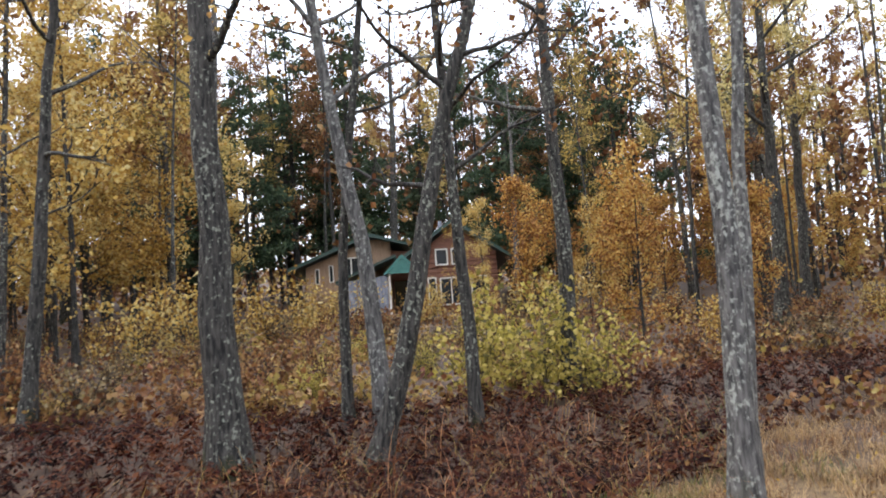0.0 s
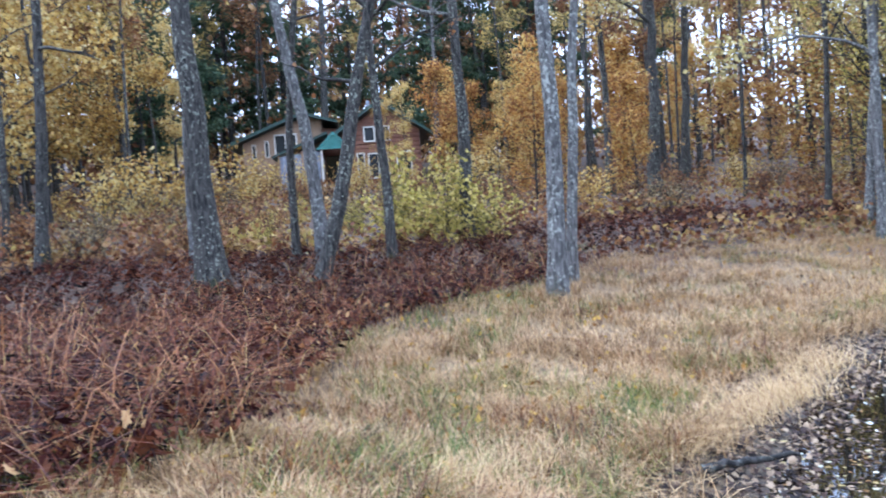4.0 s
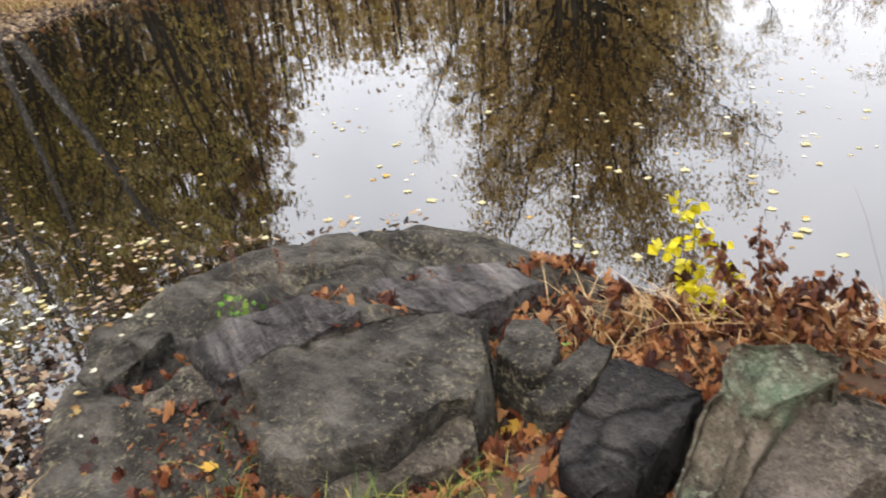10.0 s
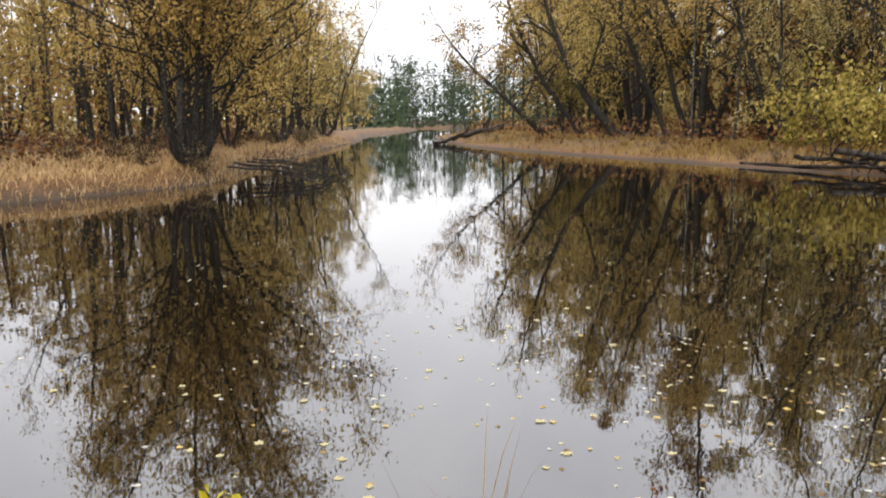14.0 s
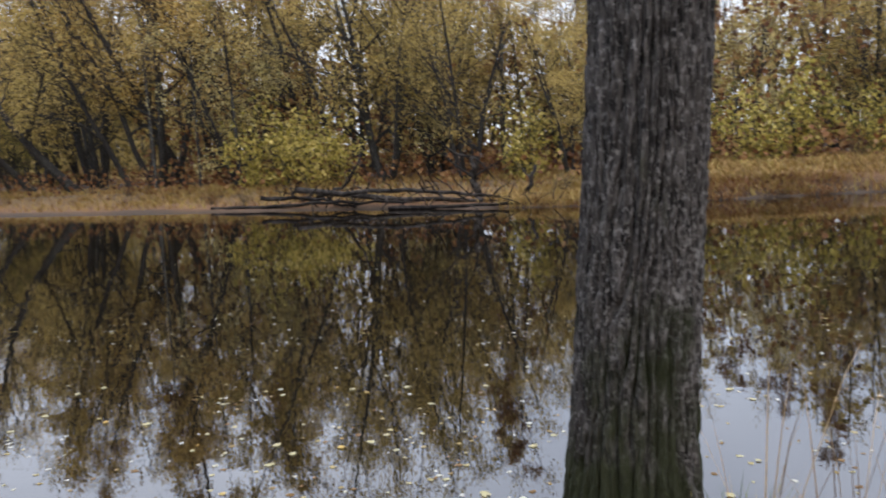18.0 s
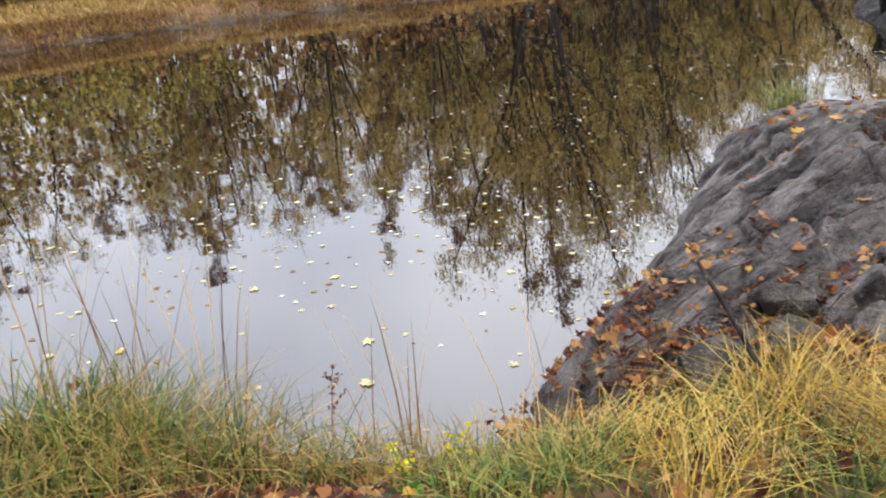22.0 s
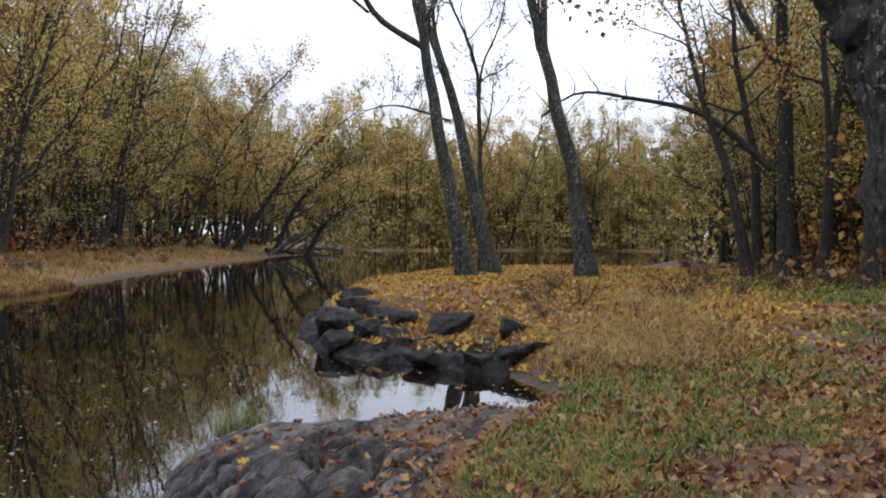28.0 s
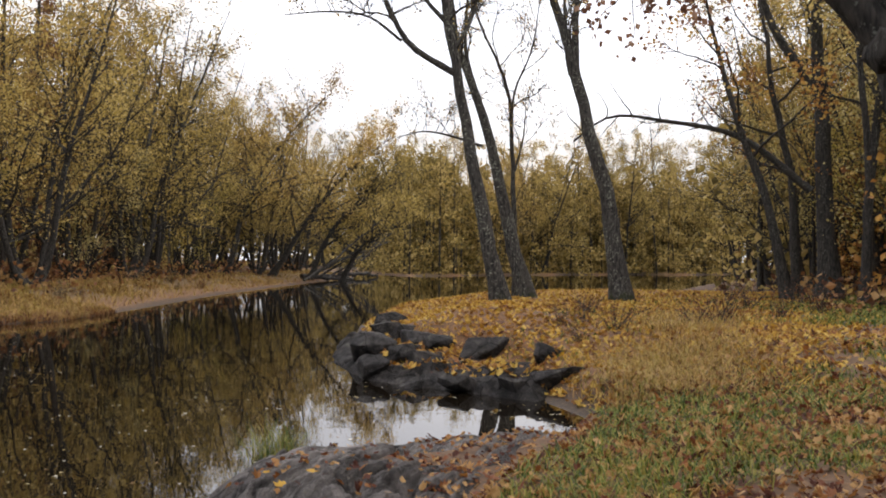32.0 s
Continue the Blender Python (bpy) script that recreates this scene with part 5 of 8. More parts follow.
def slab_mesh(corners, low, mat, seed, worn=0.014):
    """A broken slab: its top runs through the corners, its sides fall steeply to low."""
    g = np.random.default_rng(seed)
    o = np.array(corners, float)
    for rnd in range(2):
        way = np.roll(o, -1, 0) - o
        mid = (o + np.roll(o, -1, 0)) / 2 + np.stack([-way[:, 1], way[:, 0], 0 * way[:, 0]], -1) * g.normal(0, 0.06, (len(o), 1)) + g.normal(0, 0.004, o.shape)
        o = np.stack([o, mid], 1).reshape(-1, 3)
    c = o.mean(0)
    base = c + (o - c) * (1.06, 1.06, 1)
    bm = bmesh.new()
    b = [bm.verts.new(p) for p in o]
    a = [bm.verts.new((p[0], p[1], low)) for p in base]
    hub = bm.verts.new((c[0], c[1], c[2] + 0.012))
    for i in range(len(a)):
        j = (i + 1) % len(a)
        bm.faces.new((b[i], b[j], hub))
        bm.faces.new((a[i], a[j], b[j], b[i]))
    bmesh.ops.recalc_face_normals(bm, faces=bm.faces)
    rim = [e for e in bm.edges if len(e.link_faces) == 2 and e.calc_face_angle() > 0.6]
    bmesh.ops.bevel(bm, geom=rim, offset=worn, segments=2, profile=0.55, affect="EDGES", clamp_overlap=True)
    bmesh.ops.triangulate(bm, faces=bm.faces)
    for _ in range(4):
        long = [e for e in bm.edges if e.calc_length() > 0.024]
        if long:
            bmesh.ops.subdivide_edges(bm, edges=long, cuts=1)
            bmesh.ops.triangulate(bm, faces=bm.faces)
    bm.normal_update()
    co = np.array([v.co for v in bm.verts])
    # shallow steps where layers broke away, a few cleft lines, fine grain
    u, v = co[:, 0] * 0.8 + co[:, 1] * 0.6, co[:, 1] * 0.8 - co[:, 0] * 0.6
    layer = fbm(u * 2.4 + 50, v * 4 + co[:, 2] * 2 + 50, seed)
    k = 0.022 * np.floor(layer * 7) / 7 * 2.2 - 0.022 + 0.018 * (layer - 0.47) - 0.02 * sm(0.035, 0.0, np.abs(fbm(u * 1.8 + 70, v * 3.4 + co[:, 2] * 3 + 70, seed + 5) - 0.47)) + 0.012 * (fbm(co[:, 0] * 18 + 50, co[:, 1] * 18 + co[:, 2] * 12 + 50, seed + 1) - 0.47)
    for w, q in zip(bm.verts, k):
        w.co += w.normal * q
    for f in bm.faces:
        f.smooth = True
    me = bpy.data.meshes.new("slab")
    bm.to_mesh(me)
    bm.free()
    me.materials.append(mat)
    me.set_sharp_from_angle(angle=0.7)
    return me


CORNERS = [
    ([(2.31, 0.15, 0.34), (2.34, 0.01, 0.38), (2.30, -0.19, 0.42), (2.23, -0.47, 0.46), (2.01, -0.66, 0.48), (1.81, -0.59, 0.47), (1.69, -0.50, 0.44), (1.71, -0.33, 0.42), (1.67, -0.22, 0.40), (1.71, -0.08, 0.37), (1.79, 0.12, 0.33), (1.97, 0.11, 0.33)], M_SLAB, "broad flat lichen-speckled slab on the bank"),
    ([(1.66, -0.02, 0.27), (1.73, -0.13, 0.30), (1.74, -0.32, 0.33), (1.74, -0.50, 0.36), (1.63, -0.47, 0.33), (1.60, -0.40, 0.30), (1.63, -0.27, 0.28), (1.62, -0.20, 0.26), (1.61, -0.10, 0.24)], M_TANROCK, "sloping tan-grey slab under a larger slab"),
    ([(1.95, -0.66, 0.42), (2.03, -0.74, 0.44), (2.01, -0.85, 0.45), (1.86, -0.85, 0.44), (1.76, -0.78, 0.42), (1.81, -0.70, 0.40)], M_SLAB, "blocky grey stone wedged between slabs"),
    ([(1.70, -0.65, 0.38), (1.79, -0.79, 0.42), (1.81, -0.93, 0.48), (1.73, -0.99, 0.48), (1.66, -0.92, 0.46), (1.61, -0.78, 0.40), (1.63, -0.71, 0.36)], M_SLAB, "angular grey stone among fallen leaves"),
    ([(1.62, -0.92, 0.50), (1.49, -1.01, 0.52), (1.38, -1.07, 0.52), (1.34, -0.99, 0.48), (1.29, -0.81, 0.40), (1.30, -0.68, 0.34), (1.48, -0.66, 0.34), (1.55, -0.73, 0.38), (1.57, -0.84, 0.46)], M_MUDDY, "dark tilted slab with a sharp edge"),
    ([(1.38, -1.17, 0.64), (1.27, -1.29, 0.66), (1.19, -1.33, 0.66), (1.15, -1.28, 0.62), (1.18, -1.21, 0.56), (1.16, -1.12, 0.50), (1.10, -0.99, 0.42), (1.03, -0.83, 0.32), (1.11, -0.75, 0.30), (1.21, -0.86, 0.40), (1.28, -0.95, 0.46), (1.33, -1.08, 0.60)], M_GREENROCK, "upright boulder with green lichen patches"),
    ([(1.19, -1.24, 0.56), (1.17, -1.33, 0.57), (1.04, -1.43, 0.55), (0.98, -1.39, 0.53), (0.97, -1.28, 0.48), (0.97, -1.10, 0.38), (0.97, -0.96, 0.30), (1.05, -0.84, 0.30), (1.11, -1.00, 0.40), (1.18, -1.14, 0.48)], M_TANROCK, "sloping tan stone against a boulder"),
    ([(2.64, 0.30, 0.28), (2.76, 0.09, 0.30), (2.79, -0.16, 0.32), (2.50, -0.34, 0.36), (2.41, -0.15, 0.35), (2.34, 0.16, 0.30), (2.37, 0.23, 0.27)], M_ROCK, "dark worn slab behind the broad slab"),
    ([(2.56, 0.50, 0.19), (2.62, 0.31, 0.23), (2.54, 0.15, 0.26), (2.35, 0.18, 0.24), (2.37, 0.33, 0.19), (2.49, 0.51, 0.16)], M_TANROCK, "pale flat slab at the water's edge"),
    ([(3.03, 0.72, 0.10), (3.06, 0.64, 0.14), (3.07, 0.45, 0.18), (2.98, 0.40, 0.18), (2.86, 0.54, 0.15), (2.79, 0.68, 0.10)], M_SLAB, "low grey slab by the cove"),
    ([(0.50, -1.87, 0.36), (0.49, -2.01, 0.42), (0.47, -2.16, 0.47), (0.37, -2.26, 0.50), (0.27, -2.28, 0.48), (0.17, -2.08, 0.40), (0.29, -1.93, 0.36)], M_GREENROCK, "mossy boulder beside the wilted plants"),
    ([(0.62, -2.63, 0.30), (0.57, -2.78, 0.38), (0.46, -2.81, 0.40), (0.37, -2.59, 0.38), (0.52, -2.52, 0.30)], M_SLAB, "grey stone near the water's edge"),
    ([(1.53, -0.44, 0.27), (1.52, -0.56, 0.28), (1.46, -0.61, 0.28), (1.41, -0.56, 0.26), (1.46, -0.44, 0.25)], M_SLAB, "small grey stone in leaf litter"),
    ([(1.58, -0.14, 0.24), (1.53, -0.27, 0.25), (1.42, -0.41, 0.25), (1.37, -0.40, 0.22), (1.52, -0.14, 0.22)], M_TANROCK, "flat tan stone half buried in turf"),
    ([(2.80, -0.39, 0.30), (2.82, -0.68, 0.32), (2.74, -1.00, 0.30), (2.44, -1.07, 0.33), (2.33, -0.84, 0.36), (2.28, -0.63, 0.38), (2.45, -0.49, 0.36)], M_ROCK, "dark worn hump of rock by the water"),
]
for k, (o, mat, label) in enumerate(CORNERS):
    tagged(new("slab", slab_mesh(o, -0.05 if o[0][2] < 0.2 else 0.05, mat, 800 + k)), label, "rock", "slabs on the near bank")
SLABS = [
    # place, half size, turn, tilt, material, label
    ((0.62, -3.25, 0.18), (0.14, 0.11, 0.12), 0, (0, 0), M_SLAB, "tan stone beside the tree roots"),
    ((-2.95, -1.72, 0.42), (0.17, 0.12, 0.1), 30, (0, 5), M_ROCK, "dark angular stone on the grassy edge"),
    ((-2.75, -1.95, 0.4), (0.12, 0.1, 0.07), 80, (0, 0), M_SLAB, "small brown stone on bedrock"),
    ((-2.4, -2.1, 0.36), (0.2, 0.11, 0.08), 15, (0, 0), M_SLAB, "pale flat stone among leaves"),
    ((-3.25, -1.9, 0.42), (0.15, 0.08, 0.12), 60, (0, 0), M_ROCK, "dark upright stone in leaves"),
    ((-3.0, -2.15, 0.4), (0.13, 0.09, 0.06), 120, (0, 0), M_SLAB, "small purple-grey stone on bedrock"),
    ((-4.3, -1.45, 0.46), (0.2, 0.1, 0.1), 20, (0, 0), M_ROCK, "grey stone in leaf litter"),
    ((-8.5, -3.0, 0.04), (0.42, 0.28, 0.16), 20, (0, 0), M_ROCK, "rounded boulder by the inlet"),
    ((-7.9, -3.4, 0.05), (0.24, 0.2, 0.13), 70, (0, 0), M_ROCK, "small rounded boulder by the inlet"),
]
for k, (p, s, turn, (tx, ty), mat, label) in enumerate(SLABS):
    ob = new("stone", stone_mesh(500 + k, s, mat))
    ob.matrix_world = pose(*p, tx, ty, turn)
    tagged(ob, label, "rock", "stones on the near bank")

POINT_ROCKS = [(-18.0, -8.9, 1.0, 0.75, 0.5), (-14.3, -7.5, 1.0, 0.7, 0.5), (-15.8, -7.2, 0.8, 0.6, 0.45), (-13.6, -6.1, 0.7, 0.5, 0.4), (-14.5, -5.3, 1.0, 0.6, 0.5), (-13.3, -4.4, 0.75, 0.5, 0.36), (-12.7, -3.4, 0.85, 0.4, 0.36), (-12.4, -4.9, 0.7, 0.45, 0.22), (-13.0, -6.8, 0.7, 0.45, 0.3), (-17.0, -8.1, 0.9, 0.6, 0.42),
               (-15.1, -6.4, 0.6, 0.45, 0.35), (-16.2, -8.5, 0.8, 0.55, 0.42), (-12.5, -5.7, 0.6, 0.4, 0.18), (-14.0, -6.7, 0.6, 0.4, 0.34), (-12.2, -4.1, 0.6, 0.35, 0.18), (-19.6, -9.8, 0.9, 0.6, 0.42), (-13.9, -4.0, 0.5, 0.35, 0.3), (-15.2, -8.2, 0.8, 0.5, 0.34)]
for k, (x, y, a, b, c) in enumerate(POINT_ROCKS):
    ob = new("boulder", stone_mesh(560 + k, (a * 0.6, b * 0.7, c * 0.66), M_MUDDY, 13, 2, boxy=3.6))
    ob.matrix_world = pose(x, y, float(rest_on(np.array([x]), np.array([y]))[0]) + 0.02 * c, 8 * math.sin(k * 1.3), 10 * math.sin(k * 2.9), 125 + 30 * math.sin(k * 2.1))
    tagged(ob, "rounded dark boulder on the leaf-covered point", "rock", "boulders on the point")

# ---- grass, bracken and leaves ----


def blades(heap, x, y, z, length, width, rng, droop=0.7, head=None):
    n = len(x)
    if not n:
        return
    a = rng.uniform(0, 2 * np.pi, n) if head is None else head + rng.normal(0, 0.7, n)
    L = length * rng.uniform(0.55, 1.25, n)
    dr = droop * rng.uniform(0.3, 1.3, n)
    w = width * rng.uniform(0.7, 1.3, n)
    hd = np.stack([np.cos(a), np.sin(a), np.zeros(n)], -1)
    side = np.stack([-np.sin(a), np.cos(a), np.zeros(n)], -1)
    foot = np.stack([x, y, z], -1)

    def at(s):
        return foot + hd * (L * (0.15 * s + dr * s * s))[:, None] + np.array([0, 0, 1.0]) * (L * (s - 0.55 * dr * s**2.2))[:, None]

    rows = []
    for s, k in ((0, 1.0), (0.4, 0.85), (0.75, 0.55)):
        p = at(s)
        rows += [p - side * (w * k / 2)[:, None], p + side * (w * k / 2)[:, None]]
    rows.append(at(1.0))
    v = np.stack(rows, 1)
    b = np.arange(n)[:, None] * 7
    heap.add(v.reshape(-1, 3), np.concatenate([b + [[0, 1, 3, 2]], b + [[2, 3, 5, 4]]]), b + [[4, 5, 6]])


def fronds(heap, x, y, z, length, rng):
    """Dead bracken: arching stalks with hanging leaflets."""
    n = len(x)
    a = rng.uniform(0, 2 * np.pi, n)
    L = length * rng.uniform(0.6, 1.2, n)
    dr = rng.uniform(0.5, 1.3, n)
    hd = np.stack([np.cos(a), np.sin(a), np.zeros(n)], -1)
    side = np.stack([-np.sin(a), np.cos(a), np.zeros(n)], -1)
    foot = np.stack([x, y, z], -1)

    def at(s):
        return foot + hd * (L * (0.2 * s + 0.6 * dr * s * s))[:, None] + np.array([0, 0, 1.0]) * (L * (s - 0.62 * dr * s**2))[:, None]

    rows = []
    for s in (0, 0.35, 0.7):
        p = at(s)
        rows += [p - side * 0.005, p + side * 0.005]
    rows.append(at(1.0))
    b = np.arange(n)[:, None] * 7
    heap.add(np.stack(rows, 1).reshape(-1, 3), np.concatenate([b + [[0, 1, 3, 2]], b + [[2, 3, 5, 4]]]), b + [[4, 5, 6]])
    for s in (0.34, 0.43, 0.52, 0.61, 0.7, 0.79, 0.88, 0.96):
        p, q = at(s), at(s + 0.05)
        for sg in (-1, 1):
            ln = (L * 0.24 * (1.15 - s) * rng.uniform(0.5, 1.3, n))[:, None]
            d = sg * side + 0.4 * hd + np.array([0, 0, -0.5]) + rng.normal(0, 0.35, (n, 3))
            d /= np.linalg.norm(d, axis=1, keepdims=True)
            fwd = (q - p) / (np.linalg.norm(q - p, axis=1, keepdims=True) + 1e-9)
            v = np.stack([p, p + d * ln * 0.5 + fwd * ln * 0.2, p + d * ln, p + d * ln * 0.45 - fwd * ln * 0.18], 1)
            heap.add(v.reshape(-1, 3), np.arange(n)[:, None] * 4 + [[0, 1, 2, 3]])


LOBES = [(0, 1.0), (20, 0.66), (46, 0.95), (70, 0.6), (98, 0.8), (138, 0.62), (180, 0.3), (222, 0.62), (262, 0.8), (290, 0.6), (314, 0.95), (340, 0.66)]
TEMPLATE = np.array([(0, 0, 0.06)] + [(r * math.sin(radians(a)), r * math.cos(radians(a)), 0.10 * r * r * (-1 if i % 2 else 1)) for i, (a, r) in enumerate(LOBES)])
FAN = np.array([(0, i + 1, (i + 1) % len(LOBES) + 1) for i in range(len(LOBES))])


def litter(heap, x, y, z, size, rng, tilt=0.35, curl=1.0):
    """Lobed leaves lying about."""
    n = len(x)
    a, t1, t2 = rng.uniform(0, 2 * np.pi, n), rng.normal(0, tilt, n), rng.normal(0, tilt, n)
    s = size * rng.uniform(0.55, 1.25, n)
    p = np.repeat(TEMPLATE[None], n, 0) * s[:, None, None]
    p[:, :, :2] *= rng.uniform(0.72, 1.16, (n, len(TEMPLATE)))[:, :, None]
    p[:, :, 0] *= rng.uniform(0.55, 1.05, n)[:, None]
    p[:, :, 2] *= curl * rng.uniform(-1.5, 3.2, n)[:, None]
    c, k = np.cos(a)[:, None], np.sin(a)[:, None]
    px, py = p[:, :, 0] * c - p[:, :, 1] * k, p[:, :, 0] * k + p[:, :, 1] * c
    pz = p[:, :, 2] + px * np.clip(t1, -1, 1)[:, None] + py * np.clip(t2, -1, 1)[:, None]
    v = np.stack([px + x[:, None], py + y[:, None], pz + z[:, None] + 0.012], -1)
    b = (np.arange(n) * len(TEMPLATE))[:, None, None]
    heap.add(v.reshape(-1, 3), (b + FAN[None]).reshape(-1, 3))


def spread(rng, n, box, keep):
    """n places in a box that keep() allows; keep works on arrays and gives a chance from 0 to 1."""
    xs, ys, got = [], [], 0
    for _ in range(60):
        x, y = rng.uniform(box[0], box[1], 4 * n), rng.uniform(box[2], box[3], 4 * n)
        k = rng.uniform(0, 1, 4 * n) < keep(x, y)
        xs.append(x[k]), ys.append(y[k])
        got += k.sum()
        if got >= n:
            break
    return np.concatenate(xs)[:n], np.concatenate(ys)[:n]


def stuff(name, heap, mat, label, category):
    return tagged(new(name, heap.mesh(name, mat, False)), label, category, kind="stuff")


g5 = np.random.default_rng(177)
h = Heap()
x, y = spread(g5, 3200, (-6, 14, 4, 13), lambda x, y: (edge(x, y, FERNS) > 0) * np.clip(6 / np.hypot(x + 0.3, y + 0.2), 0, 1) ** 1.5 * (0.2 + sm(0.42, 0.55, fbm(x * 1.1, y * 1.1, 145))))
blades(h, x, y, land_height(x, y) + 0.12, 0.95, 0.009, g5, 1.5)
stuff("fallen_fern_stalks", h, L_RED, "long arched red-brown stalks fallen over the bracken", "stalks")
h = Heap()
for cx, cy, n, L in [(4.2, 3.5, 520, 0.28), (4.9, 3.4, 560, 0.28), (5.7, 3.35, 560, 0.28), (6.6, 3.35, 520, 0.28), (3.3, 3.7, 420, 0.32), (2.7, 3.7, 300, 0.32), (3.9, 4.4, 260, 0.32), (7.8, 3.6, 400, 0.3), (5.2, 4.6, 200, 0.3)]:
    x, y = cx + g5.normal(0, 0.34, n), cy + g5.normal(0, 0.13, n)
    blades(h, x, y, land_height(x, y), L, 0.006, g5, 1.2, g5.uniform(0, 6.3))
stuff("straw_clumps", h, L_CHAFF, "pale flattened clumps of dead grass along the cove", "grass")
rng = np.random.default_rng(77)
near_d = lambda x, y: np.hypot(x + 0.3, y + 0.2)

h = Heap()
x, y = spread(rng, 10500, (-8, 26, 3.5, 20), lambda x, y: (edge(x, y, FERNS) > 0.1) * np.clip(9 / near_d(x, y), 0, 1) ** 1.2 * (near_d(x - 0.6, y - 1.5) > 2.5))
fronds(h, x, y, land_height(x, y), 0.75, rng)
stuff("bracken", h, L_BRACKEN, "dense collapsed dark red-brown dead bracken on the bank", "bracken")
h = Heap()
x, y = spread(rng, 3500, (-6, 14, 4, 14), lambda x, y: (edge(x, y, FERNS) > 0) * np.clip(7 / near_d(x, y), 0, 1))
blades(h, x, y, land_height(x, y), 0.75, 0.008, rng, 1.3)
stuff("fern_stalks", h, L_TAN, "bare rusty stalks standing in the bracken", "stalks")

h = Heap()
x, y = spread(rng, 1500, (-6, 16, 3.5, 15), lambda x, y: (edge(x, y, FERNS) > 0) * np.clip(7 / near_d(x, y), 0, 1) * (0.15 + sm(0.45, 0.6, fbm(x, y, 45))))
litter(h, x, y, land_height(x, y) + 0.3 * rng.uniform(0.3, 1.3, len(x)), 0.042, rng, 1.0, 2.0)
stuff("caught_leaves", h, L_LITTER, "pale fallen leaves caught in the bracken", "leaves")

h = Heap()
tuss = lambda x, y: 0.15 + sm(0.42, 0.6, fbm(x * 2.2, y * 2.2, 71)) * 1.2
x, y = spread(rng, 60000, (0.3, 24, 0.9, 11), lambda x, y: 0.7 * tuss(x, y) * sm(0.2, 1.0, edge(x, y, NEAR) + 1.2 * (fbm(x, y, 72) - 0.47)) * (edge(x, y, FERNS) < 0.25) * np.clip(5 / near_d(x, y), 0, 1) ** 1.3 * (0.25 + 1.3 * fbm(x * 0.9, y * 0.9, 4)) * (near_d(x, y) > 1.3))
blades(h, x, y, land_height(x, y), 0.27, 0.008, rng, 1.15)
stuff("straw_grass", h, L_STRAW, "matted straw-coloured dead grass by the cove", "grass")
h = Heap()
x, y = spread(rng, 4200, (0, 24, 2, 12), lambda x, y: (edge(x, y, NEAR) > 0.8) * (np.abs(edge(x, y, FERNS)) < 1.5) * np.clip(6 / near_d(x, y), 0, 1) * sm(0.5, 0.6, fbm(x * 0.6, y * 0.6, 14)) * (near_d(x, y) > 1.5))
blades(h, x, y, land_height(x, y), 0.3, 0.009, rng, 1.0)
stuff("green_grass", h, L_GRASS, "patches of still green grass along the bracken", "grass")

h = Heap()
x, y = spread(rng, 8000, (0.5, 22, 1.0, 10), lambda x, y: (edge(x, y, NEAR) > 0.7) * (edge(x, y, FERNS) < 0.3) * np.clip(5 / near_d(x, y), 0, 1) ** 1.2 * sm(0.5, 0.62, fbm(x * 1.1, y * 1.1, 15)) * (near_d(x, y) > 1.4))
blades(h, x, y, land_height(x, y), 0.27, 0.008, rng, 1.1)
stuff("olive_grass", h, L_GRASS, "olive-green tufts among the straw", "grass")
h = Heap()
x, y = spread(rng, 7000, (0.5, 22, 1.0, 10), lambda x, y: (edge(x, y, NEAR) > 0.6) * (edge(x, y, FERNS) < 0.3) * np.clip(5 / near_d(x, y), 0, 1) ** 1.2 * sm(0.5, 0.6, fbm(x * 1.3 + 5, y * 1.3, 16)) * (near_d(x, y) > 1.4))
blades(h, x, y, land_height(x, y), 0.3, 0.009, rng, 0.9)
stuff("brown_weeds", h, L_RUST, "dry brown weeds among the straw", "weeds")
h = Heap()
x, y = spread(rng, 900, (0.5, 20, 1.0, 9), lambda x, y: (edge(x, y, NEAR) > 0.8) * (edge(x, y, FERNS) < 0.3) * np.clip(4 / near_d(x, y), 0, 1))
litter(h, x, y, land_height(x, y) + 0.1, 0.034, rng, 0.8, 1.6)
stuff("leaves_in_straw", h, L_GOLD, "scattered yellow leaves lying on the straw", "leaves")

# yellow sedge and lawn of the near right bank
h = Heap()
for cx, cy, n, L in [(-2.25, -1.65, 380, 0.3), (-1.8, -1.95, 260, 0.26), (-2.9, -1.2, 420, 0.32), (-3.6, -0.95, 300, 0.3), (-2.3, -1.25, 380, 0.3), (-1.75, -1.55, 260, 0.28), (-3.2, -0.6, 300, 0.28), (-4.4, -0.6, 260, 0.26), (-2.6, -0.75, 300, 0.3), (-3.9, -1.35, 160, 0.24), (-5.4, -1.0, 200, 0.22)]:
    hd = rng.uniform(2.4, 4.6)
    n = int(n * 0.75)
    x, y = cx + rng.normal(0, 0.12, n), cy + rng.normal(0, 0.1, n)
    blades(h, x, y, land_height(x, y), L * 1.05, 0.0034, rng, 1.6, hd)
stuff("yellow_sedge", h, L_SEDGE, "arching golden-yellow sedge tufts on the bank", "sedge")
h = Heap()
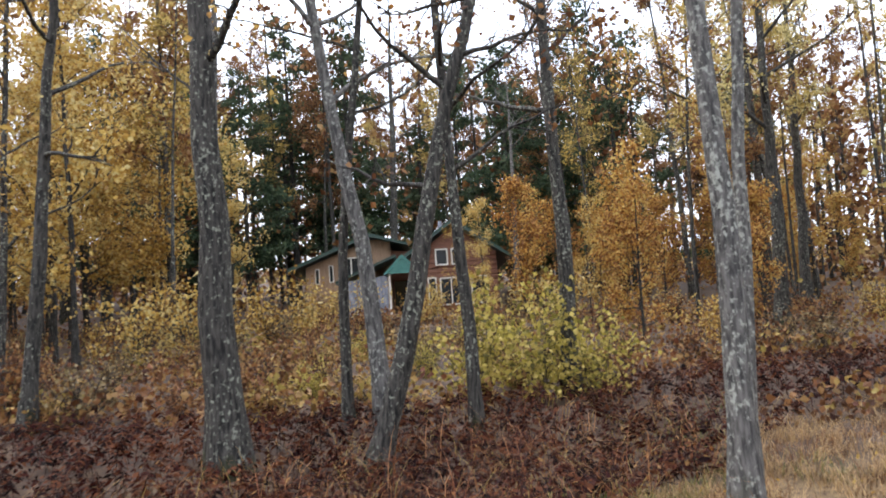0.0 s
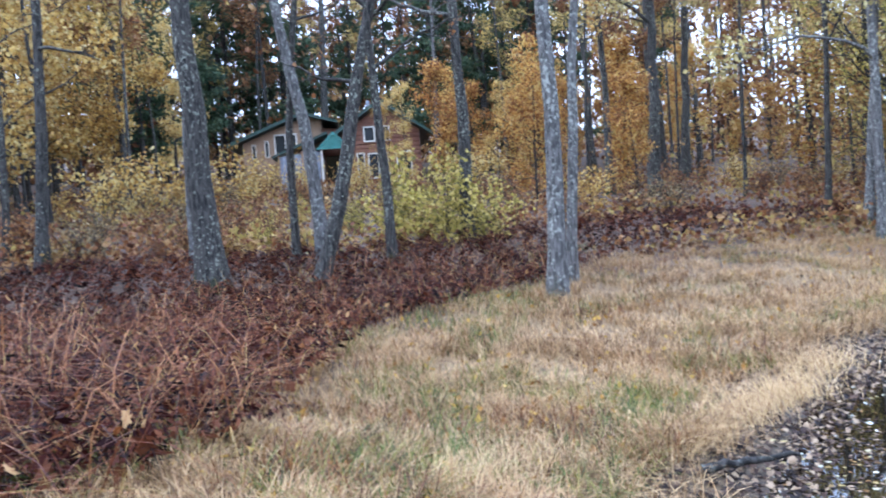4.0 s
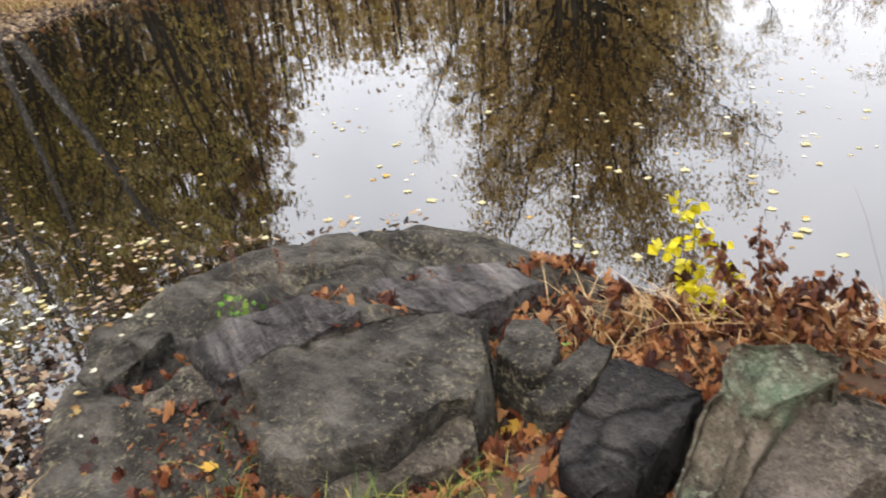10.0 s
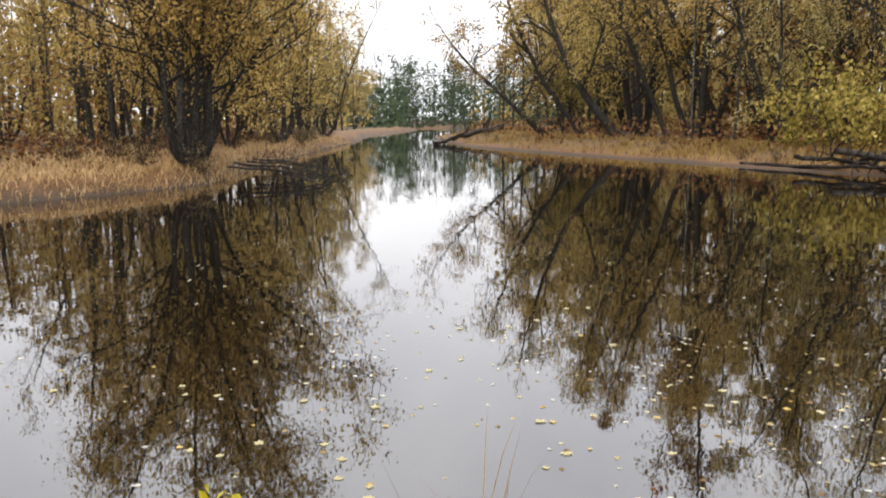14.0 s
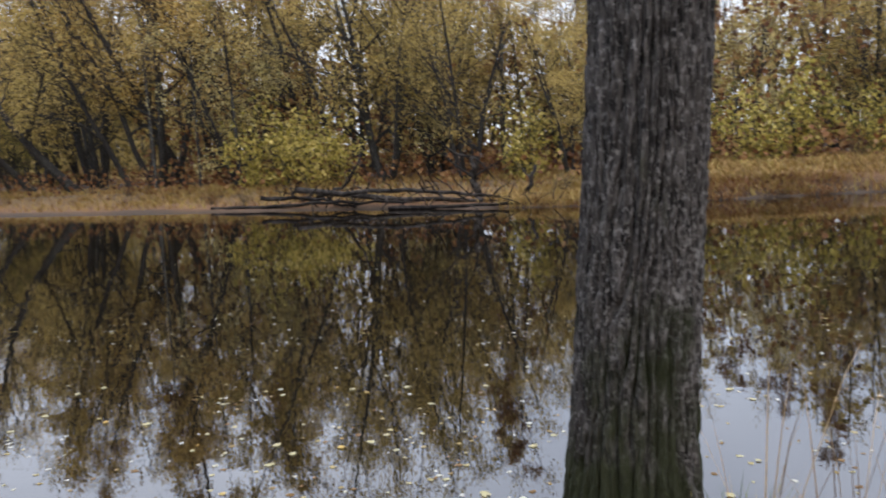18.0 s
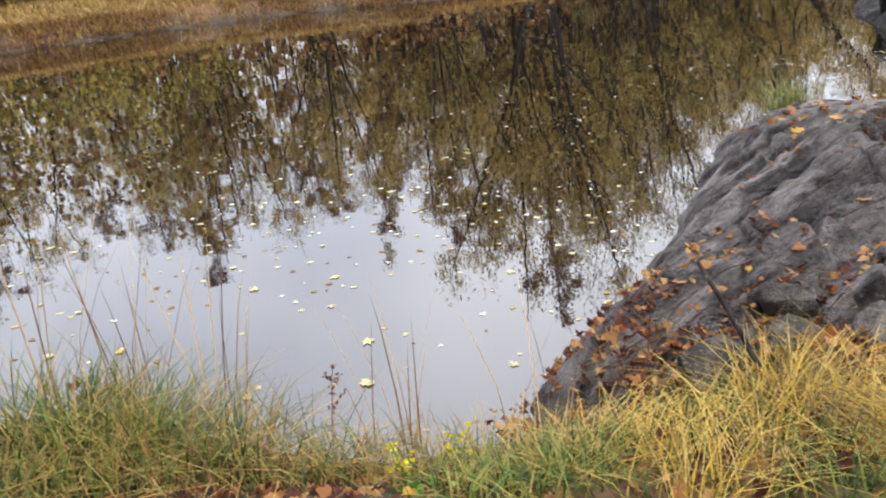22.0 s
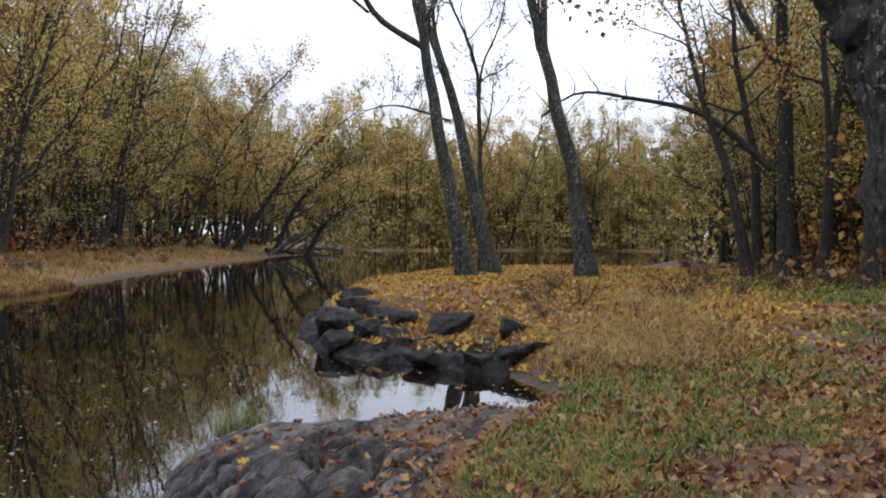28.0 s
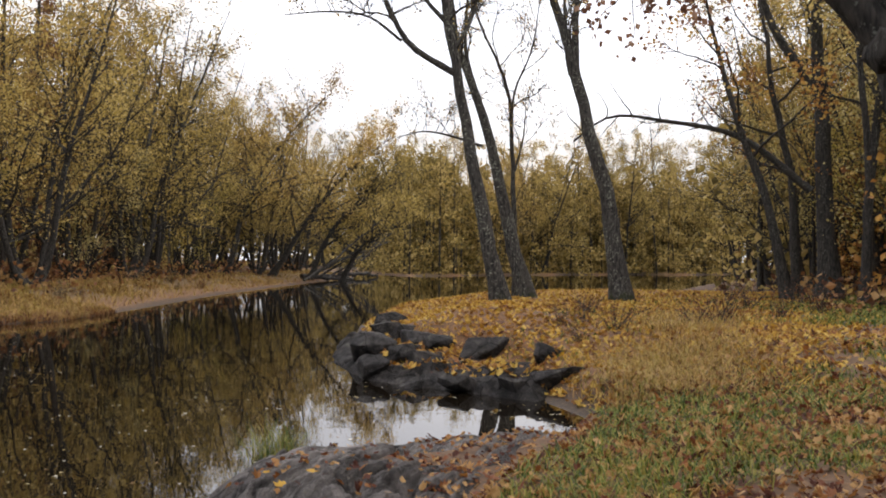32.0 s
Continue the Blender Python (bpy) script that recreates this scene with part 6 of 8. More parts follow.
for cx, cy, n, L in [(-0.45, -3.2, 1000, 0.46), (-0.75, -2.95, 420, 0.36), (-1.1, -2.75, 200, 0.24), (-0.2, -2.9, 600, 0.22), (-1.5, -2.45, 160, 0.2), (0.5, -2.6, 300, 0.2), (-1.6, -2.0, 400, 0.18), (-2.0, -1.3, 400, 0.18), (1.3, -0.05, 300, 0.15), (1.0, -1.7, 120, 0.14), (0.6, -1.9, 160, 0.14), (-7.6, -5.25, 160, 0.5), (-7.5, -5.15, 120, 0.4)]:
    x, y = cx + rng.normal(0, 0.17, n), cy + rng.normal(0, 0.14, n)
    blades(h, x, y, np.maximum(land_height(x, y), -0.05), L, 0.006, rng, 0.75)
g2 = np.random.default_rng(78)
dry = Heap()
for cx, cy, n, L in [(-0.5, -3.15, 500, 0.45), (-0.8, -2.9, 350, 0.34), (-1.15, -2.7, 170, 0.26), (-1.55, -2.4, 150, 0.24), (-1.75, -2.15, 160, 0.24), (-0.2, -2.85, 300, 0.25), (0.5, -2.6, 200, 0.22)]:
    x, y = cx + g2.normal(0, 0.19, n), cy + g2.normal(0, 0.16, n)
    blades(dry, x, y, np.maximum(land_height(x, y), -0.05), L, 0.005, g2, 0.95)
stuff("dry_grass", dry, L_TAN, "dry tan grass mixed into the green tufts", "grass")
stuff("bank_grass", h, L_GRASS, "green grass tufts at the foot of the shore tree", "grass")
h = Heap()
g6 = np.random.default_rng(206)
x, y = -0.42 + g6.normal(0, 0.16, 26), -3.5 + g6.normal(0, 0.13, 26)
litter(h, x, y, np.maximum(land_height(x, y), 0.02) + g6.uniform(0.1, 0.26, 26), 0.055, g6, 0.6, 1.5)
stuff("caught_leaves", h, L_WILT, "brown curled leaves caught in the grass by the shore tree", "leaves")
h = Heap()
x, y = spread(rng, 90000, (-34, -1.2, -5, 12), lambda x, y: (edge(x, y, NEAR) > 0.5) * (edge(x, y, LEDGE_SOUTH) < -0.05) * np.clip(4.5 / near_d(x, y), 0, 1) ** 1.25 * sm(0.34, 0.5, fbm(x * 0.7, y * 0.7, 24)) * (near_d(x, y) > 1.2) * (1 - 0.85 * sm(-11, -13, x) * sm(0.5, -1, y)))
blades(h, x, y, land_height(x, y), 0.14, 0.005 + 0.0011 * near_d(x, y), rng, 0.8)
stuff("lawn", h, L_GRASS, "short green and yellowing grass on the bank", "grass")
h = Heap()
x, y = spread(rng, 8000, (-32, -10.5, -6, 2), lambda x, y: (edge(x, y, NEAR) > 0.3) * np.clip(14 / near_d(x, y), 0, 1) * np.maximum(np.exp(-(((x + 12.6) / 2.2) ** 2 + ((y + 1.7) / 1.0) ** 2)), 0.5 * np.exp(-(((x + 18) / 3) ** 2 + ((y + 1.9) / 0.9) ** 2))))
blades(h, x, y, land_height(x, y), 0.26, 0.012, rng, 0.9)
stuff("tan_grass", h, L_TAN, "pale tan grass behind the inlet", "grass")

# banks seen across the water
h = Heap()
x, y = spread(rng, 42000, (-95, 80, -85, -20), lambda x, y: (edge(x, y, FAR) > 0.5) * (edge(x, y, FAR) < 9) * np.clip(30 / near_d(x, y), 0, 1) ** 1.4 * (0.25 + sm(0.4, 0.6, fbm(x * 0.35, y * 0.35, 31))) * (0.25 + sm(1.5, 3.5, edge(x, y, FAR))))
blades(h, x, y, land_height(x, y), 0.36, 0.04, rng, 0.8)
stuff("far_bank_grass", h, L_TAN, "tan and olive grass along the far bank", "grass")
h = Heap()
x, y = spread(rng, 26000, (16, 60, -40, 3), lambda x, y: (edge(x, y, NEAR) > 0.03) * (edge(x, y, NEAR) < 9) * np.clip(25 / near_d(x, y), 0, 1) * (0.3 + fbm(x * 0.4, y * 0.4, 32)))
blades(h, x, y, land_height(x, y), 0.33, 0.026, rng, 0.9)
stuff("point_grass", h, L_CHAFF, "yellow-tan grass on the near point", "grass")

h = Heap()
x, y = spread(rng, 15000, (-24, 3, -34, -20), lambda x, y: (edge(x, y, FAR) > 0.0) * (edge(x, y, FAR) < 4) * (0.3 + sm(0.42, 0.58, fbm(x * 0.8, y * 0.8, 35))))
blades(h, x, y, land_height(x, y), 0.42, 0.03, rng, 1.1)
stuff("bank_tussocks", h, L_TAN, "tan tussocks hanging over the far bank's edge", "grass")
h = Heap()
x, y = spread(rng, 3800, (-24, 3, -34, -20), lambda x, y: (edge(x, y, FAR) > -0.05) * (edge(x, y, FAR) < 0.9) * sm(0.42, 0.55, fbm(x * 0.7 + 5, y * 0.7, 36)))
blades(h, x, y, np.maximum(land_height(x, y), 0), 0.3, 0.03, rng, 1.0)
stuff("bank_sedge", h, L_RUST, "brown sedge along the far waterline", "grass")

# fallen leaves
h = Heap()
x, y = spread(rng, 26000, (-30, 0.4, -6, 10), lambda x, y: (edge(x, y, NEAR) > 0.25) * np.clip(4 / near_d(x, y), 0, 1) ** 1.3 * (near_d(x, y) > 0.8) * np.where(edge(x, y, LEDGE_SOUTH) > 0, sm(0.52, 0.6, fbm(x * 1.3, y * 1.3, 41)) * 0.7 + 0.03 + 0.4 * sm(0.7, 0.0, edge(x, y, LEDGE_SOUTH)) * (y > -2.9 + 0.1 * x), 0.3 + 0.7 * sm(0.42, 0.56, fbm(x, y, 42))))
litter(h, x, y, rest_on(x, y), 0.03 + 0.0025 * near_d(x, y), rng)
x, y = spread(rng, 220, (-3.2, -1.9, -2.9, -2.0), lambda x, y: (edge(x, y, LEDGE_SOUTH) > 0) * np.exp(-(((x + 2.45) / 0.4) ** 2 + ((y + 2.35) / 0.25) ** 2)))
litter(h, x, y, rest_on(x, y), 0.034, rng, 0.5)
x, y = spread(rng, 6500, (-16, -1.6, -2.6, 5.5), lambda x, y: (edge(x, y, LEDGE_SOUTH) < 0.15) * (edge(x, y, NEAR) > 0.3) * np.clip(4 / near_d(x, y), 0, 1) * (0.25 + sm(0.4, 0.55, fbm(x * 0.8, y * 0.8, 44))))
litter(h, x, y, rest_on(x, y) + 0.03 + 0.05 * rng.uniform(0, 1, len(x)), 0.028 + 0.0022 * near_d(x, y), rng, 0.7, 1.6)
x, y = spread(rng, 1900, (-10, -1.8, -3, 0), lambda x, y: np.exp(-((edge(x, y, LEDGE_SOUTH) + 0.1) / 0.4) ** 2) * (y > -2.75 + 0.08 * x) * np.clip(4 / near_d(x, y), 0, 1))
litter(h, x, y, rest_on(x, y) + 0.02, 0.034, rng, 0.6, 1.6)
x, y = spread(rng, 420, (-10, -5.5, -4.4, -1.5), lambda x, y: (edge(x, y, LEDGE_SOUTH) > 0.2) * (0.2 + sm(0.42, 0.55, fbm(x * 1.2 + 3, y * 1.2, 46))))
litter(h, x, y, rest_on(x, y) + 0.01, 0.045, rng, 0.5, 1.5)
x, y = spread(rng, 1800, (-10, -3.5, -1.3, 1.6), lambda x, y: (edge(x, y, LEDGE_SOUTH) < 0.1) * (0.3 + sm(0.4, 0.5, fbm(x * 0.7, y * 0.7, 24) * -1 + 0.9)))
litter(h, x, y, rest_on(x, y) + 0.03, 0.045, rng, 0.6, 1.6)
x, y = spread(rng, 8500, (-12, -1.4, -1.6, 6), lambda x, y: (edge(x, y, LEDGE_SOUTH) < 0.0) * (edge(x, y, NEAR) > 0.4) * np.clip(4.5 / near_d(x, y), 0, 1) * (0.15 + sm(0.4, 0.56, fbm(x * 0.55 + 3, y * 0.55, 48))) * (near_d(x, y) > 1.2))
litter(h, x, y, rest_on(x, y) + 0.05, 0.03 + 0.002 * near_d(x, y), rng, 0.7, 2.0)
stuff("leaf_litter", h, L_LITTER, "brown, rust and orange maple leaves covering the bank", "leaves")
h = Heap()
x, y = spread(rng, 6500, (0.2, 2.8, -3.2, 0.75), lambda x, y: (edge(x, y, NEAR) > 0.25) * (1 - 0.8 * (x > 1.9) * (y > -0.75)) * (0.5 + sm(0.44, 0.56, fbm(x * 1.7, y * 1.7, 43))) * (near_d(x, y) > 0.8))
litter(h, x, y, rest_on(x, y) + 0.03 * rng.uniform(0, 1, len(x)), 0.031, rng, 1.0, 2.6)
x, y = spread(rng, 260, (-3.4, -1.7, -2.9, -1.7), lambda x, y: (edge(x, y, NEAR) > 0.1) * np.maximum(np.exp(-(((x + 2.35) / 0.35) ** 2 + ((y + 2.3) / 0.25) ** 2)), np.exp(-(((x + 2.9) / 0.35) ** 2 + ((y + 2.0) / 0.2) ** 2))))
litter(h, x, y, rest_on(x, y) + 0.01, 0.034, rng, 0.5, 1.6)
stuff("crevice_litter", h, L_RED, "red-brown and orange leaves heaped between the slabs", "leaves")
h = Heap()
x, y = spread(rng, 19000, (-40, -11, -15, 3), lambda x, y: (edge(x, y, NEAR) > 0.2) * np.clip(16 / near_d(x, y), 0, 1) * sm(1.5, -1, y + 0.04 * x))
litter(h, x, y, rest_on(x, y) + 0.02, 0.07, rng, 0.6, 1.6)
stuff("golden_litter", h, L_GOLD, "golden leaves covering the rocky point", "leaves")
h = Heap()
x, y = spread(rng, 4200, (0.5, 24, -1, 9), lambda x, y: (edge(x, y, NEAR) > -0.35) * (edge(x, y, LEDGE_EAST) < -0.05) * np.clip(5 / near_d(x, y), 0, 1) ** 1.2 * (0.12 + sm(1.9, 0.5, edge(x, y, NEAR))) * (near_d(x, y) > 1.5))
litter(h, x, y, np.maximum(rest_on(x, y), 0) + 0.02, 0.03, rng, 0.4)
x, y = spread(rng, 6500, (1.2, 23, 0.9, 6), lambda x, y: (edge(x, y, NEAR) > -0.25) * np.clip(5 / near_d(x, y), 0, 1) * sm(1.5, 0.7, edge(x, y, NEAR)))
litter(h, x, y, np.maximum(rest_on(x, y), -0.005) + 0.004, 0.026 + 0.0022 * near_d(x, y), rng, 0.4)
stuff("cove_litter", h, L_DRIFT, "leaves washed up along the cove's edge", "leaves")

# leaves afloat
h = Heap()
x, y = spread(rng, 3000, (1.5, 14, -1, 4.2), lambda x, y: (edge(x, y, NEAR) < 0.1) * np.clip(4.5 / near_d(x, y), 0, 1) ** 1.2 * sm(1.8, 0.2, -edge(x, y, NEAR)) * sm(0.1, 1.2, y) * sm(0.36, 0.55, fbm(x * 1.6, y * 1.6, 53)))
litter(h, x, y, np.full(len(x), -0.0095), 0.024, rng, 0.012, 0.12)
stuff("sodden_leaves", h, L_DRIFT, "sodden brown leaves floating in the cove", "leaves")
h = Heap()
x, y = spread(rng, 380, (1.4, 16, 0.4, 4.2), lambda x, y: (np.abs(edge(x, y, NEAR) + 0.25) < 0.55) * np.clip(3.5 / near_d(x, y), 0, 1) ** 1.2)
litter(h, x, y, np.maximum(rest_on(x, y), -0.009) + 0.004, 0.03, rng, 0.15, 0.6)
stuff("bright_cove_leaves", h, L_FLOAT, "pale and yellow leaves afloat along the cove's edge", "leaves")
h = Heap()
x, y = spread(rng, 520, (1.5, 21, -3, 4.2), lambda x, y: (edge(x, y, NEAR) < 0.05) * np.clip(4.5 / near_d(x, y), 0, 1) ** 1.3 * sm(0.38, 0.6, fbm(x * 1.5, y * 1.5, 54)) * (0.15 + sm(2.2, 0.3, -edge(x, y, NEAR)) * sm(0.2, 1.5, y)))
litter(h, x, y, np.full(len(x), -0.0095), 0.026, rng, 0.012, 0.12)
x, y = spread(rng, 3600, (-16, 24, -26, 1), lambda x, y: (edge(x, y, NEAR) < -0.05) * (edge(x, y, FAR) < 0) * np.clip(5 / near_d(x, y), 0, 1) * (0.15 + sm(0.5, 0.62, fbm(x * 0.35, y * 0.8, 51)) + sm(0.55, 0.65, fbm(x * 0.5 + 9, y * 1.2, 52)) * 2 * (x < -2)))
litter(h, x, y, np.full(len(x), -0.0095), 0.028, rng, 0.012, 0.12)
stuff("floating_leaves", h, L_FLOAT, "pale yellow leaves scattered afloat on the river", "leaves")

LEAF_MESHES = []
for k in range(10):
    lh = Heap()
    litter(lh, np.zeros(1), np.zeros(1), np.zeros(1), 0.048, np.random.default_rng(900 + k), 0.25)
    LEAF_MESHES.append((lh.mesh("leaf", (L_LITTER, L_GOLD)[k % 2]), None))
    lh = Heap()
    litter(lh, np.zeros(1), np.zeros(1), np.zeros(1), 0.034, np.random.default_rng(950 + k), 0.012, 0.12)
    LEAF_MESHES[-1] = (LEAF_MESHES[-1][0], lh.mesh("leaf", (L_FLOAT, L_FLOAT, L_YELLOW)[k % 3]))
x, y = spread(rng, 130, (-7, 3, -5, 1), lambda x, y: (edge(x, y, NEAR) > 0.15) * np.clip(2.5 / near_d(x, y), 0, 1) * (near_d(x, y) > 1.1))
for k, (a, b, c) in enumerate(zip(x, y, rest_on(x, y))):
    ob = new("fallen_leaf", LEAF_MESHES[k % 10][0])
    ob.matrix_world = pose(a, b, c + 0.01, rng.normal(0, 12), rng.normal(0, 12), rng.uniform(0, 360)) @ Matrix.Scale(rng.uniform(0.8, 1.5), 4)
    tagged(ob, "curled dry maple leaf lying on the bank", "leaf", "large fallen leaves")
x, y = spread(rng, 190, (-4, 6, -7, 1.5), lambda x, y: (edge(x, y, NEAR) < -0.1) * np.clip(4 / near_d(x, y), 0, 1))
for k, (a, b) in enumerate(zip(x, y)):
    ob = new("floating_leaf", LEAF_MESHES[k % 10][1])
    ob.matrix_world = pose(a, b, -0.009, 0, 0, rng.uniform(0, 360)) @ Matrix.Scale(rng.uniform(0.7, 1.4), 4)
    tagged(ob, "yellow maple leaf afloat on the water", "leaf", "large floating leaves")

# undergrowth of the slopes
for seed, n, mat, label, where in ((81, 15000, L_RUST, "rusty undergrowth on the slope", lambda x, y: sm(0.4, 0.55, fbm(x * 0.3, y * 0.3, 82))), (83, 11000, L_TAN, "tan ferny undergrowth on the slope", lambda x, y: sm(0.42, 0.55, fbm(x * 0.3 + 7, y * 0.3, 84))), (85, 7000, L_WILT, "brown undergrowth on the slope", lambda x, y: 0.5 + 0 * x)):
    g = np.random.default_rng(seed)
    h = Heap()
    x, y = spread(g, n, (-14, 46, 8, 46), lambda x, y: ((x * 0.35 + y * 0.94) > 14.5) * (edge(x, y, FERNS) < 0.3) * np.clip(20 / near_d(x, y), 0, 1) ** 1.5 * where(x, y) * (near_d(x, y) < 46))
    leaves(h, np.stack([x, y, land_height(x, y) + 0.02 + 0.55 * g.uniform(0, 1, len(x)) ** 2], -1), 0.15, g)
    stuff("undergrowth", h, mat, label, "undergrowth")
g = np.random.default_rng(87)
h = Heap()
x, y = spread(g, 16000, (-95, 80, -90, -24), lambda x, y: (edge(x, y, FAR) > 3.5) * (edge(x, y, FAR) < 22) * np.clip(32 / near_d(x, y), 0, 1) ** 1.5)
leaves(h, np.stack([x, y, land_height(x, y) + 1.3 * g.uniform(0, 1, len(x)) ** 2], -1), 0.24, g)
stuff("undergrowth", h, L_RUST, "brown undergrowth behind the far bank", "undergrowth")
g = np.random.default_rng(89)
h = Heap()
x, y = spread(g, 9000, (18, 60, -30, 16), lambda x, y: (edge(x, y, NEAR) > 3) * (x * 0.35 + y * 0.94 < 17) * np.clip(26 / near_d(x, y), 0, 1) ** 1.3)
leaves(h, np.stack([x, y, land_height(x, y) + 0.8 * g.uniform(0, 1, len(x)) ** 2], -1), 0.17, g)
stuff("undergrowth", h, L_RUST, "brown undergrowth at the end of the cove", "undergrowth")
g = np.random.default_rng(88)
h = Heap()
x, y = spread(g, 9000, (-110, -20, -3, 30), lambda x, y: (edge(x, y, NEAR) > 2) * (y > 0.5) * np.clip(30 / near_d(x, y), 0, 1))
leaves(h, np.stack([x, y, land_height(x, y) + 0.9 * g.uniform(0, 1, len(x)) ** 2], -1), 0.2, g)
stuff("undergrowth", h, L_RUST, "rusty undergrowth on the downstream bank", "undergrowth")

# ---- woods in the distance ----


def far_woods(seed, n, test, box, hmin, hmax, fol, label, per=16, size=0.42):
    """Trunks and leaf clumps of distant trees, joined."""
    r = np.random.default_rng(seed)
    wood_heap, crown = Heap(), Heap()
    for x, y in scatter(r, n, test, box, 1.6):
        h = min(r.uniform(hmin, hmax), headroom(x, y, 2.5))
        if h < 4:
            continue
        z = top_of(x, y)
        lean = r.normal(0, 0.04, 2) * h
        pts = np.array([(x, y, z - 0.2), (x + lean[0] * 0.4, y + lean[1] * 0.4, z + h * 0.5), (x + lean[0], y + lean[1], z + h * 0.95)])
        tube(wood_heap, pts, [0.16, 0.11, 0.03], 4)
        at = []
        for _ in range(20):
            q = r.uniform(0.03, 1)
            c = pts[0] + (pts[2] - pts[0]) * q + r.normal(0, 1, 3) * (1.8 * (1.15 - q), 1.8 * (1.15 - q), 0.7)
            at.append(c + r.normal(0, 0.55, (per, 3)))
        leaves(crown, np.concatenate(at), size, r)
    a = stuff("far_woods", crown, fol, label, "woods")
    child("trunkwork", wood_heap.mesh("trunkwork", M_DARK), a)["kind"] = "stuff"


on_land = lambda x, y: land(x, y, 4)
far_woods(1, 330, lambda x, y: 52 < math.hypot(x, y) < 95 and on_land(x, y) and up_hill(x, y) > 10, (-60, 95, -5, 95), 12, 24, L_RUST, "distant rusty and gold woods over the hill")
far_woods(2, 90, lambda x, y: 55 < math.hypot(x, y) < 120 and on_land(x, y), (40, 120, -95, 20), 9, 17, L_FAR, "distant olive woods beyond the point")
far_woods(3, 170, lambda x, y: 24 < far_edge(x, y) < 60, (-110, 110, -160, -45), 11, 20, L_FAR, "distant olive woods behind the far bank")
far_woods(4, 130, lambda x, y: 8 < shore_edge(x, y) < 60 and x > -230, (-230, -100, -150, 30), 16, 26, L_FAR, "distant woods downstream", 34, 0.6)
far_woods(5, 120, lambda x, y: land(x, y, 3) and y > -2 and math.hypot(x, y) > 42, (-170, -25, -2, 60), 10, 19, L_FAR, "distant woods on the downstream bank", 26, 0.45)
far_woods(6, 130, lambda x, y: 160 < math.hypot(x, y) < 230, (110, 190, -180, -105), 12, 17, L_PINE, "dark far hills at the river's bend")
far_woods(7, 70, lambda x, y: land(x, y, 3) and math.hypot(x, y) > 30 and y > 20, (-60, 5, 22, 60), 9, 16, L_YELLOW, "distant yellow woods on the hill")

far_woods(8, 70, lambda x, y: land(x, y, 5) and 32 < math.hypot(x, y) < 58, (26, 58, -26, 16), 9, 15, L_TAN, "grey-brown woods at the end of the cove", 26, 0.19)
far_woods(9, 110, lambda x, y: 1.5 < shore_edge(x, y) < 14 and x > -190, (-190, -99, -60, 8), 12, 22, L_FAR, "gold and olive woods lining the far shore", 36, 0.5)


def thicket(seed, n, keep, box, hmax, leaf, fol, label):
    """Low leafy growth that closes the view under the far trees."""
    r = np.random.default_rng(seed)
    h = Heap()
    x, y = spread(r, n, box, keep)
    leaves(h, np.stack([x, y, land_height(x, y) + hmax * r.uniform(0, 1, len(x)) ** 1.6], -1), leaf, r)
    stuff("thicket", h, fol, label, "thicket")


thicket(91, 9000, lambda x, y: (edge(x, y, SHORE) > 1.5) * (edge(x, y, SHORE) < 14), (-190, -99, -70, 8), 5, 0.55, L_FAR, "olive thicket along the far shore")
thicket(92, 20000, lambda x, y: (edge(x, y, FAR) > 14) * (edge(x, y, FAR) < 34), (-100, 110, -140, -36), 7, 0.5, L_FAR, "olive thicket behind the far bank")
thicket(93, 7000, lambda x, y: (np.hypot(x, y) > 50) * (np.hypot(x, y) < 75) * (edge(x, y, NEAR) > 4), (-60, 75, -40, 75), 5, 0.5, L_RUST, "brown thicket in the distant woods")
thicket(94, 4000, lambda x, y: (edge(x, y, NEAR) > 3) * (np.hypot(x, y) > 50), (-170, -45, -4, 30), 5, 0.5, L_FAR, "gold thicket on the downstream bank")
thicket(95, 4000, lambda x, y: ((edge(x, y, NEAR) > 1) | (edge(x, y, FAR) > 1)) * (np.hypot(x, y) > 130) * (np.hypot(x, y) < 190), (95, 170, -160, -85), 8, 1.0, L_PINE, "dark thicket at the river's bend")

thicket(98, 17000, lambda x, y: (edge(x, y, FAR) > 9) * (edge(x, y, FAR) < 17), (-45, 26, -62, -28), 7.0, 0.3, L_RUST, "brown thicket under the far bank maples")
thicket(99, 5000, lambda x, y: (edge(x, y, NEAR) > 3) * (y > 2), (-60, -24, 2, 16), 4.5, 0.26, L_ORANGE, "orange-brown thicket on the downstream bank")

# woods that close the horizon all round
thicket(96, 26000, lambda x, y: (np.hypot(x, y) > 105) * (np.hypot(x, y) < 150) * ((edge(x, y, NEAR) > 8) | (edge(x, y, FAR) > 12)) * (np.abs(np.degrees(np.arctan2(x, y)) % 360 - 133) > 5), (-150, 150, -150, 150), 11, 1.0, L_FAR, "distant olive woods closing the horizon")
thicket(97, 9000, lambda x, y: (np.hypot(x, y) > 170) * (np.hypot(x, y) < 260) * (edge(x, y, SHORE) > 5), (-260, -110, -230, 40), 16, 1.5, L_FAR, "distant woods closing the view downstream")

# ---- shrubs ----


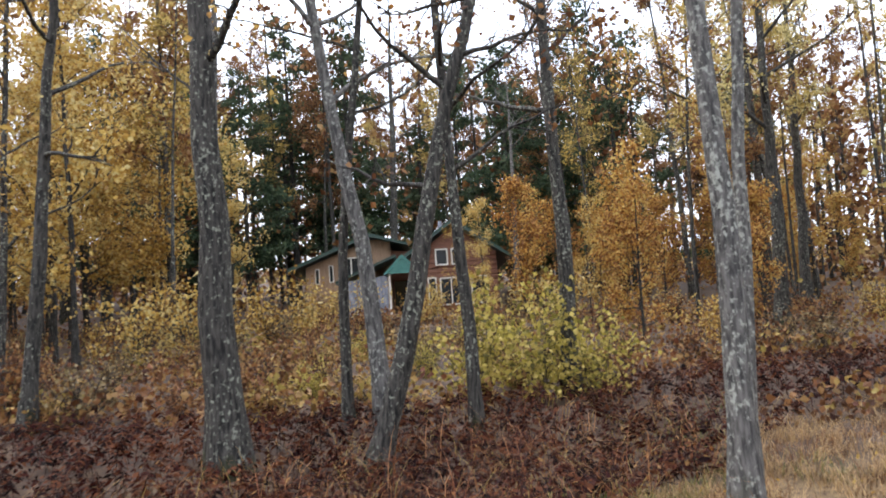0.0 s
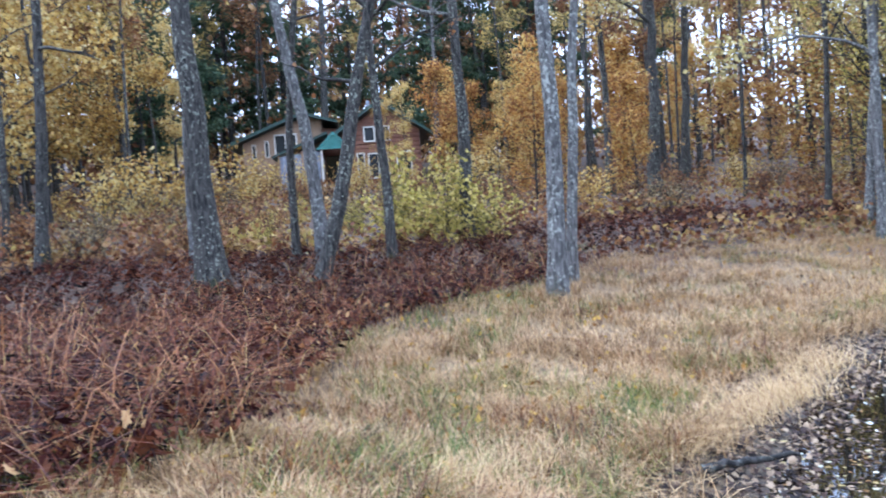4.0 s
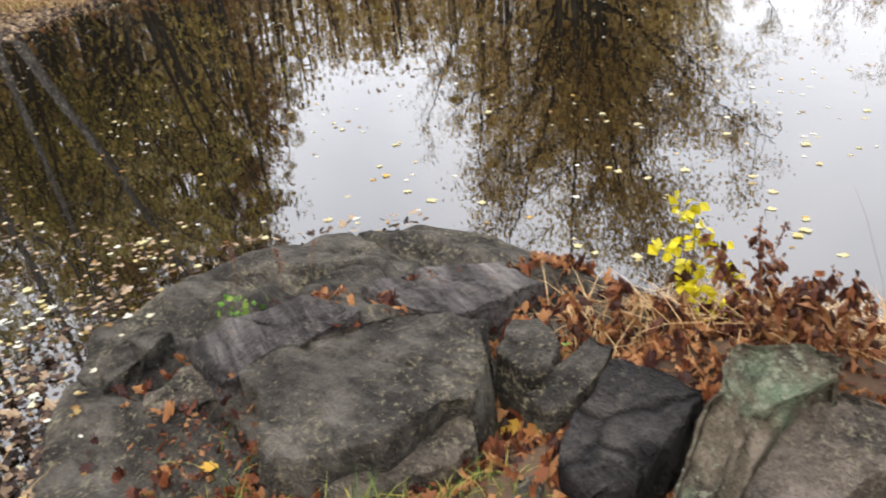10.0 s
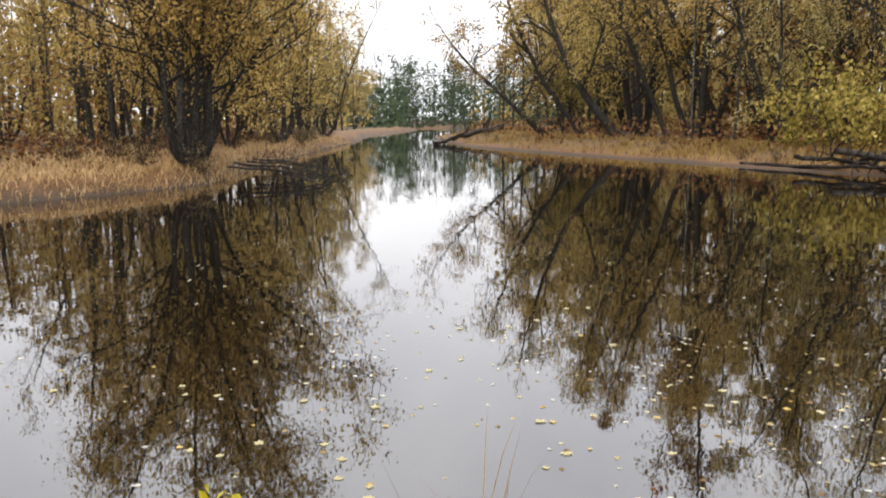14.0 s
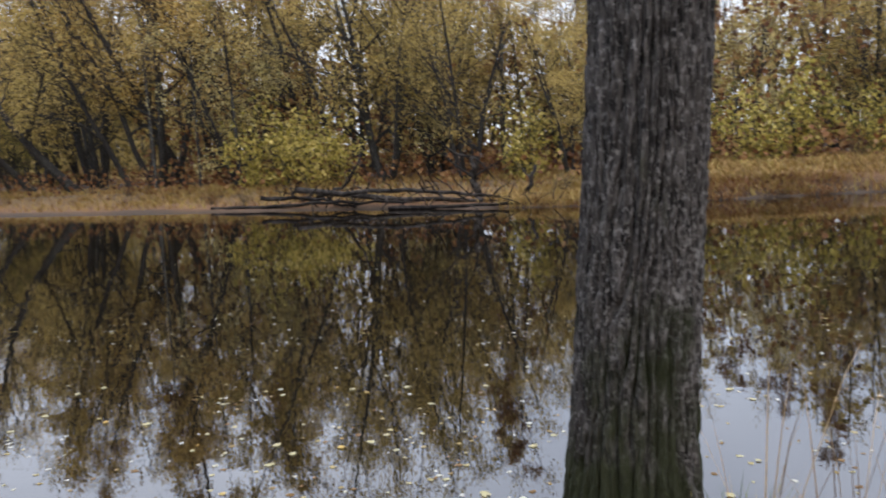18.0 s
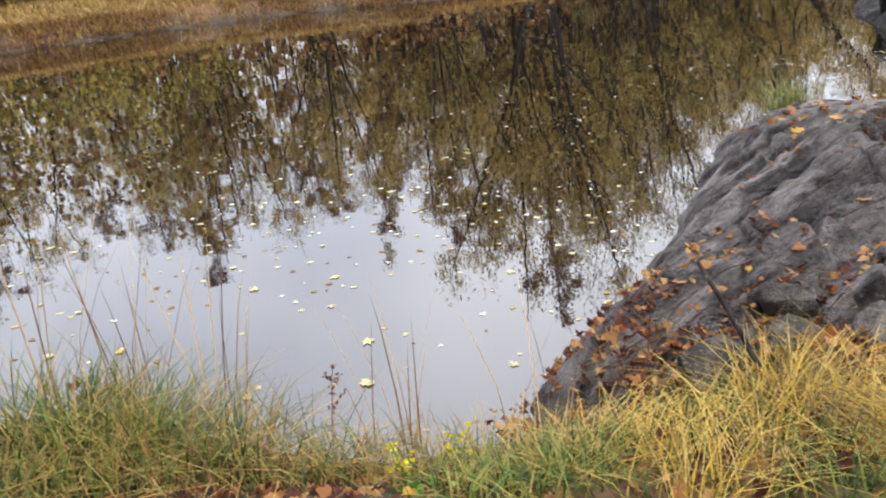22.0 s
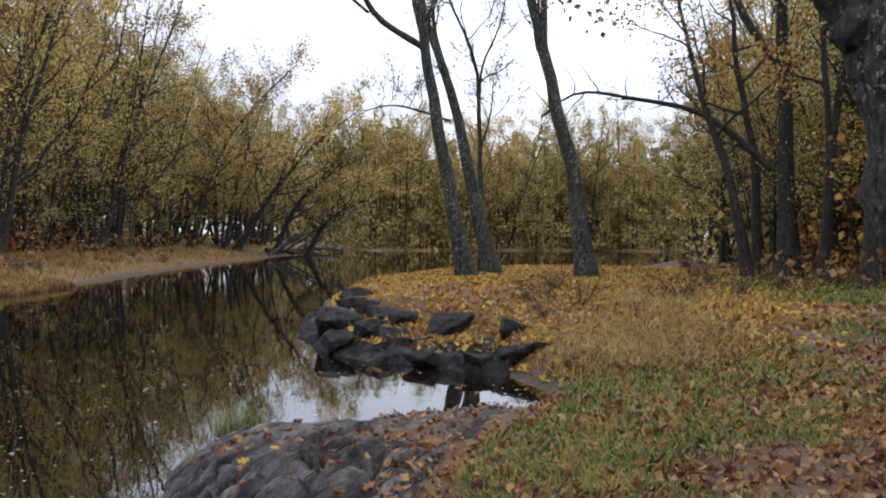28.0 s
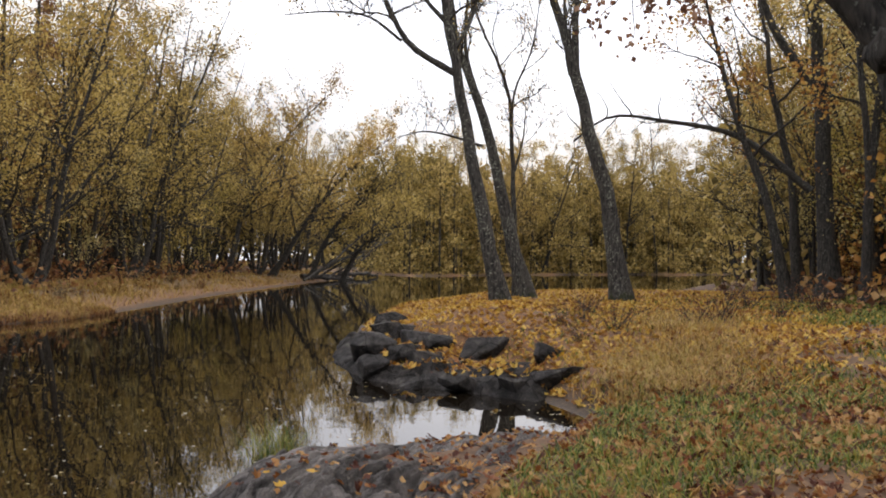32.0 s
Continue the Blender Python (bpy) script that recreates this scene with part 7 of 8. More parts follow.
def shrub_meshes(seed, h, fol, count, leaf=0.09, reach=0.5):
    r = np.random.default_rng(seed)
    wood_heap, crown = Heap(), Heap()
    at = []
    for _ in range(11):
        a = r.uniform(0, 2 * np.pi)
        pts = bend((r.normal(0, 0.08), r.normal(0, 0.08), -0.05), (math.cos(a) * reach, math.sin(a) * reach, 1), h * r.uniform(0.6, 1.1), r, 6, 0.14)
        tube(wood_heap, pts, np.linspace(0.012, 0.003, 7), 4)
        for _ in range(6):
            m = r.integers(1, 6)
            t = bend(pts[m], r.normal(0, 1, 3) + (0, 0, 0.5), h * r.uniform(0.15, 0.35), r, 3, 0.2)
            tube(wood_heap, t, np.linspace(0.005, 0.002, 4), 3)
            at += [t[1], t[2], t[3], t[3]]
    at = np.array(at)
    leaves(crown, at[r.integers(0, len(at), count)] + r.normal(0, leaf * 1.1, (count, 3)), leaf, r)
    return wood_heap.mesh("stem", M_DARK), crown.mesh("foliage", fol, False)


def shrub(meshes, x, y, scale, label, group, z=None):
    top = new("shrub")
    top.matrix_world = pose(x, y, (top_of(x, y) if z is None else z) - 0.03, 0, 0, (x * 77 + y * 31) % 360) @ Matrix.Scale(scale, 4)
    for n, me in zip(("stemwork", "foliage"), meshes):
        child(n, me, top)["kind"] = "stuff"
    return tagged(top, label, "shrub", group)


S_RUST = [shrub_meshes(600 + k, 1.3, L_RUST, 420) for k in range(3)]
S_OLIVE = [shrub_meshes(610 + k, 1.4, L_FERN, 420) for k in range(3)]
S_YELLOW = [shrub_meshes(620 + k, 2.2, L_YELLOW, 700, 0.1) for k in range(2)]
S_GREEN = [shrub_meshes(630 + k, 2.4, L_GREEN, 1100, 0.12) for k in range(2)]
S_BARE = [shrub_meshes(640 + k, 1.2, L_WILT, 160, 0.06) for k in range(2)]
S_TAN = [shrub_meshes(650 + k, 0.9, L_TAN, 420, 0.085, 0.8) for k in range(2)]
rng = np.random.default_rng(6)
for x, y in scatter(rng, 66, lambda x, y: up_hill(x, y) > 15.5 and edge_at(x, y, FERNS) < -0.3 and sight(x, y, 12, 30) and math.hypot(x, y) < 31, (-10, 24, 12, 31), 0.8):
    k = rng.integers(6)
    shrub((S_TAN if k < 3 else S_RUST if k < 4 else S_GREEN)[k % 2], x, y, rng.uniform(0.7, 1.1) * (0.38 if k >= 4 else 1), "low ferny plant turning tan and pale green", "ferny plants on the slope")
rng = np.random.default_rng(5)
slope = lambda x, y: up_hill(x, y) > 15.5 and edge_at(x, y, FERNS) < -0.3 and sight(x, y, 38, 46) and math.hypot(x, y) < 44
for x, y in scatter(rng, 115, lambda x, y: slope(x, y) and math.hypot(x, y) < 38, (-8, 36, 8, 36), 0.95):
    k = rng.integers(10)
    shrub((S_RUST if k < 7 else S_OLIVE if k < 9 else S_YELLOW)[rng.integers(2)], x, y, rng.uniform(0.6, 1.1), "low hillside shrub with sparse autumn leaves", "hillside shrubs")
for x, y, s in [(12.9, 14.6, 0.9), (13.6, 13.9, 0.75), (12.2, 15.5, 0.9)]:
    shrub(S_GREEN[int(x) % 2], x, y, s, "leafy yellow-green shrub beyond the bracken", "yellow-green shrubs")
for x, y, s in [(18.8, 33, 1.0), (20, 32, 1.0), (26, 29, 1.0), (22, 30.5, 0.9), (23.5, 24, 1.1), (16, 30, 1.2), (14, 28, 1.2), (28, 25, 1.1), (11, 27, 1.3), (9, 26, 1.2)]:
    shrub(S_YELLOW[int(x) % 2], x, y, s, "slender shrub with yellow leaves on the slope", "yellow shrubs")
for x, y, s in [(-0.5, 21.5, 0.9), (0.8, 22.5, 0.9), (2, 21.8, 0.8), (-1.5, 23, 1.0), (3.4, 22.8, 0.8)]:
    shrub(S_GREEN[int(abs(x)) % 2], x, y, s * 0.55, "low pale green ferny shrub", "pale green shrubs")
for x, y in scatter(rng, 46, lambda x, y: 1.5 < far_edge(x, y) < 9 and sight(x, y, 180, 62), (-50, 60, -60, -20), 1.6):
    shrub((S_OLIVE + S_RUST + S_BARE)[rng.integers(8)], x, y, rng.uniform(0.4, 0.8), "shrub on the far river bank", "far bank shrubs")
for x, y, s in [(13.6, -36.6, 1.7), (11.4, -35.6, 1.5), (15.4, -37.2, 1.6), (-8, -33, 1.6), (-4, -33, 1.6), (-1.5, -31.8, 1.2), (-6, -32, 1.2), (2.5, -32.4, 1.3), (-10.5, -32.4, 1.1)]:
    shrub(S_GREEN[int(abs(x)) % 2], x, y, s, "big leafy yellow-green bush on the far bank", "far bank bushes")
for x, y, s in [(-15.9, -3.1, 0.8), (-18.2, -1.3, 0.9), (-17.5, -1.8, 0.7), (-24, -1.0, 0.9), (-27, 0.5, 1.0), (-22, 0.8, 0.9), (-30, -1.6, 1.0), (-14.8, -3.6, 0.5), (-16.6, -3.9, 0.7), (-16.0, -4.2, 0.6), (-19.3, -4.4, 0.7), (-33, 0.2, 1.1), (-20, -0.2, 0.8), (-25, 2.5, 1.0)]:
    shrub(S_BARE[int(abs(x)) % 2], x, y, s, "dark brushy shrub nearly bare of leaves", "brushy shrubs")
for x, y in scatter(rng, 26, lambda x, y: 0.5 < edge_at(x, y, NEAR) < 5 and x > 23, (23, 60, -40, 4), 1.6):
    shrub((S_OLIVE + S_BARE)[rng.integers(5)], x, y, rng.uniform(0.6, 1.1), "shrub along the near point", "point shrubs")

# ---- trees of the downstream bank ----
RIGHT = [
    ((-30.3, 1.5), 0.36, [(-0.02, -0.26, 5), (-0.03, -0.5, 10)], 18, 8, 0.45),
    ((-30.4, 0.2), 0.2, [(0, -0.64, 3.2), (0, -1.6, 6.0)], 13, 8, 0.35),
    ((-29.5, 2.5), 0.2, [(0.0, 0.16, 4.7), (0.04, 0.5, 7.5)], 15, 8, 0.4),
    ((-27, 2.2), 0.17, [(0.0, 0.1, 4), (0.1, -0.2, 8)], 14, 8, 0.4),
    ((-24, 3.0), 0.2, [(0.0, 0.1, 4), (0.1, 0.3, 8)], 15, 8, 0.4),
    ((-34, 0.6), 0.22, [(0.0, -0.2, 4), (0.1, -0.9, 8)], 15, 10, 0.3),
]
FORK = [([(-0.05, -0.5, 7.2), (-0.1, -1.8, 9.4), (-0.1, -2.5, 11.6), (-0.1, -3.3, 14)], 0.17)]
for k, (foot, r, line, h, limbs, first) in enumerate(RIGHT):
    m = tree_meshes(220 + k, tall(line, h), r, arms=FORK if k == 0 else (), limbs=limbs, first=first, reach=4.2, leaf_count=1500, leaf=0.12, bark=M_DARK, foliage=(L_OLIVE, L_ORANGE)[k % 2], up=0.4, twigs=5, sides=12)
    plant("bank_tree", m, *foot, top_of(*foot), label="dark-barked tree on the downstream bank", group="trees on the downstream bank")
# the long limb that reaches over the inlet
lr = np.random.default_rng(8)
lh, th = Heap(), Heap()
limb = spline([(-30.4, 0.9, 4.6), (-30.4, -1.5, 6.6), (-30.2, -3.8, 7.2), (-29.9, -6.0, 7.4), (-29.8, -7.2, 6.6)], 20)
tube(lh, limb, np.linspace(0.14, 0.03, 20), 8)
for k in range(16):
    p = limb[3 + k]
    t = bend(p, lr.normal(0, 0.5, 3) + (0, -0.5, 0.5 if k % 2 else -0.3), lr.uniform(1.0, 2.6), lr, 6, 0.2)
    tube(th, t, np.linspace(0.03, 0.005, 7), 4)
top = new("reaching_limb")
child("limb", lh.mesh("limb", M_DARK), top)
child("twigwork", th.mesh("twigwork", M_DARK), top)["kind"] = "stuff"
tagged(top, "long bare limb arching out over the inlet", "branch")

# the old leaning trunk by the path
LEAN = tree_meshes(231, [(-0.06, -0.26, 0.6), (-0.11, -0.46, 1.2), (-0.16, -0.72, 2.2), (-0.19, -0.92, 3.13), (-0.21, -1.1, 3.96), (-0.3, -1.5, 6), (-0.3, -1.8, 10)], 0.265, limbs=9, first=0.55, reach=3.2, leaf_count=500, leaf=0.11, bark=M_OAK, foliage=L_RUST, up=0.25, sides=24, steps=40, flare=1.3, tip=0.2)
oak = plant("leaning_oak", LEAN, -6.22, 1.3, top_of(-6.22, 1.3), label="old leaning oak with lichened bark and a dark limb")
lr = np.random.default_rng(18)
lh, th, ch = Heap(), Heap(), Heap()
tube(lh, spline([(-0.17, -0.8, 2.6), (-0.2, -1.05, 3.08), (-0.23, -1.27, 3.42), (-0.26, -1.5, 3.76), (-0.3, -2.0, 4.4), (-0.35, -2.6, 5.1)], 14), np.linspace(0.15, 0.1, 14), 12, 0.06, lr)
at = []
for start, way, ln in [((-0.22, -1.3, 3.5), (-0.35, -1, 0.22), 1.7), ((-0.25, -1.5, 3.76), (-0.2, -1, 0.1), 1.7), ((-0.3, -2.0, 4.4), (-0.25, -1, -0.25), 1.6), ((-0.25, -1.6, 3.9), (-0.7, -1, 0.05), 1.6)]:
    p = bend(start, way, ln, lr, 10, 0.1)
    sh = Heap()
    tube(sh, p, np.linspace(0.02, 0.005, 11), 6)
    child("side_branch", sh.mesh("side_branch", M_DARK), oak)
    for k in range(18):
        i = lr.integers(3, 11)
        t = bend(p[i], lr.normal(0, 1, 3) - (0, 0, 0.2), lr.uniform(0.25, 0.6), lr, 4, 0.2)
        tube(th, t, np.linspace(0.006, 0.002, 5), 4)
        at += [t[2], t[3], t[4], t[4]]
at = np.array(at)
leaves(ch, np.repeat(at, 5, 0) + lr.normal(0, 0.07, (len(at) * 5, 3)), 0.06, lr, 1.0)
child("limb", lh.mesh("limb", M_DARK), oak)
for n, me in (("twigwork", th.mesh("twigwork", M_DARK)), ("foliage", ch.mesh("foliage", L_DRY, False))):
    child(n, me, oak)["kind"] = "stuff"
ob = new("knot", stone_mesh(77, (0.13, 0.15, 0.16), M_DARK, 26, 2, boxy=2.2))
ob.matrix_world = pose(-6.3, 0.3, 3.46)
tagged(ob, "dark burl on the leaning trunk", "burl")

# ---- wood on the banks ----


def log(name, pts, r, label, group, seed, twigs=0, mat=None):
    g = np.random.default_rng(seed)
    a, b = Heap(), Heap()
    line = spline(pts, 14)
    long = float(np.linalg.norm(line[-1] - line[0]))
    line[1:-1] += g.normal(0, r * 0.3, (12, 3)) + np.cumsum(g.normal(0, 0.008 * long, (12, 3)), 0) * np.sin(np.linspace(0.3, 2.8, 12))[:, None] * (1, 1, 0.3)
    tube(a, line, r * np.linspace(1, 0.45, 14), 9, 0.08, g)
    n = a.n
    a.f.append(np.array([np.arange(9)]))
    a.f.append(np.array([np.arange(n - 9, n)]))
    top = new(name)
    child("stem", a.mesh("stem", mat or M_DARK), top)
    for _ in range(twigs):
        p = line[g.integers(3, 14)]
        t = bend(p, g.normal(0, 1, 3) + (0, 0, 0.6), g.uniform(3, 9) * r + 0.5, g, 6, 0.2)
        tube(b, t, np.linspace(r * 0.35, 0.008, 7), 5)
    if twigs:
        child("snagwork", b.mesh("snagwork", mat or M_DARK), top)["kind"] = "stuff"
    return tagged(top, label, "log", group)


M_DRIFT = material("weathered_driftwood", [(0.005, 0.004, 0.0035), (0.014, 0.011, 0.0095), (0.03, 0.025, 0.021), (0.08, 0.068, 0.058)], scale=4, bump=0.8, fine=40, vary=0.15, spec=0.12)
log("driftwood_log", [(11.5, -31.2, 0.75), (8, -29.6, 0.4), (4.5, -28.2, 0.22), (0.8, -27.2, 0.1)], 0.13, "dark fallen trunk along the far shore", "driftwood", 1, 12, M_DRIFT)
log("driftwood_log", [(15.5, -31.9, 0.1), (11, -30.2, 0.12), (6.5, -28.5, 0.22)], 0.09, "thin dark log in the shallows", "driftwood", 2, 20, M_DRIFT)
log("driftwood_log", [(7, -28.2, 0.05), (4, -27.2, 0.1), (1.2, -26.6, 0.06)], 0.08, "thin log floating at the far shore", "driftwood", 3, 14, M_DRIFT)
log("driftwood_log", [(3.8, -28.6, 0.1), (3.9, -28.7, 0.9), (4.0, -28.9, 1.7)], 0.16, "broken standing stump on the far shore", "driftwood", 4, 6, M_DRIFT)
log("driftwood_log", [(2.2, -28.5, 0.1), (2.0, -28.5, 0.8), (1.8, -28.6, 1.3)], 0.11, "short snag on the far shore", "driftwood", 5, 3, M_DRIFT)
log("driftwood_log", [(11, -31.5, 0.3), (9, -30.2, 1.0), (8.4, -29.8, 1.8)], 0.09, "leaning dead branch on the far shore", "driftwood", 6, 6, M_DRIFT)
log("driftwood_log", [(9.5, -29.6, 0.6), (6.5, -28.6, 0.7), (3.0, -27.9, 0.3)], 0.1, "crooked dark trunk over the driftwood", "driftwood", 8, 16, M_DRIFT)
log("driftwood_log", [(13, -31.2, 0.5), (10.5, -30.3, 0.35), (8.5, -29.2, 0.1)], 0.09, "dark root tangle at the far shore", "driftwood", 9, 26, M_DRIFT)
log("fallen_tree", [(52, -57, 1.2), (48, -48, 0.6), (44.5, -41.5, 0.15)], 0.28, "half-sunken fallen tree at the bend", "driftwood", 7, 8, M_DRIFT)
for k, (a, b) in enumerate([((22.3, -12.4), (20, -14.6)), ((23.5, -13.5), (20.8, -15.8)), ((25, -14.6), (22.2, -17)), ((24.4, -13.8), (18.6, -13.6)), ((26, -15.5), (24, -18.2))]):
    log("fallen_branch", [(*a, 0.5), ((a[0] + b[0]) / 2, (a[1] + b[1]) / 2, 0.35), (*b, 0.02)], 0.035, "tangled dead branch reaching into the water", "fallen branches", 20 + k, 22)
log("cove_log", [(17.6, 2.2, 0.12), (17.2, 1.7, 0.14), (16.9, 1.2, 0.1)], 0.1, "short dark log on the cove's edge", "cove logs", 31)
log("cove_log", [(21.8, 3.3, 0.3), (20.6, 2.4, 0.25), (19.4, 1.6, 0.15)], 0.1, "dark fallen trunk at the end of the cove", "cove logs", 32, 3)
log("cove_log", [(4.35, 2.95, 0.1), (4.7, 2.75, 0.11), (5.0, 2.6, 0.09)], 0.032, "short dark stick in wet leaves", "cove logs", 33)
log("cove_log", [(27, 5, 0.6), (24.5, 1.8, 0.5), (23.2, -0.8, 0.3)], 0.13, "fallen grey trunk behind the cove", "cove logs", 34, 5)
for k, (x, y) in enumerate([(-70, -42.5), (-66, -41), (-75, -44), (-62, -39), (-80, -46)]):
    log("leaning_snag", [(x, y, 0.3), (x - 4, y + 1.4, 2.4), (x - 10, y + 3.0, 4.2 + 0.7 * k)], 0.13, "bare tree leaning out over the river", "leaning snags", 40 + k, 16)
for k, (x, y, n) in enumerate([(-68, -43, 0), (-72, -44.6, 1), (-84, -47.5, 2)]):
    log("driftwood_log", [(x, y, 0.5), (x - 4, y + 0.6, 0.4), (x - 9, y + 0.2, 0.1)], 0.25, "dark fallen trunk at the river's bend", "driftwood", 50 + k, 7)

# ---- plants along the near edge ----


def stalk(pts, r, heap):
    tube(heap, spline(pts, 8), np.linspace(r, r * 0.4, 8), 5)


def wilted_plant(seed, h, n):
    """A dry stalk hung with shrivelled leaves."""
    g = np.random.default_rng(seed)
    a, b = Heap(), Heap()
    at = []
    for _ in range(n):
        p = bend((g.normal(0, 0.05), g.normal(0, 0.05), -0.03), (g.normal(0, 0.25), g.normal(0, 0.25), 1), h * g.uniform(0.7, 1.1), g, 6, 0.08)
        tube(a, p, np.linspace(0.004, 0.002, 7), 4)
        at += [p[i] for i in (2, 3, 4, 5, 6, 6)]
    at = np.repeat(np.array(at), 5, 0)
    m = len(at)
    d = np.stack([g.normal(0, 0.5, m), g.normal(0, 0.5, m), -np.abs(g.normal(0.8, 0.3, m))], -1)
    e = np.cross(d, g.normal(0, 1, (m, 3)))
    e /= np.linalg.norm(e, axis=1, keepdims=True)
    s = g.uniform(0.03, 0.06, m)[:, None]
    q = at + g.normal(0, 0.012, (m, 3))
    b.add(np.stack([q, q + d * s * 0.5 + e * s * 0.3, q + d * s * 0.6 + np.cross(d, e) * s * 0.25, q + d * s * 1.1, q + d * s * 0.5 - e * s * 0.3], 1).reshape(-1, 3), np.concatenate([np.arange(m)[:, None] * 5 + [[0, 1, 2]], np.arange(m)[:, None] * 5 + [[1, 3, 2]], np.arange(m)[:, None] * 5 + [[2, 3, 4]], np.arange(m)[:, None] * 5 + [[0, 2, 4]]]))
    return a.mesh("stalk", L_WILT, True), b.mesh("leafage", L_WILT, False)


WILTED = [wilted_plant(700 + k, 0.34, 4) for k in range(4)]
rng = np.random.default_rng(15)
SPOTS = [(2.05, -1.5), (1.9, -1.65), (1.78, -1.72), (1.55, -1.9), (1.42, -2.1), (1.3, -2.15), (1.15, -2.3), (1.0, -2.5), (0.95, -2.75), (0.8, -2.9), (1.7, -1.55), (1.2, -2.45), (1.55, -1.7), (0.7, -3.0), (1.95, -1.4), (2.1, -1.2), (0.85, -2.6), (1.6, -1.5), (0.65, -2.7)]
for k, (x, y) in enumerate(SPOTS):
    top = new("wilted_plant")
    top.matrix_world = pose(x, y, float(rest_on(np.array([x]), np.array([y]))[0]), 0, 0, k * 67) @ Matrix.Scale(rng.uniform(0.7, 1.15), 4)
    for n, me in zip(("stalk", "leafage"), WILTED[k % 4]):
        child(n, me, top)["kind"] = "stuff"
    tagged(top, "wilted red-brown plant hanging at the water's edge", "plant", "wilted plants")


def seed_stalk(seed, h):
    g = np.random.default_rng(seed)
    a, b = Heap(), Heap()
    p = bend((0, 0, -0.03), (g.normal(0, 0.12), g.normal(0, 0.12), 1), h, g, 8, 0.04)
    tube(a, p, np.linspace(0.004, 0.0015, 9), 5)
    for i in (5, 6, 7):
        t = bend(p[i], g.normal(0, 0.6, 3) + (0, 0, 0.8), h * 0.18, g, 4, 0.1)
        tube(a, t, np.linspace(0.002, 0.001, 5), 4)
        at = np.repeat(t[1:], 5, 0)
        leaves(b, at + g.normal(0, 0.006, at.shape), 0.014, g)
    at = np.repeat(p[5:], 9, 0)
    leaves(b, at + g.normal(0, 0.008, at.shape), 0.016, g)
    return a.mesh("stalk", L_WILT), b.mesh("seed_head", L_WILT, False)


SEEDED = [seed_stalk(720 + k, 0.5) for k in range(4)]
for k, (x, y, s) in enumerate([(2.1, -1.75, 1.0), (2.2, -1.9, 1.1), (1.55, -2.25, 1.1), (1.4, -2.5, 1.2), (1.25, -2.6, 1.2), (1.95, -2.0, 0.8), (3.25, 0.1, 0.5), (3.15, -0.1, 0.6), (3.3, -0.25, 0.4), (2.3, -1.6, 0.8), (1.05, -2.9, 0.9), (-2.3, -2.3, 1.0), (-2.1, -2.15, 0.7), (-1.2, -2.9, 0.9), (1.35, -2.75, 0.9)]):
    top = new("seed_stalk")
    top.matrix_world = pose(x, y, float(rest_on(np.array([x]), np.array([y]))[0]), 0, 0, k * 97) @ Matrix.Scale(s, 4)
    child("stalk", SEEDED[k % 4][0], top)
    child("seed_head", SEEDED[k % 4][1], top)["kind"] = "stuff"
    tagged(top, "dry upright stalk with a brown seed head", "plant", "dry seed stalks")

# sapling with lemon-yellow leaves
g = np.random.default_rng(3)
a, b = Heap(), Heap()
L_LEMON = leaf_material("lemon_yellow_leaves", [(0.5, 0.42, 0.02), (0.66, 0.56, 0.03), (0.75, 0.64, 0.05), (0.7, 0.66, 0.12)], 0.6)
p = bend((0, 0, -0.03), (-0.1, 0.1, 1), 0.5, g, 8, 0.05)
tube(a, p, np.linspace(0.006, 0.002, 9), 5)
at = []
for i in (3, 4, 5, 6, 7, 8):
    for _ in range(2):
        t = bend(p[i], g.normal(0, 1, 3) * (1, 1, 0.4), 0.17, g, 4, 0.15)
        tube(a, t, np.linspace(0.002, 0.001, 5), 4)
        at += [t[2], t[3], t[4], t[4]]
at = np.array(at)
leaves(b, np.repeat(at, 2, 0) + g.normal(0, 0.02, (len(at) * 2, 3)), 0.062, g)
top = new("yellow_sapling")
top.matrix_world = pose(2.12, -1.5, 0.26) @ Matrix.Scale(0.72, 4)
child("stem", a.mesh("stem", M_DARK), top)
child("leafage", b.mesh("leafage", L_LEMON, False), top)["kind"] = "stuff"
tagged(top, "small sapling with bright lemon-yellow leaves", "sapling")
for k, (x, y, s) in enumerate([(1.98, -1.6, 0.6), (2.06, -1.56, 0.5), (-1.55, -2.55, 0.5), (0.75, -3.1, 0.5), (-1.3, -2.5, 0.4), (0.6, -2.8, 0.6)]):
    copy_thing(top, pose(x, y, float(rest_on(np.array([x]), np.array([y]))[0]), 0, 0, 80 * k) @ Matrix.Scale(s, 4))

# brown mat of broken stems and leaf crumbs round the stones
h = Heap()
x, y = spread(g, 5200, (0.3, 2.3, -2.8, 0.5), lambda x, y: (edge(x, y, NEAR) > 0.2) * (near_d(x, y) > 0.9) * (edge(x, y, SLAB_BED) > -0.5))
leaves(h, np.stack([x, y, rest_on(x, y) + 0.012], -1), 0.022, g, -0.2)
stuff("leaf_crumbs", h, L_WILT, "dark brown leaf crumbs between the slabs", "leaves")
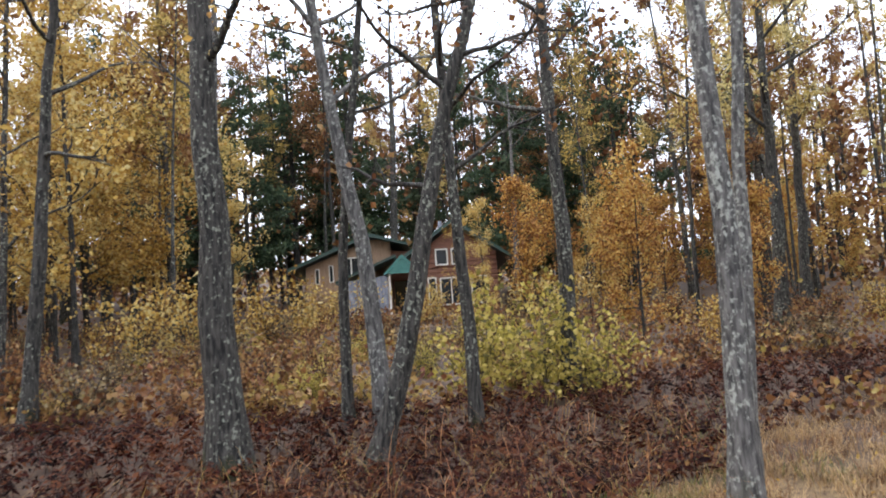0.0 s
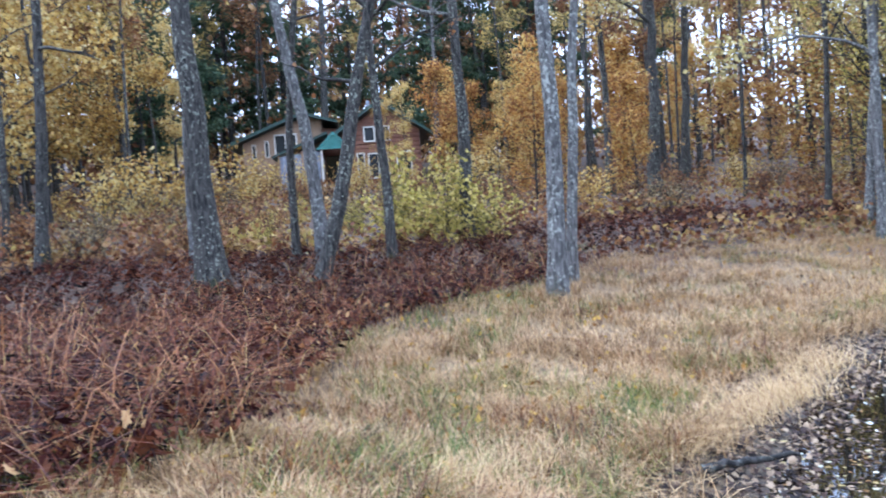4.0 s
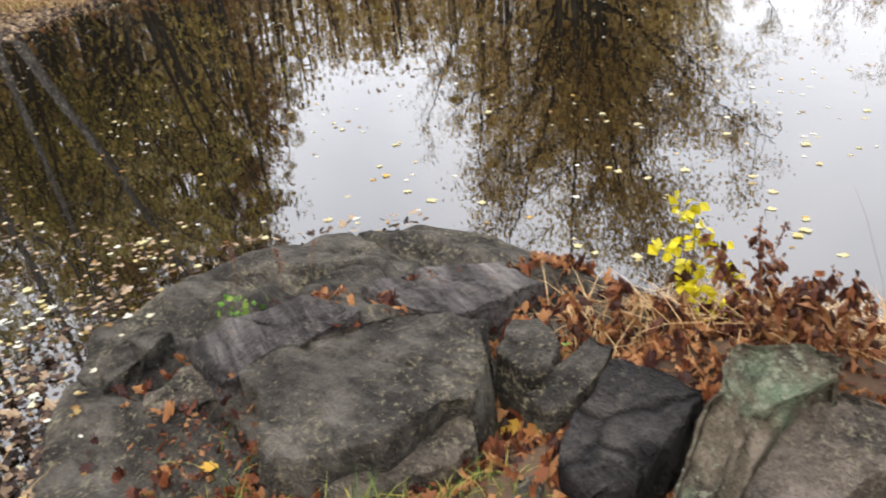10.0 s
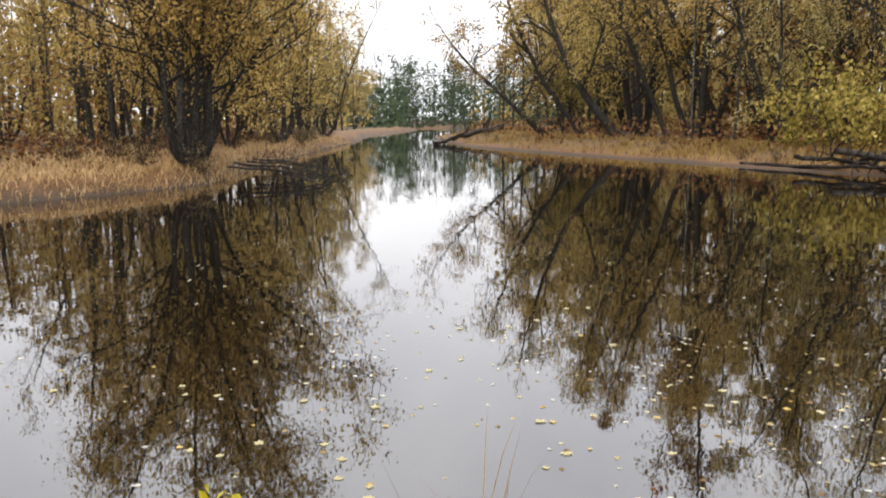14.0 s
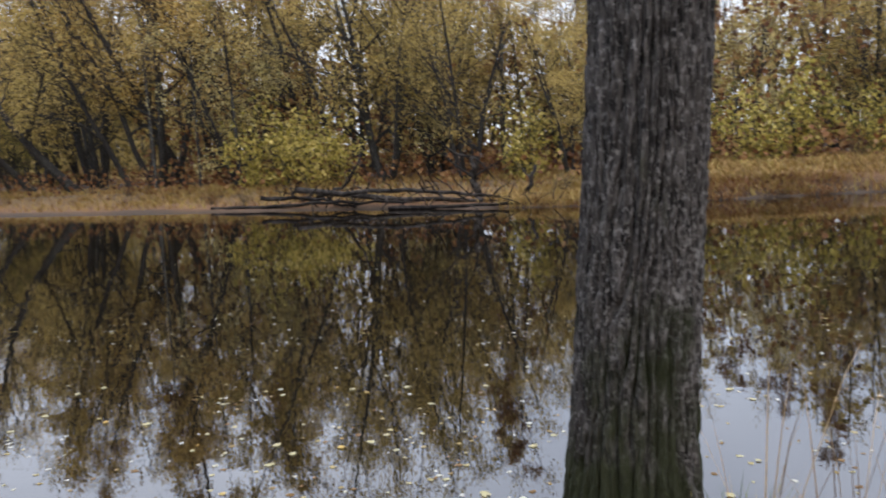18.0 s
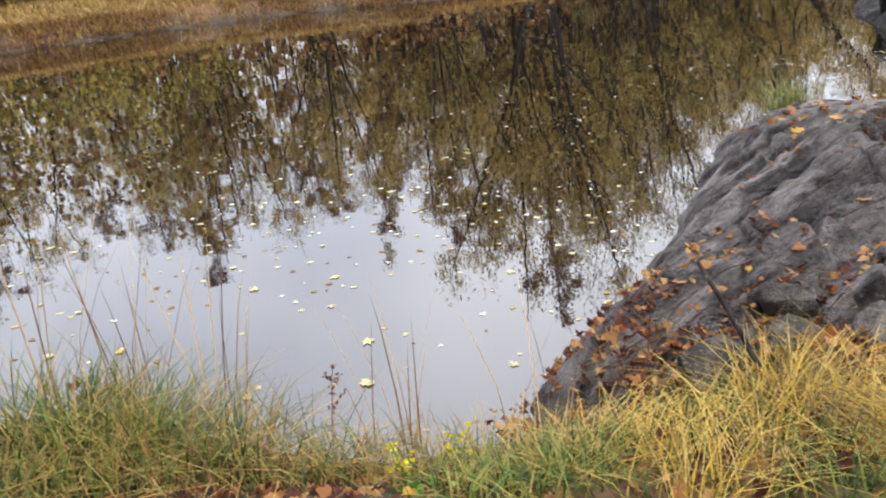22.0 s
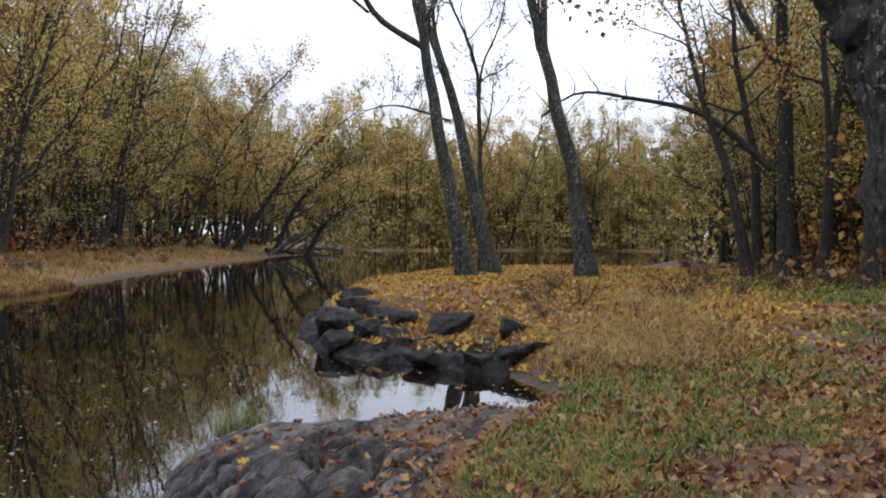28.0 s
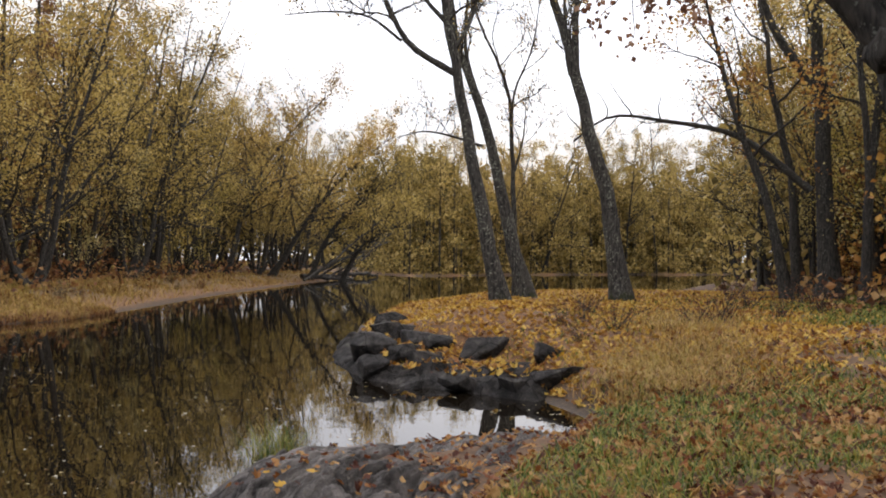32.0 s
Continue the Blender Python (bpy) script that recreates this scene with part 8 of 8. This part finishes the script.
# tall reeds, straw at the edge, small green weeds
h = Heap()
for x, y, n, L in [(1.75, -2.35, 14, 0.9), (-0.62, -3.35, 16, 1.0), (-0.9, -3.2, 14, 0.9), (-1.45, -2.75, 16, 0.75), (-1.9, -2.5, 8, 0.6), (-0.35, -3.5, 10, 1.1)]:
    px, py = x + g.normal(0, 0.06, n), y + g.normal(0, 0.06, n)
    blades(h, px, py, rest_on(px, py), L, 0.006, g, 0.22)
stuff("reeds", h, L_STRAW, "thin tall reeds rising at the water's edge", "reeds")
h = Heap()
x, y = spread(g, 2400, (0.4, 2.4, -3.3, -1.0), lambda x, y: (edge(x, y, NEAR) > 0.05) * (near_d(x, y) > 1.2) * sm(-0.9, -0.2, -edge(x, y, NEAR)))
blades(h, x, y, rest_on(x, y), 0.24, 0.006, g, 1.0)
x, y = spread(g, 520, (0.2, 1.5, -2.9, -0.75), lambda x, y: (near_d(x, y) > 1.0) * (0.1 + sm(0.4, 0.55, fbm(x * 2.2, y * 2.2, 58))) * np.where(x > 0.85, sm(-1.3, -1.6, y), 1.0))
blades(h, x, y, rest_on(x, y), 0.2, 0.005, g, 1.2)
stuff("edge_straw", h, L_STRAW, "bent straw among the wilted plants", "grass")
h = Heap()
for x, y, n, L in [(0.55, -1.75, 500, 0.1), (0.25, -1.7, 500, 0.11), (0.7, -2.1, 300, 0.12), (1.25, -0.1, 260, 0.12), (1.2, 0.2, 400, 0.13), (1.35, 0.5, 350, 0.13), (1.5, 0.85, 300, 0.14), (1.05, -0.5, 160, 0.09), (1.8, 0.35, 120, 0.12), (1.48, -0.32, 200, 0.07), (1.38, -0.5, 140, 0.06), (0.85, -1.55, 260, 0.1)]:
    px, py = x + g.normal(0, 0.14, n), y + g.normal(0, 0.14, n)
    blades(h, px, py, rest_on(px, py), L, 0.004, g, 0.8)
stuff("turf", h, L_GRASS, "short green turf beside the slabs", "grass")
h = Heap()
at = []
for x, y in [(1.25, 0.25), (2.05, -0.95), (2.2, -0.85), (1.0, -1.75), (0.75, -1.6), (1.5, -0.05), (2.95, 0.1), (-3.4, -1.5), (-1.2, -2.2), (1.35, -0.15), (0.9, -1.65)]:
    z = float(rest_on(np.array([x]), np.array([y]))[0])
    at.append(np.array([x, y, z + 0.03]) + g.normal(0, 1, (40, 3)) * (0.06, 0.06, 0.015))
leaves(h, np.concatenate(at), 0.03, g)
stuff("green_weeds", h, leaf_material("fresh_green_leaves", [(0.04, 0.1, 0.015), (0.08, 0.2, 0.03), (0.15, 0.3, 0.05), (0.25, 0.36, 0.08)]), "small fresh green weeds between stones", "weeds")
h = Heap()
tube(h, spline([(-2.34, -1.72, 0.32), (-2.3, -1.9, 0.62), (-2.26, -2.04, 0.83)], 8), np.linspace(0.013, 0.007, 8), 6)
tagged(new("stick", h.mesh("stick", M_DARK)), "thin dark stick standing over the leaves", "stick")

# ---- house ----
M_SIDING = material("tan_board_siding", [(0.2, 0.125, 0.075), (0.27, 0.17, 0.105), (0.33, 0.215, 0.135)], scale=3, rough=0.75, bump=0.2, fine=40, stretch=(6, 6, 0.5))
M_LOGS = material("red_brown_log_siding", [(0.10, 0.04, 0.024), (0.16, 0.065, 0.038), (0.22, 0.095, 0.055)], scale=3, rough=0.7, bump=0.3, fine=40, stretch=(0.5, 6, 6), vary=0.1)
M_ROOF = material("dark_green_metal_roof", [(0.012, 0.03, 0.024), (0.02, 0.045, 0.035), (0.03, 0.06, 0.046)], scale=2, rough=0.4, bump=0.1, fine=30)
M_TEAL = material("teal_metal_roof", [(0.03, 0.13, 0.11), (0.05, 0.18, 0.15), (0.07, 0.22, 0.185)], scale=2, rough=0.4, bump=0.1, fine=30)
M_TRIM = material("cream_trim_paint", [(0.5, 0.47, 0.4), (0.62, 0.58, 0.5), (0.7, 0.66, 0.58)], scale=6, rough=0.6, bump=0.05)
M_TARP = material("grey_plastic_sheet", [(0.09, 0.1, 0.125), (0.16, 0.17, 0.2), (0.3, 0.31, 0.34)], scale=5, rough=0.35, bump=0.6, fine=25, stretch=(2, 2, 0.4))
M_GLASS = bpy.data.materials.new("window_glass")
M_GLASS.use_nodes = True
gb = M_GLASS.node_tree.nodes["Principled BSDF"]
gb.inputs["Base Color"].default_value, gb.inputs["Roughness"].default_value, gb.inputs["IOR"].default_value = (0.02, 0.024, 0.028, 1), 0.05, 1.5


def box(x0, x1, y0, y1, z0, z1, bevel=0.01):
    bm = bmesh.new()
    bmesh.ops.create_cube(bm, size=1)
    for v in bm.verts:
        v.co = ((x0 + x1) / 2 + v.co.x * (x1 - x0), (y0 + y1) / 2 + v.co.y * (y1 - y0), (z0 + z1) / 2 + v.co.z * (z1 - z0))
    if bevel:
        bmesh.ops.bevel(bm, geom=list(bm.edges), offset=bevel, segments=1, affect="EDGES")
    return bm


def prism(outline, y0, y1):
    """An outline in x and z drawn out along y."""
    bm = bmesh.new()
    a = [bm.verts.new((x, y0, z)) for x, z in outline]
    b = [bm.verts.new((x, y1, z)) for x, z in outline]
    bm.faces.new(a[::-1])
    bm.faces.new(b)
    for i in range(len(a)):
        j = (i + 1) % len(a)
        bm.faces.new((a[i], a[j], b[j], b[i]))
    bmesh.ops.recalc_face_normals(bm, faces=bm.faces)
    return bm


house = new("house")
house.matrix_world = pose(21.5, 39.6, 3.5, 0, 0, -36)
tagged(house, "two-gabled cabin with tan and red-brown siding and green metal roofs", "house")
part("wall", prism([(0, 0), (4.3, 0), (4.3, 3.9), (3.3, 3.95), (0, 2.75)], 0.0, 6.0), M_SIDING, house, "tan vertical board wall")
part("wall", prism([(5.7, 0), (9.6, 0), (9.6, 2.9), (7.5, 4.3), (5.7, 3.0)], -0.6, 6.0), M_LOGS, house, "red-brown log gable wall")
part("wall", prism([(4.2, 0), (5.8, 0), (5.8, 3.2), (4.2, 3.4)], 0.5, 5.5), M_LOGS, house, "recessed red-brown wall between the gables")
for k in range(14):
    part("siding_board", box(0.02 + 0.3 * k, 0.05 + 0.3 * k, -0.025, 0.0, 0.05, 2.7 + 0.08 * k, 0), M_SIDING, house)
for k in range(12):
    part("wall_log", box(5.7, 9.6, -0.66, -0.6, 0.05 + 0.24 * k, 0.27 + 0.24 * k, 0.03), M_LOGS, house)
part("roof", prism([(-0.8, 2.52), (3.3, 4.05), (5.2, 3.5), (5.2, 3.62), (3.3, 4.22), (-0.8, 2.7)], -0.6, 6.5), M_ROOF, house)
part("roof", prism([(5.0, 2.75), (7.5, 4.4), (10.3, 2.45), (10.3, 2.62), (7.5, 4.6), (5.0, 2.95)], -1.2, 6.5), M_ROOF, house)
part("porch_roof", prism([(1.7, 1.65), (4.6, 2.75), (4.6, 2.87), (1.7, 1.77)], -2.4, 0.1), M_ROOF, house)
part("porch_roof", prism([(4.0, 1.95), (4.9, 2.85), (5.85, 1.95), (5.7, 1.95), (4.9, 2.7), (4.15, 1.95)], -2.5, -0.3), M_TEAL, house, "teal metal porch gable roof")
part("porch_gable", prism([(4.15, 1.95), (4.9, 2.7), (5.7, 1.95)], -2.42, -2.36), M_TEAL, house, "teal metal gable end")
for x in (2.0, 3.2, 4.2, 5.6):
    part("porch_post", box(x, x + 0.1, -2.3, -2.2, 0, 1.95), M_TRIM if x > 4 else M_SIDING, house)
part("porch_floor", box(1.8, 5.8, -2.4, 0, -0.15, 0.05), M_SIDING, house)
part("plastic_sheet", prism([(2.1, 0.0), (2.7, 0.0), (2.65, 1.75), (2.1, 1.7)], -2.36, -2.33), M_TARP, house, "wrinkled grey plastic sheet on the porch")
part("plastic_sheet", prism([(2.75, 0.1), (4.15, 0.1), (4.15, 1.9), (2.7, 1.75)], -2.28, -2.25), M_TARP, house, "wrinkled grey plastic sheet on the porch")


def window(x0, x1, z0, z1, y, bars, trim=0.07):
    w = part("window", box(x0, x1, y - 0.01, y + 0.05, z0, z1, 0), M_GLASS, house, "dark glass window with cream frame")
    for a, b, c, d in [(x0 - trim, x0, z0 - trim, z1 + trim), (x1, x1 + trim, z0 - trim, z1 + trim), (x0, x1, z0 - trim, z0), (x0, x1, z1, z1 + trim)]:
        part("window_frame", box(a, b, y - 0.06, y + 0.03, c, d), M_TRIM, w)
    for k in range(1, bars):
        x = x0 + (x1 - x0) * k / bars
        part("mullion", box(x - 0.03, x + 0.03, y - 0.05, y, z0, z1), M_TRIM, w)
    return w


window(1.75, 2.85, 2.0, 3.05, -0.03, 2)
window(1.2, 1.35, 1.95, 2.75, -0.03, 1, 0.04)
window(0.5, 0.65, 1.9, 2.6, -0.03, 1, 0.04)
window(6.15, 6.45, 0.45, 1.7, -0.68, 1)
window(6.75, 7.75, 0.4, 1.65, -0.68, 2)
window(8.3, 9.0, 0.4, 1.65, -0.68, 1)
window(6.6, 7.1, 2.4, 3.1, -0.68, 1)
window(7.4, 7.9, 2.4, 3.1, -0.68, 1)
part("porch_window", box(4.4, 5.5, 0.44, 0.5, 0.2, 1.8, 0), M_GLASS, house)
part("chimney_pipe", box(6.9, 7.1, 2.4, 2.6, 4.2, 5.0, 0.03), M_TARP, house)
rail = new("deck_rail")
rail.matrix_world = pose(18.2, 41.2, top_of(18.2, 41.2), 0, 0, -36)
for k in range(4):
    part("rail_post", box(0.7 * k, 0.7 * k + 0.09, 0, 0.09, 0, 1.0), M_SIDING, rail)
part("rail_top", box(-0.05, 2.3, -0.02, 0.11, 1.0, 1.06), M_SIDING, rail)
tagged(rail, "weathered wooden deck rail beside the cabin", "rail")
